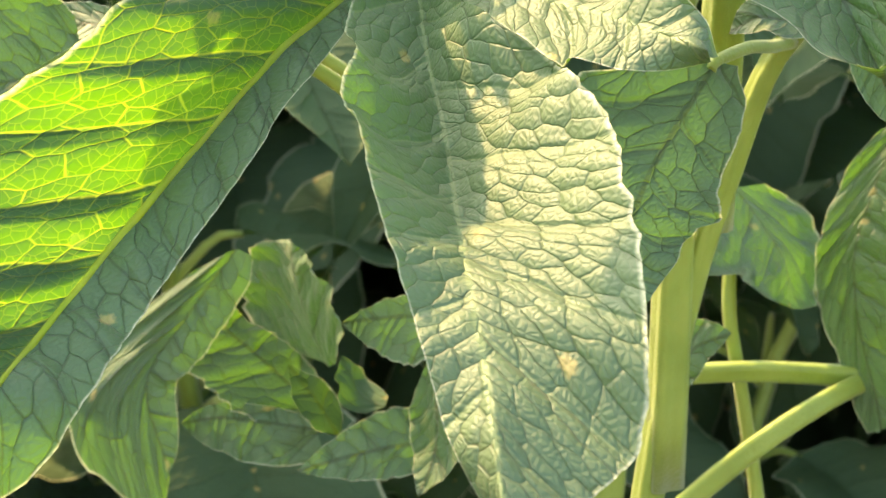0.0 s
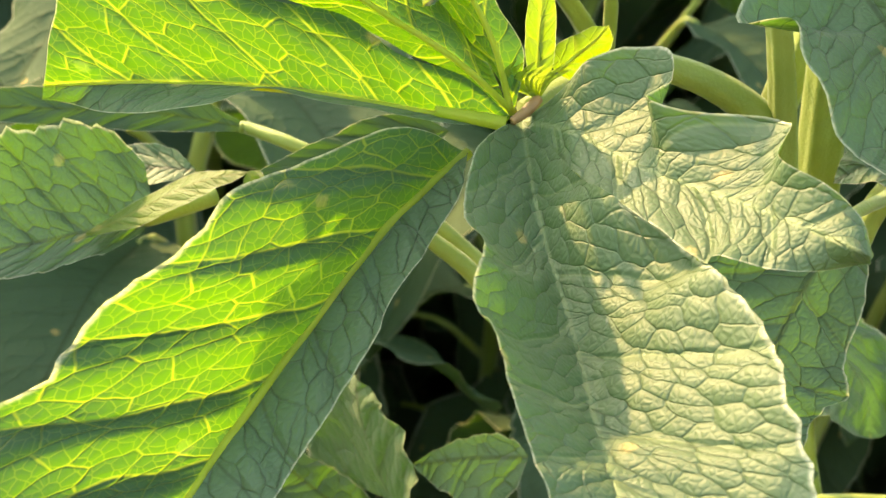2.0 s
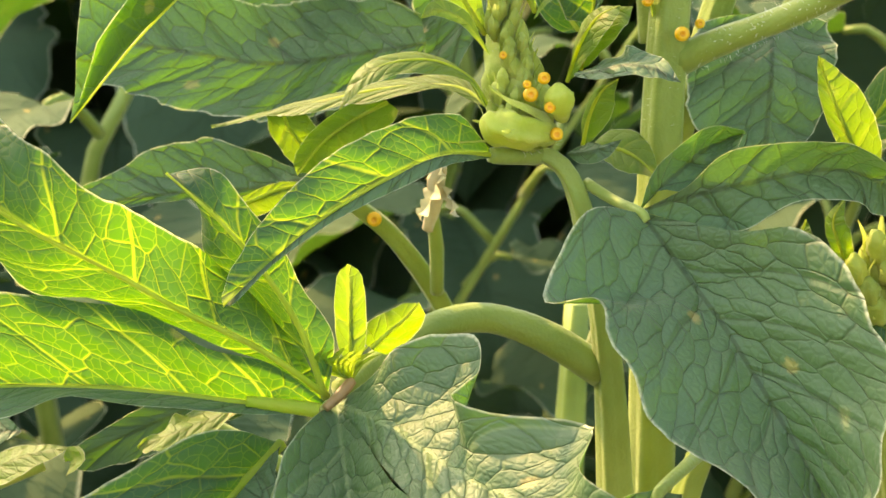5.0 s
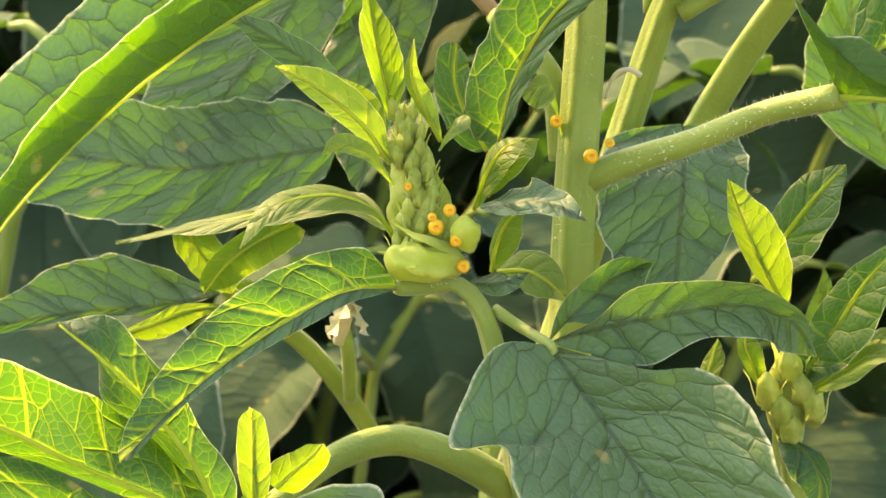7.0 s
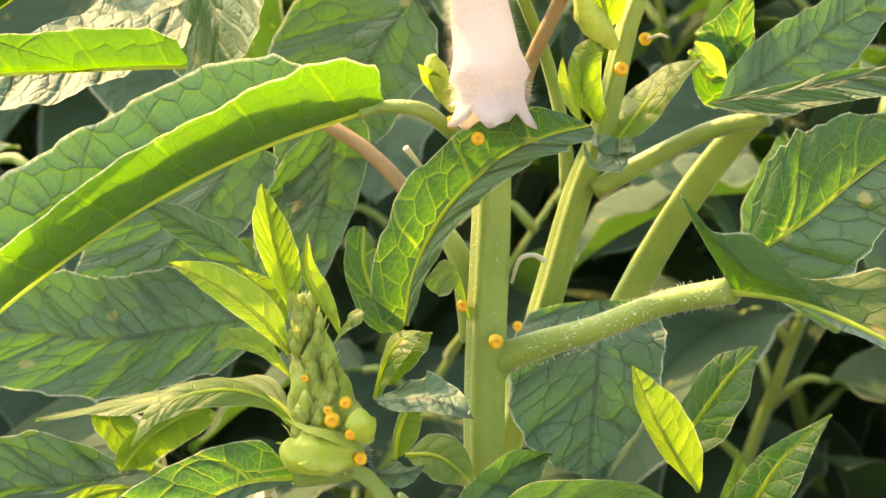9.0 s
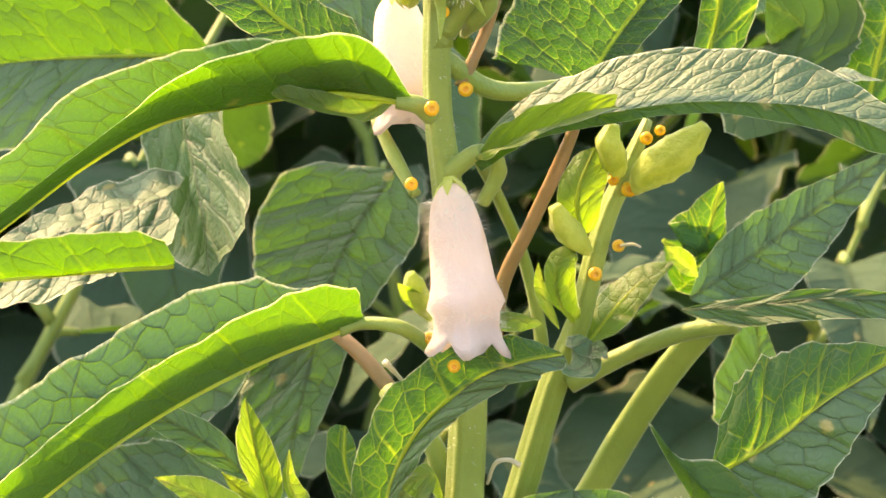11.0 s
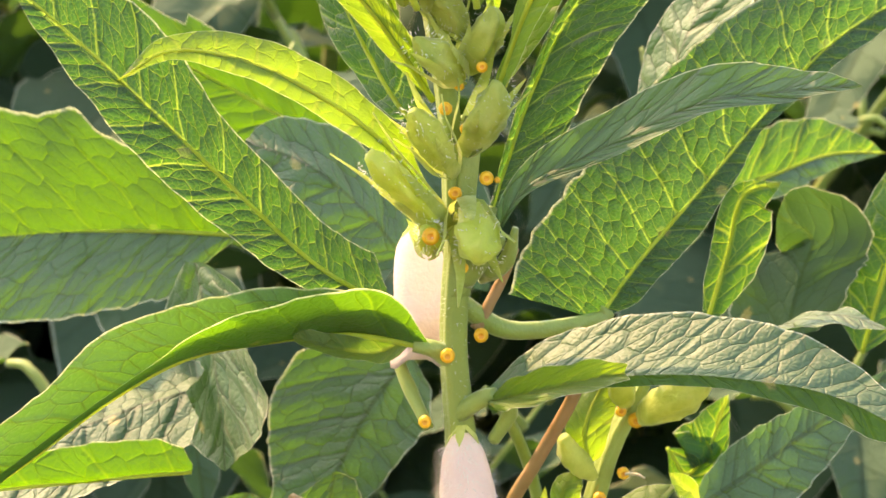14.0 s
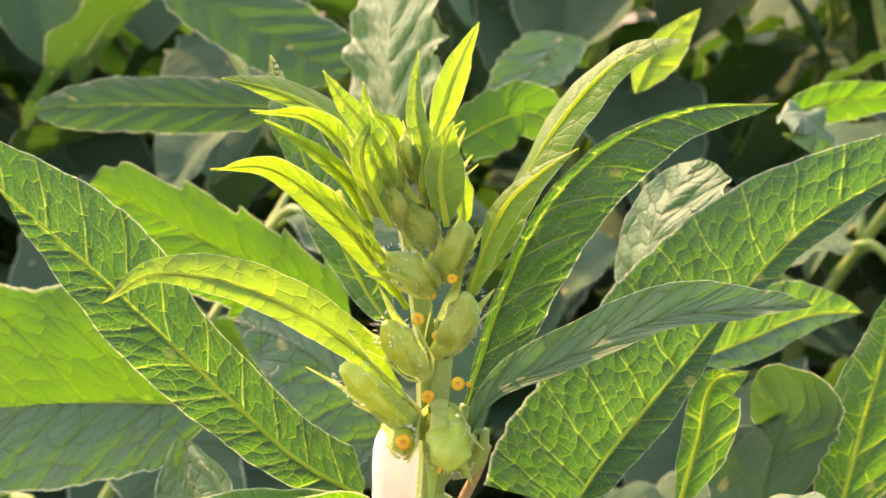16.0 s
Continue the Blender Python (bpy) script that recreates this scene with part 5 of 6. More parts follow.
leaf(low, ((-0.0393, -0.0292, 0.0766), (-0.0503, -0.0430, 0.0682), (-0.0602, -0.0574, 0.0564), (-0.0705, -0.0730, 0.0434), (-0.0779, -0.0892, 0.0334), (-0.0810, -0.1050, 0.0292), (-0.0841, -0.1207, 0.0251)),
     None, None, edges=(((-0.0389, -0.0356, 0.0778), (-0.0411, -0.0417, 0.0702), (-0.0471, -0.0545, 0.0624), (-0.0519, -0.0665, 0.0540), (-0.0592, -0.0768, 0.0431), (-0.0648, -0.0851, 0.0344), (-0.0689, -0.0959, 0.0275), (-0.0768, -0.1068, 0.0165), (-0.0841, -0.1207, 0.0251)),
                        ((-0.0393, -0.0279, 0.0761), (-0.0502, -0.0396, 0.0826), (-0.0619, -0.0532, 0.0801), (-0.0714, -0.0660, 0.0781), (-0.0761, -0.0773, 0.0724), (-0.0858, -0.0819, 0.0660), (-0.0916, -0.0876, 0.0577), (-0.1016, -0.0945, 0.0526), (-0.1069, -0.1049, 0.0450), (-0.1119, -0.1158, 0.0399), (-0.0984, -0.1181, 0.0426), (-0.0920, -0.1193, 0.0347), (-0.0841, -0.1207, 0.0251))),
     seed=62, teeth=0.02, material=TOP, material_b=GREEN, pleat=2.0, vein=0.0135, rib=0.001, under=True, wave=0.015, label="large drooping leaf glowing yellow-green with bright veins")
leaf(low, ((-0.0321, -0.0234, 0.0823), (-0.0424, -0.0275, 0.0919), (-0.0539, -0.0312, 0.0995), (-0.0650, -0.0329, 0.1071), (-0.0765, -0.0335, 0.1137), (-0.0868, -0.0333, 0.1216), (-0.0958, -0.0325, 0.1310)),
     None, None, edges=(((-0.0327, -0.0236, 0.0816), (-0.0403, -0.0242, 0.0878), (-0.0497, -0.0245, 0.0918), (-0.0593, -0.0246, 0.0964), (-0.0694, -0.0246, 0.0994), (-0.0794, -0.0250, 0.1016), (-0.0864, -0.0239, 0.1093), (-0.0951, -0.0212, 0.1147), (-0.1019, -0.0175, 0.1192), (-0.1016, -0.0132, 0.1295)),
                        ((-0.0325, -0.0236, 0.0819), (-0.0378, -0.0196, 0.0916), (-0.0455, -0.0189, 0.0994), (-0.0524, -0.0245, 0.1084), (-0.0598, -0.0328, 0.1156), (-0.0680, -0.0348, 0.1213), (-0.0771, -0.0297, 0.1272), (-0.0879, -0.0215, 0.1319), (-0.1016, -0.0132, 0.1295))),
     seed=63, teeth=0.02, pleat=1.55, vein=0.0135, rib=0.0006, under=True, wave=0.015, seams=(0.45, 0.36), label="large leaf glowing yellow-green against the sun")
leaf(low, ((-0.0325, -0.0236, 0.0820), (-0.0360, -0.0251, 0.0943), (-0.0415, -0.0265, 0.1044), (-0.0481, -0.0271, 0.1131), (-0.0557, -0.0274, 0.1206)),
     None, None, edges=(((-0.0325, -0.0236, 0.0819), (-0.0357, -0.0205, 0.0889), (-0.0410, -0.0185, 0.0945), (-0.0463, -0.0178, 0.0996), (-0.0517, -0.0187, 0.1056), (-0.0521, -0.0206, 0.1135), (-0.0565, -0.0234, 0.1198)),
                        ((-0.0322, -0.0235, 0.0819), (-0.0309, -0.0229, 0.0923), (-0.0351, -0.0210, 0.0991), (-0.0383, -0.0215, 0.1067), (-0.0432, -0.0218, 0.1126), (-0.0487, -0.0204, 0.1196), (-0.0567, -0.0232, 0.1196))),
     seed=64, teeth=0.02, pleat=1.2, vein=0.016, rib=0.0006, under=True, wave=0.01, seams=(0.55, 0))
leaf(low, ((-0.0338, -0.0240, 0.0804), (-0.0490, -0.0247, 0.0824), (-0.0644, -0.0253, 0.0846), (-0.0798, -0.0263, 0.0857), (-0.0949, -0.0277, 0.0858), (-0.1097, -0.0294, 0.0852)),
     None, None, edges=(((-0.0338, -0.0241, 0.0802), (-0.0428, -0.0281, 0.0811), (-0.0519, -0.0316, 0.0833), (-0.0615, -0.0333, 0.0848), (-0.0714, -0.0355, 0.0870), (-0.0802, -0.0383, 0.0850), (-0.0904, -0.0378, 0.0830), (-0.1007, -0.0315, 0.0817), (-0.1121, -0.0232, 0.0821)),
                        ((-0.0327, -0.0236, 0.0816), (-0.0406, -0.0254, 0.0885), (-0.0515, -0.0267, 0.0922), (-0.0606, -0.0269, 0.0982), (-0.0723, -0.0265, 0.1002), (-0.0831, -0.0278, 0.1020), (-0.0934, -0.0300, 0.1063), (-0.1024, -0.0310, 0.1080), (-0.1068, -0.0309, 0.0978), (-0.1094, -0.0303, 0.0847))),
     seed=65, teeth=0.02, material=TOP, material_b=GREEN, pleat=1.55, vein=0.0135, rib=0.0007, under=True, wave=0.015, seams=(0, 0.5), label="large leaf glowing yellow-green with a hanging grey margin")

leaf(low, ((-0.0284, -0.0200, 0.0872), (-0.0286, -0.0190, 0.0922), (-0.0287, -0.0190, 0.0978), (-0.0286, -0.0190, 0.1035)), (-0.0024, -0.0011, 0.0012), (0.0027, 0.0009, 0.0007), at=0.45, seed=67, shape="full", material=YOUNG, pleat=0.5, under=True)
leaf(low, ((-0.0251, -0.0160, 0.0881), (-0.0223, -0.0160, 0.0909), (-0.0195, -0.0170, 0.0935), (-0.0171, -0.0180, 0.0965)), (-0.0032, 0.0004, 0.0016), (0.0024, 0.0024, -0.0028), at=0.5, seed=68, shape="blunt", material=YOUNG, pleat=0.5, under=True)
leaf(low, ((-0.0284, -0.0220, 0.0844), (-0.0330, -0.0240, 0.0883), (-0.0319, -0.0260, 0.0918)), (-0.0013, 0.0000, 0.0000), (0.0000, 0.0000, 0.0000), at=0.5, seed=69, shape="lance", material=YOUNG, pleat=0.1, rib=0)
leaf(low, ((-0.0284, -0.0220, 0.0844), (-0.0321, -0.0240, 0.0883), (-0.0307, -0.0260, 0.0911)), (-0.0012, 0.0000, 0.0000), (0.0001, 0.0000, -0.0000), at=0.5, seed=70, shape="lance", material=YOUNG, pleat=0.1, rib=0)
leaf(low, ((-0.0284, -0.0220, 0.0844), (-0.0313, -0.0240, 0.0883), (-0.0296, -0.0260, 0.0903)), (-0.0011, 0.0000, 0.0000), (0.0002, 0.0000, -0.0000), at=0.5, seed=71, shape="lance", material=YOUNG, pleat=0.1, rib=0)
leaf(low, ((-0.0284, -0.0220, 0.0844), (-0.0305, -0.0240, 0.0883), (-0.0284, -0.0260, 0.0918)), (-0.0010, 0.0000, 0.0000), (0.0003, 0.0000, -0.0000), at=0.5, seed=72, shape="lance", material=YOUNG, pleat=0.1, rib=0)
leaf(low, ((-0.0284, -0.0220, 0.0844), (-0.0297, -0.0240, 0.0882), (-0.0272, -0.0260, 0.0911)), (-0.0009, 0.0000, 0.0000), (0.0004, 0.0000, -0.0000), at=0.5, seed=73, shape="lance", material=YOUNG, pleat=0.1, rib=0)
leaf(low, ((-0.0284, -0.0220, 0.0844), (-0.0289, -0.0240, 0.0882), (-0.0261, -0.0260, 0.0903)), (-0.0008, 0.0000, 0.0000), (0.0005, 0.0000, -0.0000), at=0.5, seed=74, shape="lance", material=YOUNG, pleat=0.1, rib=0)
leaf(low, ((-0.0284, -0.0220, 0.0844), (-0.0281, -0.0240, 0.0882), (-0.0249, -0.0260, 0.0918)), (-0.0007, 0.0000, 0.0000), (0.0005, 0.0000, -0.0000), at=0.5, seed=75, shape="lance", material=YOUNG, pleat=0.1, rib=0)
leaf(low, ((-0.0284, -0.0220, 0.0844), (-0.0273, -0.0240, 0.0882), (-0.0237, -0.0260, 0.0910)), (-0.0006, 0.0000, 0.0000), (0.0006, 0.0000, -0.0000), at=0.5, seed=76, shape="lance", material=YOUNG, pleat=0.1, rib=0)
leaf(low, ((-0.0284, -0.0220, 0.0844), (-0.0264, -0.0240, 0.0882), (-0.0226, -0.0260, 0.0903)), (-0.0005, 0.0000, 0.0000), (0.0007, 0.0000, -0.0000), at=0.5, seed=77, shape="lance", material=YOUNG, pleat=0.1, rib=0)
# whole blade in the dimmer TOP, standing in for shade from above
leaf(low, ((-0.1033, 0.0150, 0.0506), (-0.1154, 0.0120, 0.0480), (-0.1282, 0.0080, 0.0456), (-0.1455, 0.0040, 0.0429), (-0.1624, 0.0000, 0.0414)), (-0.0042, -0.0075, -0.0055), (-0.0051, 0.0065, 0.0210), at=0.35, seed=78, material=TOP, shape="full", teeth=0.12, wave=0.06, label="curled leaf with a pale sunlit streak", petiole=((-0.0916, 0.0200, 0.0543),))
leaf(low, ((-0.0902, 0.0500, 0.0613), (-0.1067, 0.0500, 0.0638), (-0.1258, 0.0500, 0.0643), (-0.1516, 0.0500, 0.0639), (-0.1779, 0.0500, 0.0621)), (-0.0053, -0.0020, -0.0039), (-0.0048, 0.0020, 0.0055), at=0.4, seed=79, shape="ovate", material=FAR, petiole=((-0.0296, 0.0500, 0.0243), (-0.0544, 0.0480, 0.0460), (-0.0780, 0.0450, 0.0584),))
leaf(low, ((-0.0450, 0.0120, 0.0710), (-0.0555, 0.0120, 0.0700), (-0.0659, 0.0100, 0.0663), (-0.0823, 0.0060, 0.0601)), (-0.0034, -0.0033, -0.0070), (-0.0057, 0.0008, 0.0016), at=0.5, seed=80, shape="blunt", teeth=0.1, material=FAR)
leaf(low, ((-0.0491, 0.0100, 0.0694), (-0.0571, 0.0060, 0.0675), (-0.0628, 0.0020, 0.0666), (-0.0687, 0.0000, 0.0646)), (-0.0003, -0.0059, -0.0018), (-0.0016, 0.0061, 0.0009), at=0.5, seed=81, shape="lance", material=YOUNG, wave=0.1)
leaf(low, ((-0.1156, 0.0100, 0.0479), (-0.1040, 0.0080, 0.0541), (-0.0926, 0.0060, 0.0602), (-0.0822, 0.0040, 0.0635)), (-0.0012, 0.0050, 0.0009), (0.0031, -0.0050, -0.0012), at=0.5, seed=82, shape="lance", material=YOUNG, pleat=0.3)
leaf(low, ((-0.0822, 0.0040, 0.0635), (-0.0804, 0.0020, 0.0614), (-0.0817, 0.0000, 0.0594)), (-0.0020, 0.0020, -0.0007), (0.0020, -0.0020, 0.0012), at=0.5, seed=83, shape="lance", material=YOUNG, pleat=0.1, rib=0)
leaf(low, ((-0.0982, 0.0300, 0.0569), (-0.1072, 0.0300, 0.0570), (-0.1187, 0.0300, 0.0548), (-0.1324, 0.0300, 0.0525)), (-0.0013, -0.0050, -0.0027), (-0.0035, 0.0050, 0.0035), at=0.4, seed=84, shape="ovate", teeth=0.1)
leaf(low, ((0.0223, -0.0240, 0.0653), (0.0157, -0.0340, 0.0560), (0.0102, -0.0420, 0.0469), (0.0078, -0.0480, 0.0378), (0.0091, -0.0540, 0.0295)), (0.0127, 0.0026, -0.0022), (-0.0108, -0.0004, 0.0052), at=0.45, seed=85, pleat=0.8, stalk=0.0012, label="leaf pierced with small holes, one margin bleached by sun", pa=((0.005, 0.305), (0.125, 0.718), (0.278, 0.848), (0.453, 0.965), (0.693, 1.262), (0.698, 0.981), (0.89, 0.76), (1.0, 0.249)), pb=((0.0, 0.06), (0.075, 0.469), (0.288, 1.626), (0.367, 1.123), (0.463, 0.425), (0.665, 0.093), (1.0, 0.0)), petiole=((0.0405, 0.0150, 0.0623), (0.0347, 0.0000, 0.0640), (0.0288, -0.0140, 0.0661),))
stem(low, ((0.0189, 0.0300, -0.0724), (0.0223, 0.0280, -0.0206), (0.0256, 0.0260, 0.0071), (0.0314, 0.0220, 0.0339), (0.0370, 0.0180, 0.0564), (0.0444, 0.0160, 0.0685)), [0.0034, 0.0032, 0.003, 0.0026, 0.0022, 0.002], name="branch")
leaf(low, ((0.0432, 0.0150, 0.0686), (0.0385, 0.0120, 0.0672), (0.0328, 0.0100, 0.0679), (0.0276, 0.0100, 0.0643)), (-0.0016, 0.0042, 0.0039), (-0.0001, -0.0058, -0.0016), at=0.5, seed=86, shape="ovate", pleat=0.5)
leaf(low, ((0.0473, 0.0100, 0.0740), (0.0526, 0.0060, 0.0683), (0.0560, 0.0020, 0.0605), (0.0590, 0.0000, 0.0501)), (0.0079, 0.0021, 0.0019), (-0.0049, -0.0019, -0.0034), at=0.5, seed=87, shape="broad", teeth=0.1)
stem(low, ((-0.0089, 0.0600, 0.0645), (-0.0166, 0.0500, 0.0818), (-0.0236, 0.0450, 0.0928), (-0.0303, 0.0400, 0.1001), (-0.0378, 0.0360, 0.1074)), [0.002, 0.0022, 0.002, 0.0018, 0.0012], name="branch", label="side branch with orange glands")
stem(low, ((-0.0144, 0.0450, 0.0805), (-0.0144, 0.0400, 0.0920), (-0.0154, 0.0350, 0.1019)), [0.0014, 0.0015, 0.0012], name="pedicel", ridges=0)
gland(low, (-0.0267, 0.0390, 0.0975), 0.0015, (0, -1, 0.1))
leaf(low, ((-0.0145, 0.0300, 0.1070), (-0.0130, 0.0260, 0.1102), (-0.0131, 0.0240, 0.1131)), (-0.0019, 0.0000, 0.0000), (0.0004, -0.0040, 0.0001), at=0.5, seed=88, shape="full", material=DRY, pleat=0.6, rib=0, wave=0.3)
leaf(low, ((-0.0145, 0.0300, 0.1070), (-0.0116, 0.0260, 0.1044), (-0.0105, 0.0240, 0.1015)), (-0.0019, 0.0000, 0.0000), (0.0004, -0.0040, 0.0002), at=0.5, seed=89, shape="full", material=DRY, pleat=0.6, rib=0, wave=0.3)
leaf(low, ((-0.0145, 0.0300, 0.1070), (-0.0151, 0.0260, 0.1041), (-0.0174, 0.0240, 0.1010)), (-0.0019, 0.0000, 0.0000), (0.0005, -0.0040, 0.0002), at=0.5, seed=90, shape="full", material=DRY, pleat=0.6, rib=0, wave=0.3)
blob(low, ((-0.0160, 0.0340, 0.0965), (-0.0145, 0.0300, 0.1027), (-0.0140, 0.0280, 0.1073), (-0.0130, 0.0260, 0.1108)), [0.001, 0.0016, 0.0018, 0.001], "withered_flower", DRY, ridges=3)
# The shoot beside the flowering stem
side = plant("slender sesame shoot with young leaves and orange glands", (0.06, 0.04, -0.6))
stem(side, ((0.0196, 0.0500, 0.0620), (0.0392, 0.0450, 0.1300), (0.0465, 0.0400, 0.1574), (0.0512, 0.0360, 0.1712), (0.0554, 0.0340, 0.1895), (0.0601, 0.0340, 0.2007), (0.0638, 0.0340, 0.2098)), [0.0036, 0.0027, 0.0024, 0.002, 0.0017, 0.0016, 0.0008], label="pale green shoot stem")
stem(side, ((0.0450, 0.0420, 0.1581), (0.0441, 0.0420, 0.1692), (0.0412, 0.0420, 0.1824), (0.0364, 0.0360, 0.1950), (0.0329, 0.0220, 0.2036), (0.0311, 0.0160, 0.2074)), [0.0016, 0.0013, 0.0012, 0.0012, 0.0012, 0.0009], name="branch", ridges=0)
stem(side, ((0.0496, 0.0380, 0.1583), (0.0591, 0.0360, 0.1640), (0.0698, 0.0300, 0.1702), (0.0790, 0.0240, 0.1731)), [0.002, 0.0018, 0.0017, 0.0016], name="petiole", ridges=0)
stem(side, ((0.0555, 0.0700, 0.1214), (0.0655, 0.0620, 0.1433), (0.0738, 0.0550, 0.1589), (0.0815, 0.0480, 0.1703)), [0.003, 0.0029, 0.0027, 0.0024], name="branch", ridges=3)
leaf(side, ((0.0687, 0.0260, 0.1757), (0.0782, 0.0200, 0.1775), (0.0882, 0.0120, 0.1805), (0.0990, 0.0060, 0.1816), (0.1129, 0.0000, 0.1807)), (0.0046, -0.0028, 0.0030), (0.0042, -0.0048, -0.0021), at=0.35, seed=91, shape="blunt", teeth=0.05, label="leaf seen edge-on with a pale lit face")
leaf(side, ((0.0531, 0.0340, 0.1678), (0.0580, 0.0350, 0.1739), (0.0639, 0.0360, 0.1794), (0.0700, 0.0370, 0.1826)), (-0.0039, 0.0045, 0.0000), (0.0009, -0.0035, -0.0031), at=0.5, seed=92, shape="lance", material=YOUNG, pleat=0.6, under=True)
leaf(side, ((0.0500, 0.0340, 0.1717), (0.0472, 0.0320, 0.1764), (0.0467, 0.0300, 0.1830), (0.0488, 0.0300, 0.1873)), (-0.0018, 0.0031, -0.0004), (0.0036, -0.0009, 0.0011), at=0.5, seed=93, shape="full", material=YOUNG, pleat=0.5, under=True)
leaf(side, ((0.0470, 0.0300, 0.1714), (0.0445, 0.0300, 0.1768), (0.0435, 0.0300, 0.1810), (0.0433, 0.0300, 0.1843)), (-0.0014, 0.0000, -0.0001), (0.0012, 0.0000, -0.0012), at=0.5, seed=94, shape="lance", material=YOUNG, pleat=0.2)
leaf(side, ((0.0532, 0.0300, 0.1691), (0.0517, 0.0260, 0.1658), (0.0485, 0.0240, 0.1653), (0.0465, 0.0240, 0.1674)), (-0.0021, 0.0046, 0.0027), (-0.0010, -0.0054, -0.0004), at=0.4, seed=95, shape="full", pleat=0.3)
leaf(side, ((0.0521, 0.0300, 0.1670), (0.0538, 0.0260, 0.1689), (0.0551, 0.0240, 0.1694)), (-0.0003, 0.0020, 0.0007), (-0.0002, -0.0040, -0.0007), at=0.5, seed=96, shape="full", pleat=0.2, rib=0)
leaf(side, ((0.0514, 0.0300, 0.1890), (0.0502, 0.0280, 0.1944), (0.0508, 0.0280, 0.1995), (0.0536, 0.0300, 0.2053)), (-0.0034, 0.0023, 0.0005), (0.0051, 0.0003, 0.0014), at=0.5, seed=97, shape="full", material=YOUNG, pleat=0.4, under=True)
leaf(side, ((0.0439, 0.0300, 0.1726), (0.0386, 0.0260, 0.1746), (0.0334, 0.0240, 0.1756), (0.0303, 0.0220, 0.1750)), (0.0007, 0.0011, 0.0009), (0.0000, -0.0009, -0.0023), at=0.5, seed=98, shape="lance", material=YOUNG, pleat=0.2)
leaf(side, ((0.0746, 0.0400, 0.1785), (0.0708, 0.0360, 0.1824), (0.0673, 0.0340, 0.1859)), (-0.0014, -0.0020, -0.0007), (0.0010, 0.0000, 0.0021), at=0.5, seed=99, shape="lance", material=YOUNG, pleat=0.2)
blob(side, ((0.0526, 0.0320, 0.1856), (0.0503, 0.0300, 0.1881), (0.0477, 0.0280, 0.1915), (0.0461, 0.0270, 0.1952)), [0.001, 0.0022, 0.0024, 0.0012], "bud", BUD, ridges=4)
blob(side, ((0.0609, 0.0320, 0.1968), (0.0632, 0.0260, 0.2013), (0.0676, 0.0220, 0.2054), (0.0721, 0.0200, 0.2102)), [0.001, 0.0032, 0.0034, 0.001], "capsule", BUD, ridges=4)
blob(side, ((0.0586, 0.0340, 0.1989), (0.0569, 0.0300, 0.2032), (0.0562, 0.0300, 0.2064), (0.0571, 0.0300, 0.2096)), [0.001, 0.0026, 0.0026, 0.001], "bud", BUD, ridges=4)
gland(side, (0.0600, 0.0310, 0.1974), 0.0015, (0, -1, 0.1))
gland(side, (0.0571, 0.0310, 0.1992), 0.0011, (0, -1, 0.1))
gland(side, (0.0581, 0.0310, 0.1868), 0.0012, (0, -1, 0.1))
gland(side, (0.0538, 0.0310, 0.1816), 0.0013, (0, -1, 0.1))
gland(side, (0.0631, 0.0310, 0.2067), 0.0012, (0, -1, 0.1))
gland(side, (0.0656, 0.0310, 0.2081), 0.001, (0, -1, 0.1))
stem(side, ((0.0585, 0.0300, 0.1870), (0.0603, 0.0280, 0.1877), (0.0617, 0.0270, 0.1873)), [0.0003, 0.0003, 0.0002], name="dry_style", material=DRY, ridges=0)
# The short plant at the edge with a second bud head
second = plant("short sesame plant with a yellow-green bud head", (0.075, 0.02, -0.6))
stem(second, ((0.0963, 0.0500, -0.0477), (0.0803, 0.0350, 0.0329), (0.0705, 0.0220, 0.0703), (0.0677, 0.0180, 0.0847)), [0.004, 0.0034, 0.0026, 0.0022])
blob(second, ((0.0691, 0.0180, 0.0790), (0.0668, 0.0140, 0.0885), (0.0662, 0.0140, 0.0951), (0.0665, 0.0140, 0.1000)), [0.0018, 0.0036, 0.003, 0.0008], "bud_head", BUD, ridges=5)
bud(second, ((0.0634, 0.0140, 0.0886), (0.0622, 0.0100, 0.0925), (0.0616, 0.0090, 0.0951), (0.0614, 0.0090, 0.0970)), [0.0008, 0.002, 0.0018, 0.0005], BUD, 241)
bud(second, ((0.0697, 0.0140, 0.0884), (0.0684, 0.0100, 0.0923), (0.0677, 0.0090, 0.0949), (0.0676, 0.0090, 0.0968)), [0.0008, 0.002, 0.0018, 0.0005], BUD, 242)
bud(second, ((0.0662, 0.0140, 0.0840), (0.0650, 0.0100, 0.0881), (0.0643, 0.0090, 0.0907), (0.0641, 0.0090, 0.0926)), [0.0008, 0.002, 0.0018, 0.0005], BUD, 243)
bud(second, ((0.0674, 0.0140, 0.0929), (0.0662, 0.0100, 0.0967), (0.0655, 0.0090, 0.0993), (0.0653, 0.0090, 0.1012)), [0.0008, 0.002, 0.0018, 0.0005], BUD, 244)
bud(second, ((0.0720, 0.0140, 0.0850), (0.0707, 0.0100, 0.0890), (0.0700, 0.0090, 0.0916), (0.0698, 0.0090, 0.0935)), [0.0008, 0.002, 0.0018, 0.0005], BUD, 245)
bud(second, ((0.0679, 0.0140, 0.0806), (0.0667, 0.0100, 0.0847), (0.0660, 0.0090, 0.0873), (0.0658, 0.0090, 0.0893)), [0.0008, 0.002, 0.0018, 0.0005], BUD, 246)
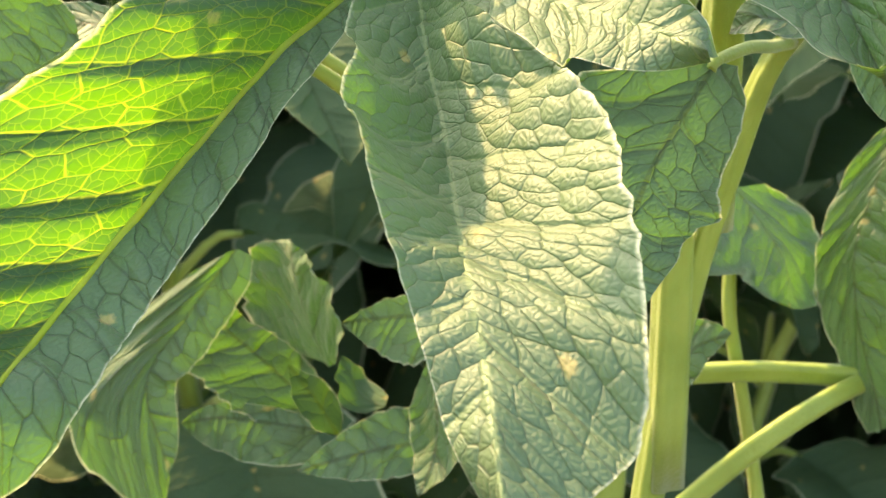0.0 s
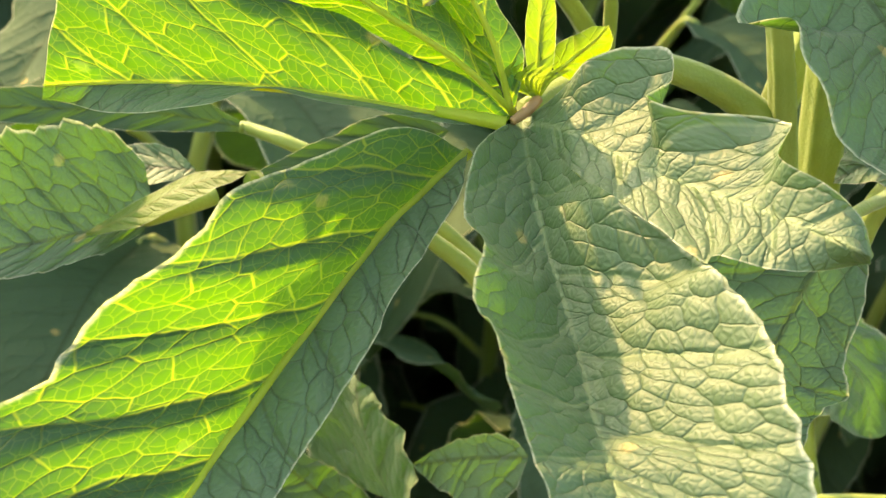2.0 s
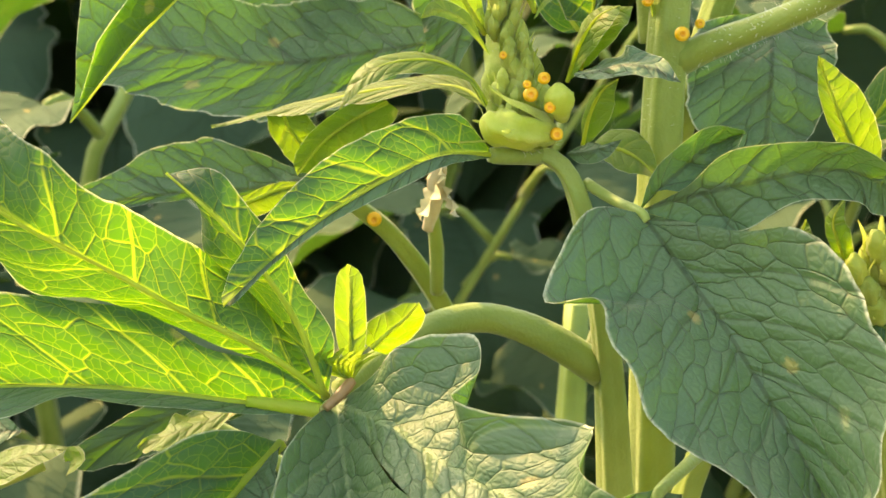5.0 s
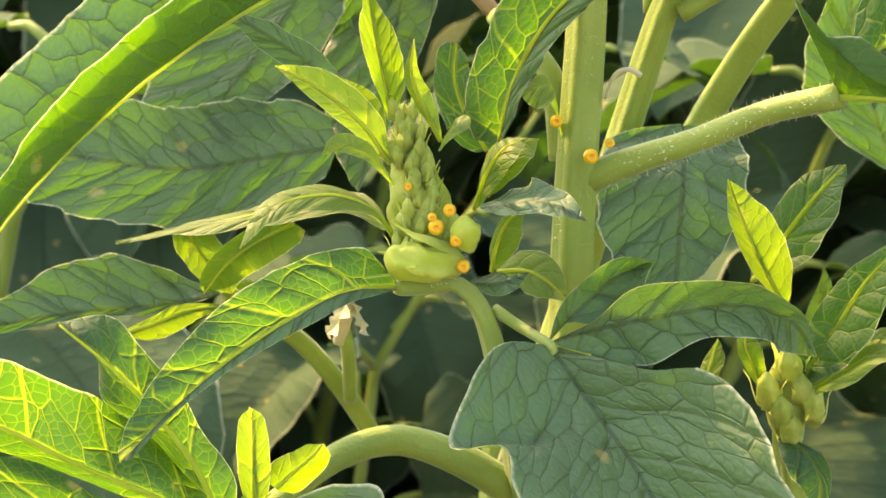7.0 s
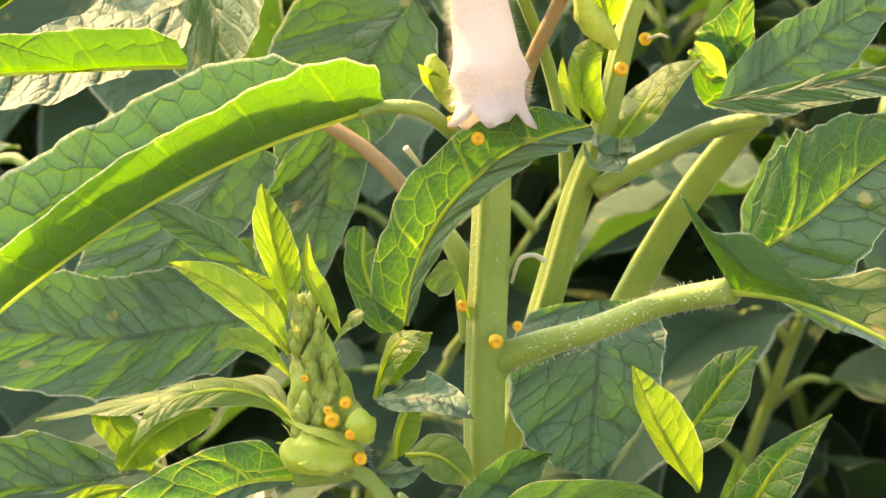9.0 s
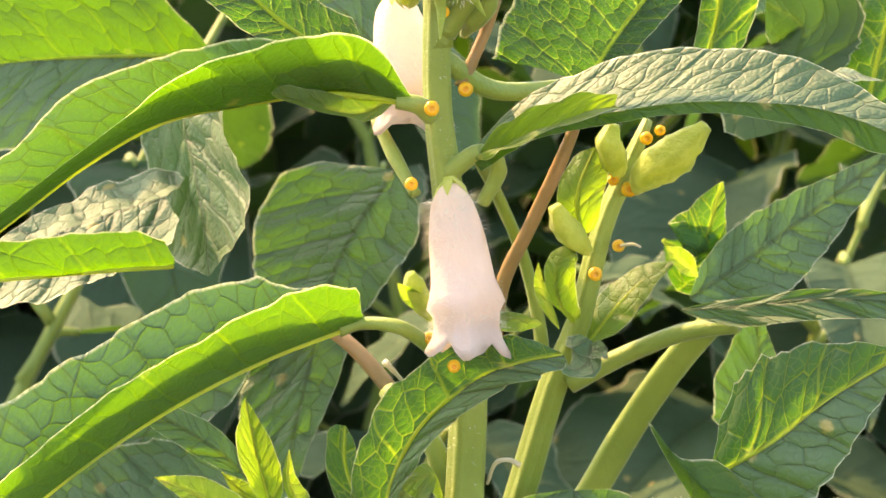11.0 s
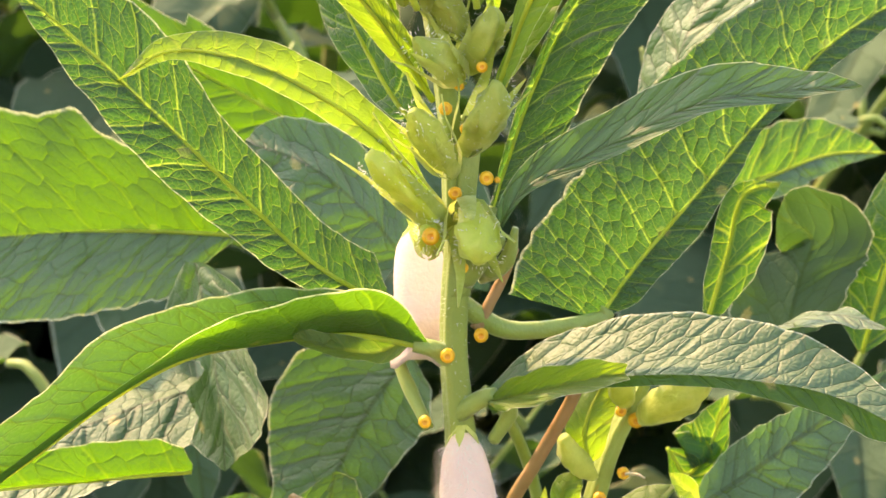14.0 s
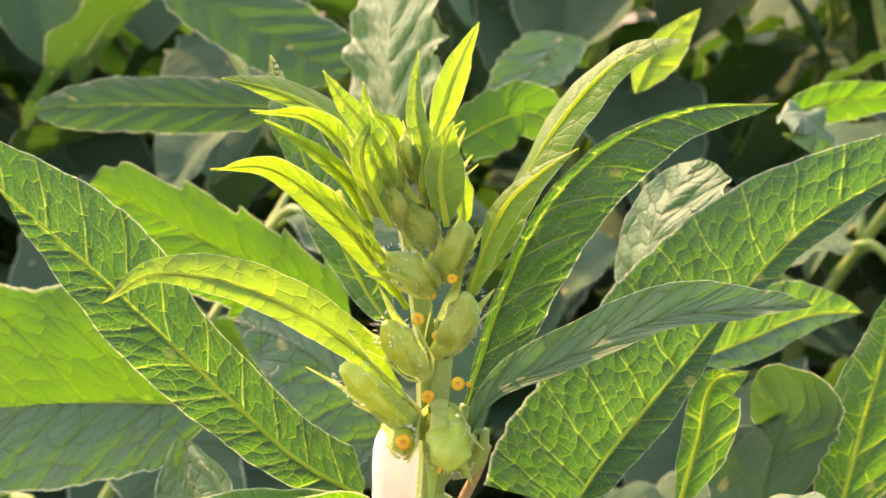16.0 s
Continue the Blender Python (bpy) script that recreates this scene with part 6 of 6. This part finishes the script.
leaf(second, ((0.0652, 0.0120, 0.1082), (0.0602, 0.0100, 0.1168), (0.0559, 0.0080, 0.1256), (0.0530, 0.0080, 0.1329)), (-0.0031, 0.0008, 0.0011), (0.0049, -0.0012, 0.0025), at=0.45, seed=100, shape="lance", material=YOUNG, pleat=0.5, under=True)
leaf(second, ((0.0608, 0.0200, 0.1108), (0.0657, 0.0200, 0.1182), (0.0710, 0.0180, 0.1270), (0.0764, 0.0175, 0.1331)), (-0.0011, 0.0046, 0.0045), (0.0032, -0.0074, -0.0022), at=0.45, seed=101, shape="lance", material=GREEN, pleat=0.5, under=True)
leaf(second, ((0.0689, 0.0120, 0.0936), (0.0734, 0.0080, 0.1055), (0.0776, 0.0040, 0.1160), (0.0855, 0.0000, 0.1259)), (-0.0044, 0.0054, -0.0029), (0.0022, -0.0066, -0.0034), at=0.45, seed=102, shape="lance", material=GREEN, pleat=0.5, under=True)
leaf(second, ((0.0703, 0.0140, 0.0972), (0.0711, 0.0140, 0.1037), (0.0723, 0.0140, 0.1101), (0.0724, 0.0140, 0.1149)), (-0.0026, -0.0000, -0.0012), (0.0026, 0.0000, -0.0002), at=0.45, seed=103, shape="lance", material=YOUNG, pleat=0.5, under=True)
leaf(second, ((0.0690, 0.0120, 0.0914), (0.0742, 0.0060, 0.0977), (0.0798, 0.0020, 0.1032), (0.0878, 0.0000, 0.1067)), (0.0015, 0.0036, 0.0036), (0.0006, -0.0064, 0.0007), at=0.45, seed=104, shape="lance", material=YOUNG, pleat=0.5, under=True)
leaf(second, ((0.0622, 0.0140, 0.0919), (0.0594, 0.0120, 0.0982), (0.0582, 0.0120, 0.1025), (0.0601, 0.0120, 0.1067)), (-0.0010, 0.0021, -0.0012), (0.0021, -0.0019, 0.0011), at=0.45, seed=105, shape="lance", material=YOUNG, pleat=0.5, under=True)
leaf(second, ((0.0652, 0.0120, 0.0826), (0.0684, 0.0080, 0.0820), (0.0712, 0.0060, 0.0772), (0.0705, 0.0040, 0.0692)), (0.0043, 0.0008, -0.0034), (-0.0041, -0.0032, -0.0025), at=0.45, seed=106, shape="lance", material=GREEN, pleat=0.5, under=True)
leaf(second, ((0.0535, 0.0120, 0.0896), (0.0517, 0.0120, 0.0951), (0.0523, 0.0120, 0.0994), (0.0531, 0.0120, 0.1026)), (-0.0012, 0.0020, -0.0012), (0.0020, -0.0020, 0.0012), at=0.45, seed=107, shape="lance", material=YOUNG, pleat=0.5, under=True)
# Leaves of the plants behind
stem(back, ((0.0050, 0.1300, -0.5900), (0.0120, 0.1300, -0.2000), (0.0180, 0.1350, -0.0500), (0.0230, 0.1400, 0.0500)), [0.007, 0.006, 0.005, 0.003])
leaf(back, ((-0.0160, 0.0600, 0.1299), (-0.0323, 0.0600, 0.1279), (-0.0495, 0.0580, 0.1265), (-0.0694, 0.0560, 0.1300), (-0.0860, 0.0550, 0.1331)), (-0.0045, -0.0059, -0.0113), (-0.0030, 0.0061, 0.0117), at=0.4, seed=108, shape="full", teeth=0.1, pleat=1.2, label="broad grey-green leaf puckered like cloth")
leaf(back, ((-0.0100, 0.0300, 0.1409), (-0.0166, 0.0280, 0.1490), (-0.0252, 0.0260, 0.1559), (-0.0357, 0.0240, 0.1630)), (-0.0040, -0.0013, -0.0008), (-0.0003, 0.0027, 0.0035), at=0.45, seed=109, shape="lance")
leaf(back, ((0.0506, 0.0360, 0.1372), (0.0492, 0.0280, 0.1301), (0.0476, 0.0220, 0.1201), (0.0461, 0.0160, 0.1098)), (0.0129, 0.0031, 0.0023), (-0.0162, -0.0029, 0.0006), at=0.5, seed=110, shape="broad", teeth=0.06, pleat=1.2, label="hanging grey leaf with a blistered face")
leaf(back, ((-0.0249, 0.0350, 0.1837), (-0.0372, 0.0300, 0.1841), (-0.0501, 0.0250, 0.1842), (-0.0645, 0.0200, 0.1841), (-0.0773, 0.0150, 0.1840)), (-0.0019, 0.0020, 0.0024), (0.0008, 0.0010, 0.0074), at=0.35, seed=111, shape="blunt", teeth=0.08, under=True, material=SMOOTH, pleat=0.4)
leaf(back, ((0.0002, 0.0700, 0.1713), (-0.0029, 0.0700, 0.1549), (-0.0074, 0.0660, 0.1378), (-0.0118, 0.0600, 0.1201)), (0.0087, -0.0010, 0.0061), (-0.0146, 0.0030, -0.0049), at=0.45, seed=112, shape="ovate", under=False, pleat=1.2)
leaf(back, ((-0.0195, 0.0750, 0.1641), (-0.0328, 0.0700, 0.1473), (-0.0436, 0.0660, 0.1339), (-0.0503, 0.0600, 0.1212)), (0.0149, -0.0006, 0.0027), (-0.0179, 0.0034, 0.0015), at=0.45, seed=113, shape="ovate", pleat=1.2)
leaf(back, ((0.1065, 0.0800, 0.1175), (0.1012, 0.0800, 0.1316), (0.0960, 0.0800, 0.1443), (0.0944, 0.0800, 0.1627)), (-0.0133, 0.0000, 0.0019), (0.0075, 0.0000, 0.0013), at=0.5, seed=114, shape="ovate")
leaf(back, ((0.0706, 0.0000, 0.1529), (0.0797, -0.0040, 0.1601), (0.0889, -0.0060, 0.1685), (0.1004, -0.0080, 0.1765)), (-0.0041, 0.0035, 0.0117), (0.0050, -0.0055, -0.0078), at=0.4, seed=115, shape="ovate", teeth=0.16, pleat=1.1, under=True, material=GREEN, material_b=TOP, label="leaf with bright vein net in half sun")
leaf(back, ((0.0746, 0.0500, 0.1718), (0.0886, 0.0550, 0.1797), (0.1017, 0.0600, 0.1877), (0.1195, 0.0650, 0.1992)), (-0.0027, 0.0023, 0.0058), (0.0050, -0.0038, -0.0071), at=0.45, seed=116, shape="ovate", teeth=0.1, pleat=1.0)
leaf(back, ((0.0706, 0.0600, 0.1819), (0.0751, 0.0600, 0.1762), (0.0795, 0.0600, 0.1828), (0.0827, 0.0600, 0.1937)), (-0.0057, 0.0000, 0.0068), (0.0055, 0.0000, 0.0020), at=0.5, seed=117, shape="ovate", under=True)
leaf(back, ((-0.0290, 0.0660, 0.2183), (-0.0260, 0.0620, 0.2062), (-0.0230, 0.0570, 0.1931), (-0.0206, 0.0500, 0.1783)),
     None, None, edges=(((-0.0274, 0.0640, 0.2189), (-0.0179, 0.0480, 0.2176), (-0.0136, 0.0420, 0.2043), (-0.0107, 0.0380, 0.1930), (-0.0206, 0.0500, 0.1783)),
                        ((-0.0312, 0.0680, 0.2178), (-0.0366, 0.0780, 0.2077), (-0.0370, 0.0780, 0.1922), (-0.0347, 0.0740, 0.1791), (-0.0206, 0.0500, 0.1783))),
     seed=118, teeth=0.08, pleat=1.8, vein=0.008, label="crumpled leaf turned to the sun, pale beige")
leaf(back, ((-0.0292, 0.0550, 0.1935), (-0.0418, 0.0500, 0.1905), (-0.0541, 0.0450, 0.1860), (-0.0683, 0.0400, 0.1800)), (0.0084, -0.0135, -0.0068), (0.0043, 0.0155, 0.0066), at=0.5, seed=119, shape="full", teeth=0.12, pleat=1.2, label="crumpled sunlit leaf, pale beige")
leaf(back, ((0.0155, 0.0900, 0.1924), (0.0057, 0.0850, 0.1791), (-0.0014, 0.0800, 0.1648), (-0.0105, 0.0700, 0.1485)), (0.0129, -0.0024, -0.0016), (-0.0193, 0.0056, 0.0060), at=0.45, seed=120, shape="ovate", pleat=1.0, label="smooth grey-green shaded leaf")
leaf(back, ((-0.0244, 0.0960, 0.2180), (-0.0400, 0.0960, 0.2185), (-0.0583, 0.0960, 0.2182), (-0.0793, 0.0960, 0.2165), (-0.1058, 0.0960, 0.2136)), (-0.0035, -0.0090, -0.0175), (-0.0046, 0.0020, 0.0272), at=0.45, seed=121, material=TOP, material_b=SMOOTH, pleat=0.5, under=True, label="large smooth leaf, upper half glowing", pa=((0.0, 0.06), (0.028, 0.154), (0.175, 0.795), (0.362, 0.951), (0.535, 1.053), (0.7, 1.038), (0.84, 0.947), (1.0, 0.0)), pb=((0.0, 0.06), (0.072, 0.263), (0.185, 0.53), (0.385, 0.76), (0.478, 1.028), (0.585, 0.999), (0.667, 1.068), (1.0, 0.0)))
leaf(back, ((0.0141, 0.0700, 0.2196), (0.0061, 0.0720, 0.2288), (-0.0059, 0.0730, 0.2382), (-0.0194, 0.0740, 0.2431)), (-0.0027, -0.0116, -0.0122), (0.0023, 0.0104, 0.0089), at=0.5, seed=122, shape="broad", pleat=1.2)
leaf(back, ((0.0003, 0.1500, 0.2285), (-0.0180, 0.1510, 0.2373), (-0.0408, 0.1520, 0.2490), (-0.0695, 0.1530, 0.2628)), (-0.0105, -0.0005, -0.0105), (-0.0015, 0.0015, 0.0138), at=0.5, seed=124, shape="full", teeth=0.35, count=5, pleat=0.5, under=True, material=SMOOTH, label="deeply lobed leaf glowing green")
leaf(back, ((0.0691, 0.0800, 0.2496), (0.0712, 0.0800, 0.2609), (0.0757, 0.0800, 0.2710), (0.0815, 0.0800, 0.2797)), (-0.0066, 0.0100, -0.0015), (0.0099, -0.0130, 0.0046), at=0.45, seed=125, shape="broad", teeth=0.1, pleat=1.2)
leaf(back, ((0.0746, 0.0450, 0.2125), (0.0782, 0.0460, 0.2264), (0.0805, 0.0460, 0.2380), (0.0871, 0.0430, 0.2415)), (-0.0034, 0.0011, -0.0014), (0.0063, -0.0019, -0.0003), at=0.3, seed=126, shape="lance", under=True)
leaf(back, ((0.0881, 0.1200, 0.2250), (0.1037, 0.1300, 0.2288), (0.1199, 0.1400, 0.2328), (0.1367, 0.1500, 0.2322)), (-0.0012, 0.0040, 0.0107), (0.0013, -0.0020, -0.0046), at=0.5, seed=127, shape="ovate", under=True, material=GREEN, material_b=TOP)
leaf(back, ((0.1140, 0.0750, 0.1991), (0.1179, 0.0750, 0.2186), (0.1218, 0.0750, 0.2365), (0.1254, 0.0750, 0.2565)), (-0.0075, 0.0050, -0.0001), (0.0110, -0.0040, 0.0026), at=0.5, seed=128, shape="ovate", under=True)
leaf(back, ((0.0986, 0.0800, 0.2010), (0.1005, 0.0800, 0.2142), (0.1026, 0.0800, 0.2233), (0.0948, 0.0800, 0.2283)), (-0.0145, 0.0080, -0.0022), (0.0116, -0.0060, 0.0025), at=0.4, seed=129, shape="full", teeth=0.15, material=FAR)
leaf(back, ((0.0849, 0.0450, 0.2101), (0.0913, 0.0400, 0.2149), (0.0987, 0.0350, 0.2173), (0.1060, 0.0300, 0.2160)), (0.0016, 0.0075, -0.0005), (-0.0014, -0.0075, 0.0000), at=0.5, seed=130, shape="lance")
leaf(back, ((-0.0228, 0.2200, 0.2790), (-0.0472, 0.2200, 0.2790), (-0.0751, 0.2200, 0.2790), (-0.1031, 0.2200, 0.2769)), (-0.0087, -0.0020, -0.0085), (-0.0079, 0.0040, 0.0084), at=0.5, seed=131, shape="broad", teeth=0.1, under=True, material=FAR, label="grey-green leaf with a glowing lower margin")
leaf(back, ((-0.0683, 0.2600, 0.3181), (-0.0460, 0.2600, 0.3055), (-0.0274, 0.2600, 0.2947), (-0.0105, 0.2600, 0.2866)), (-0.0069, -0.0070, -0.0088), (0.0155, 0.0100, 0.0078), at=0.5, seed=132, shape="full", pleat=1.5, teeth=0.1, material=FAR)
leaf(back, ((0.0094, 0.2000, 0.2776), (0.0077, 0.2000, 0.2908), (0.0076, 0.2000, 0.3023), (0.0091, 0.2000, 0.3185)), (-0.0155, 0.0410, -0.0007), (0.0156, -0.0450, 0.0043), at=0.5, seed=133, shape="full", teeth=0.15, pleat=1.2)
leaf(back, ((0.0289, 0.1600, 0.2750), (0.0387, 0.1600, 0.2805), (0.0477, 0.1600, 0.2829), (0.0577, 0.1600, 0.2777)), (-0.0032, 0.0010, 0.0079), (0.0002, -0.0010, -0.0085), at=0.5, seed=134, shape="full", teeth=0.25, count=5, under=True, material=SMOOTH)
leaf(back, ((0.0733, 0.1400, 0.2898), (0.0766, 0.1400, 0.2977), (0.0820, 0.1400, 0.3049), (0.0889, 0.1400, 0.3113)), (-0.0041, 0.0000, 0.0006), (0.0052, -0.0010, -0.0035), at=0.5, seed=135, shape="lance", under=True, material=YOUNG)
leaf(back, ((0.1236, 0.2000, 0.2802), (0.1333, 0.2000, 0.2837), (0.1447, 0.2000, 0.2855), (0.1610, 0.2000, 0.2874)), (0.0009, 0.0000, 0.0057), (0.0016, 0.0000, -0.0059), at=0.5, seed=136, shape="broad", under=True, material=SMOOTH)
leaf(back, ((0.1192, 0.1900, 0.2809), (0.1260, 0.1880, 0.2812), (0.1298, 0.1860, 0.2766), (0.1283, 0.1850, 0.2702)), (0.0055, 0.0084, 0.0017), (-0.0069, -0.0136, -0.0039), at=0.4, seed=137, shape="full", wave=0.2)
leaf(back, ((0.0645, 0.3000, 0.3006), (0.0567, 0.3000, 0.2905), (0.0489, 0.3000, 0.2804), (0.0451, 0.3000, 0.2682)), (0.0121, -0.0050, -0.0007), (-0.0118, 0.0060, 0.0044), at=0.5, seed=138, shape="broad", teeth=0.2)
leaf(back, ((-0.0811, 0.0600, -0.0022), (-0.0941, 0.0600, -0.0207), (-0.1036, 0.0560, -0.0380), (-0.0968, 0.0500, -0.0587)), (-0.0244, -0.0014, -0.0167), (0.0096, -0.0024, -0.0018), at=0.5, seed=139, shape="full", teeth=0.06)
leaf(back, ((-0.0593, 0.0650, -0.0342), (-0.0651, 0.0650, -0.0208), (-0.0680, 0.0650, -0.0090), (-0.0687, 0.0650, -0.0010)), (-0.0237, 0.0340, -0.0101), (0.0135, -0.0290, 0.0091), at=0.4, seed=140, shape="ovate", teeth=0.2)
leaf(back, ((-0.0629, 0.0700, -0.0476), (-0.0762, 0.0700, -0.0358), (-0.0864, 0.0700, -0.0271), (-0.0935, 0.0700, -0.0168)), (-0.0068, -0.0110, -0.0084), (0.0090, 0.0050, 0.0001), at=0.5, seed=141, shape="full", teeth=0.2)
leaf(back, ((-0.0273, 0.0500, -0.0129), (-0.0381, 0.0500, -0.0136), (-0.0462, 0.0500, -0.0148), (-0.0537, 0.0500, -0.0163)), (0.0023, -0.0050, -0.0092), (0.0012, 0.0020, 0.0047), at=0.5, seed=142, shape="ovate", teeth=0.2)
leaf(back, ((-0.0259, 0.0450, -0.0430), (-0.0393, 0.0420, -0.0440), (-0.0513, 0.0400, -0.0469), (-0.0626, 0.0380, -0.0504)), (0.0013, -0.0029, -0.0061), (0.0002, 0.0041, 0.0077), at=0.5, seed=143, shape="ovate", teeth=0.15)
leaf(back, ((-0.0316, 0.0400, -0.0208), (-0.0290, 0.0360, -0.0303), (-0.0291, 0.0340, -0.0410), (-0.0325, 0.0300, -0.0509)), (0.0076, -0.0060, 0.0004), (-0.0072, 0.0060, -0.0032), at=0.5, seed=144, shape="ovate")
leaf(back, ((-0.0541, 0.0500, -0.0457), (-0.0584, 0.0500, -0.0385), (-0.0626, 0.0500, -0.0327), (-0.0665, 0.0500, -0.0278)), (-0.0024, -0.0060, -0.0021), (0.0041, 0.0050, -0.0005), at=0.5, seed=145, material=FAR, shape="lance")
leaf(back, ((-0.0431, 0.0500, -0.0374), (-0.0487, 0.0500, -0.0348), (-0.0515, 0.0500, -0.0291), (-0.0536, 0.0500, -0.0248)), (-0.0018, -0.0150, 0.0049), (0.0014, 0.0130, -0.0038), at=0.5, seed=146, material=FAR, shape="lance")
leaf(back, ((-0.0613, 0.0600, -0.0493), (-0.0772, 0.0600, -0.0480), (-0.0874, 0.0600, -0.0479), (-0.0962, 0.0600, -0.0501)), (0.0050, -0.0050, -0.0097), (0.0037, 0.0020, 0.0034), at=0.5, seed=147, shape="full")
leaf(back, ((0.0188, 0.0500, -0.0216), (0.0255, 0.0500, -0.0212), (0.0318, 0.0500, -0.0165), (0.0387, 0.0500, -0.0132)), (-0.0004, 0.0030, 0.0083), (0.0017, -0.0030, -0.0065), at=0.4, seed=148, shape="ovate", teeth=0.15)
leaf(back, ((0.0399, 0.0800, 0.0144), (0.0477, 0.0800, 0.0046), (0.0543, 0.0800, -0.0055), (0.0568, 0.0800, -0.0167)), (0.0168, 0.0260, -0.0067), (-0.0205, -0.0370, 0.0046), at=0.5, seed=149, shape="full", teeth=0.05)
leaf(back, ((0.0765, 0.0700, 0.0371), (0.0710, 0.0700, 0.0160), (0.0694, 0.0700, -0.0056), (0.0796, 0.0650, -0.0420)), (0.0196, -0.0193, 0.0028), (-0.0084, 0.0067, -0.0117), at=0.5, seed=150, shape="full", teeth=0.05)
stem(back, ((0.0122, 0.0750, -0.0359), (0.0293, 0.0740, -0.0338), (0.0489, 0.0730, -0.0313), (0.0686, 0.0730, -0.0312), (0.0962, 0.0720, -0.0309)), [0.0024, 0.0026, 0.0026, 0.0027, 0.003], name="branch", ridges=3)
stem(back, ((0.0308, 0.0600, -0.0649), (0.0475, 0.0600, -0.0472), (0.0635, 0.0640, -0.0357), (0.0770, 0.0730, -0.0315)), [0.0026, 0.0026, 0.0024, 0.0022], name="branch", ridges=3)
stem(back, ((0.0411, 0.0850, 0.0057), (0.0412, 0.0800, -0.0169), (0.0460, 0.0800, -0.0384), (0.0532, 0.0800, -0.0703), (0.0597, 0.0800, -0.1073)), [0.0015, 0.0018, 0.0018, 0.0019, 0.002], name="branch", ridges=0)
stem(back, ((-0.0577, 0.0200, 0.0528), (-0.0482, 0.0200, 0.0467), (-0.0361, 0.0200, 0.0358), (-0.0201, 0.0300, 0.0057), (-0.0082, 0.0500, -0.0471)), [0.0016, 0.0018, 0.002, 0.0022, 0.0024], name="branch", ridges=0)

# The field behind and around: plants with broad leaves, each on its own stem
def field_plant(seed, height, leaves, joined=False):
    rnd = random.Random(seed)
    ob = plant("leafy green sesame plant in the field behind", (0, 0, 0), group="field plants")
    ob.name = "field_plant"
    bend = [Vector((rnd.uniform(-0.03, 0.03) * k, rnd.uniform(-0.03, 0.03) * k, height * k / 4)) for k in range(5)]
    stem(ob, bend, [0.006, 0.005, 0.004, 0.003, 0.001], steps=10, ring=8)
    for k in range(leaves):
        s = 0.12 + 0.86 * (k + rnd.random()) / leaves
        root = curve_at(bend, s)
        turn = k * 2.4 + rnd.uniform(-0.5, 0.5)
        out = Vector((math.cos(turn), math.sin(turn), 0))
        size = rnd.uniform(0.11, 0.17) * (1 - 0.55 * s * s)
        drop = rnd.uniform(0.6, 1.5) * (1.1 - 0.5 * s)
        foot = root + out * size * 0.3 + Vector((0, 0, size * 0.18))
        pts = [foot + out * size * f + Vector((0, 0, -drop * size * f * f)) for f in (0, 0.3, 0.65, 1.0)]
        across = out.cross(Vector((0, 0, 1))) * size * rnd.uniform(0.26, 0.4)
        up = Vector((0, 0, size * rnd.uniform(0.02, 0.16)))
        leaf(ob, pts, across + up, -across + up, 0.4, rnd.choice(("ovate", "broad", "full")), teeth=rnd.uniform(0.05, 0.22), count=5,
             wave=0.08, material=FAR, rib=0, seed=seed * 40 + k, fine=0.4)
        stem(ob, (root, root.lerp(foot, 0.6) + Vector((0, 0, 0.006)), foot), [0.0022, 0.0018, 0.0014], "petiole", ridges=0, steps=5)
    if joined:
        crown = bmesh.new()
        gone = [o for o in ob.children if o.name.split(".")[0] == "leaf"]
        for o in gone:
            crown.from_mesh(o.data)
        stalks = bmesh.new()
        thin = [o for o in ob.children if o.name.split(".")[0] == "petiole"]
        for o in thin:
            stalks.from_mesh(o.data)
        tagged(part("crown", crown, FAR, ob, "crown of broad green leaves"), kind="stuff")
        tagged(part("stalk", stalks, STEM, ob), kind="stuff")
        for o in gone + thin:
            bpy.data.objects.remove(o)
    return ob


near = [field_plant(11, 0.78, 30), field_plant(12, 0.72, 28), field_plant(13, 0.82, 32)]
far = [field_plant(21, 0.78, 30, True), field_plant(22, 0.72, 28, True), field_plant(23, 0.82, 32, True), field_plant(24, 0.7, 28, True)]
rnd = random.Random(5)
made = set()
for row in range(9):
    for col in range(-6 - row, 6 + row):
        x = col * 0.17 + (0.09 if row % 2 else 0) + rnd.uniform(-0.05, 0.05)
        y = 0.37 + row * 0.19 + 0.01 * row * row + rnd.uniform(-0.05, 0.05)
        size = min(1.5, 1.0 + 0.22 * row) * rnd.uniform(0.95, 1.08)
        kind = (near if row < 2 and abs(col) < 5 else far)[(col + row) % (3 if row < 2 and abs(col) < 5 else 4)]
        m = pose(x, y, -0.62, 0, 0, rnd.uniform(0, 360))
        ob = copy_thing(kind, m) if kind in made else kind
        made.add(kind)
        ob.matrix_basis = m
        ob.scale = (size, size, size)
# plants beside the path, out of the picture, that shade the low leaves
for k, (x, y) in enumerate(((-0.48, 0.2), (-0.52, 0.02), (-0.5, -0.17), (-0.7, 0.12), (-0.72, -0.1), (0.52, 0.14), (0.54, -0.04), (0.54, -0.24), (0.74, 0.05))):
    size = rnd.uniform(1.05, 1.25)
    copy_thing(near[k % 3], pose(x, y, -0.62, 0, 0, rnd.uniform(0, 360))).scale = (size, size, size)
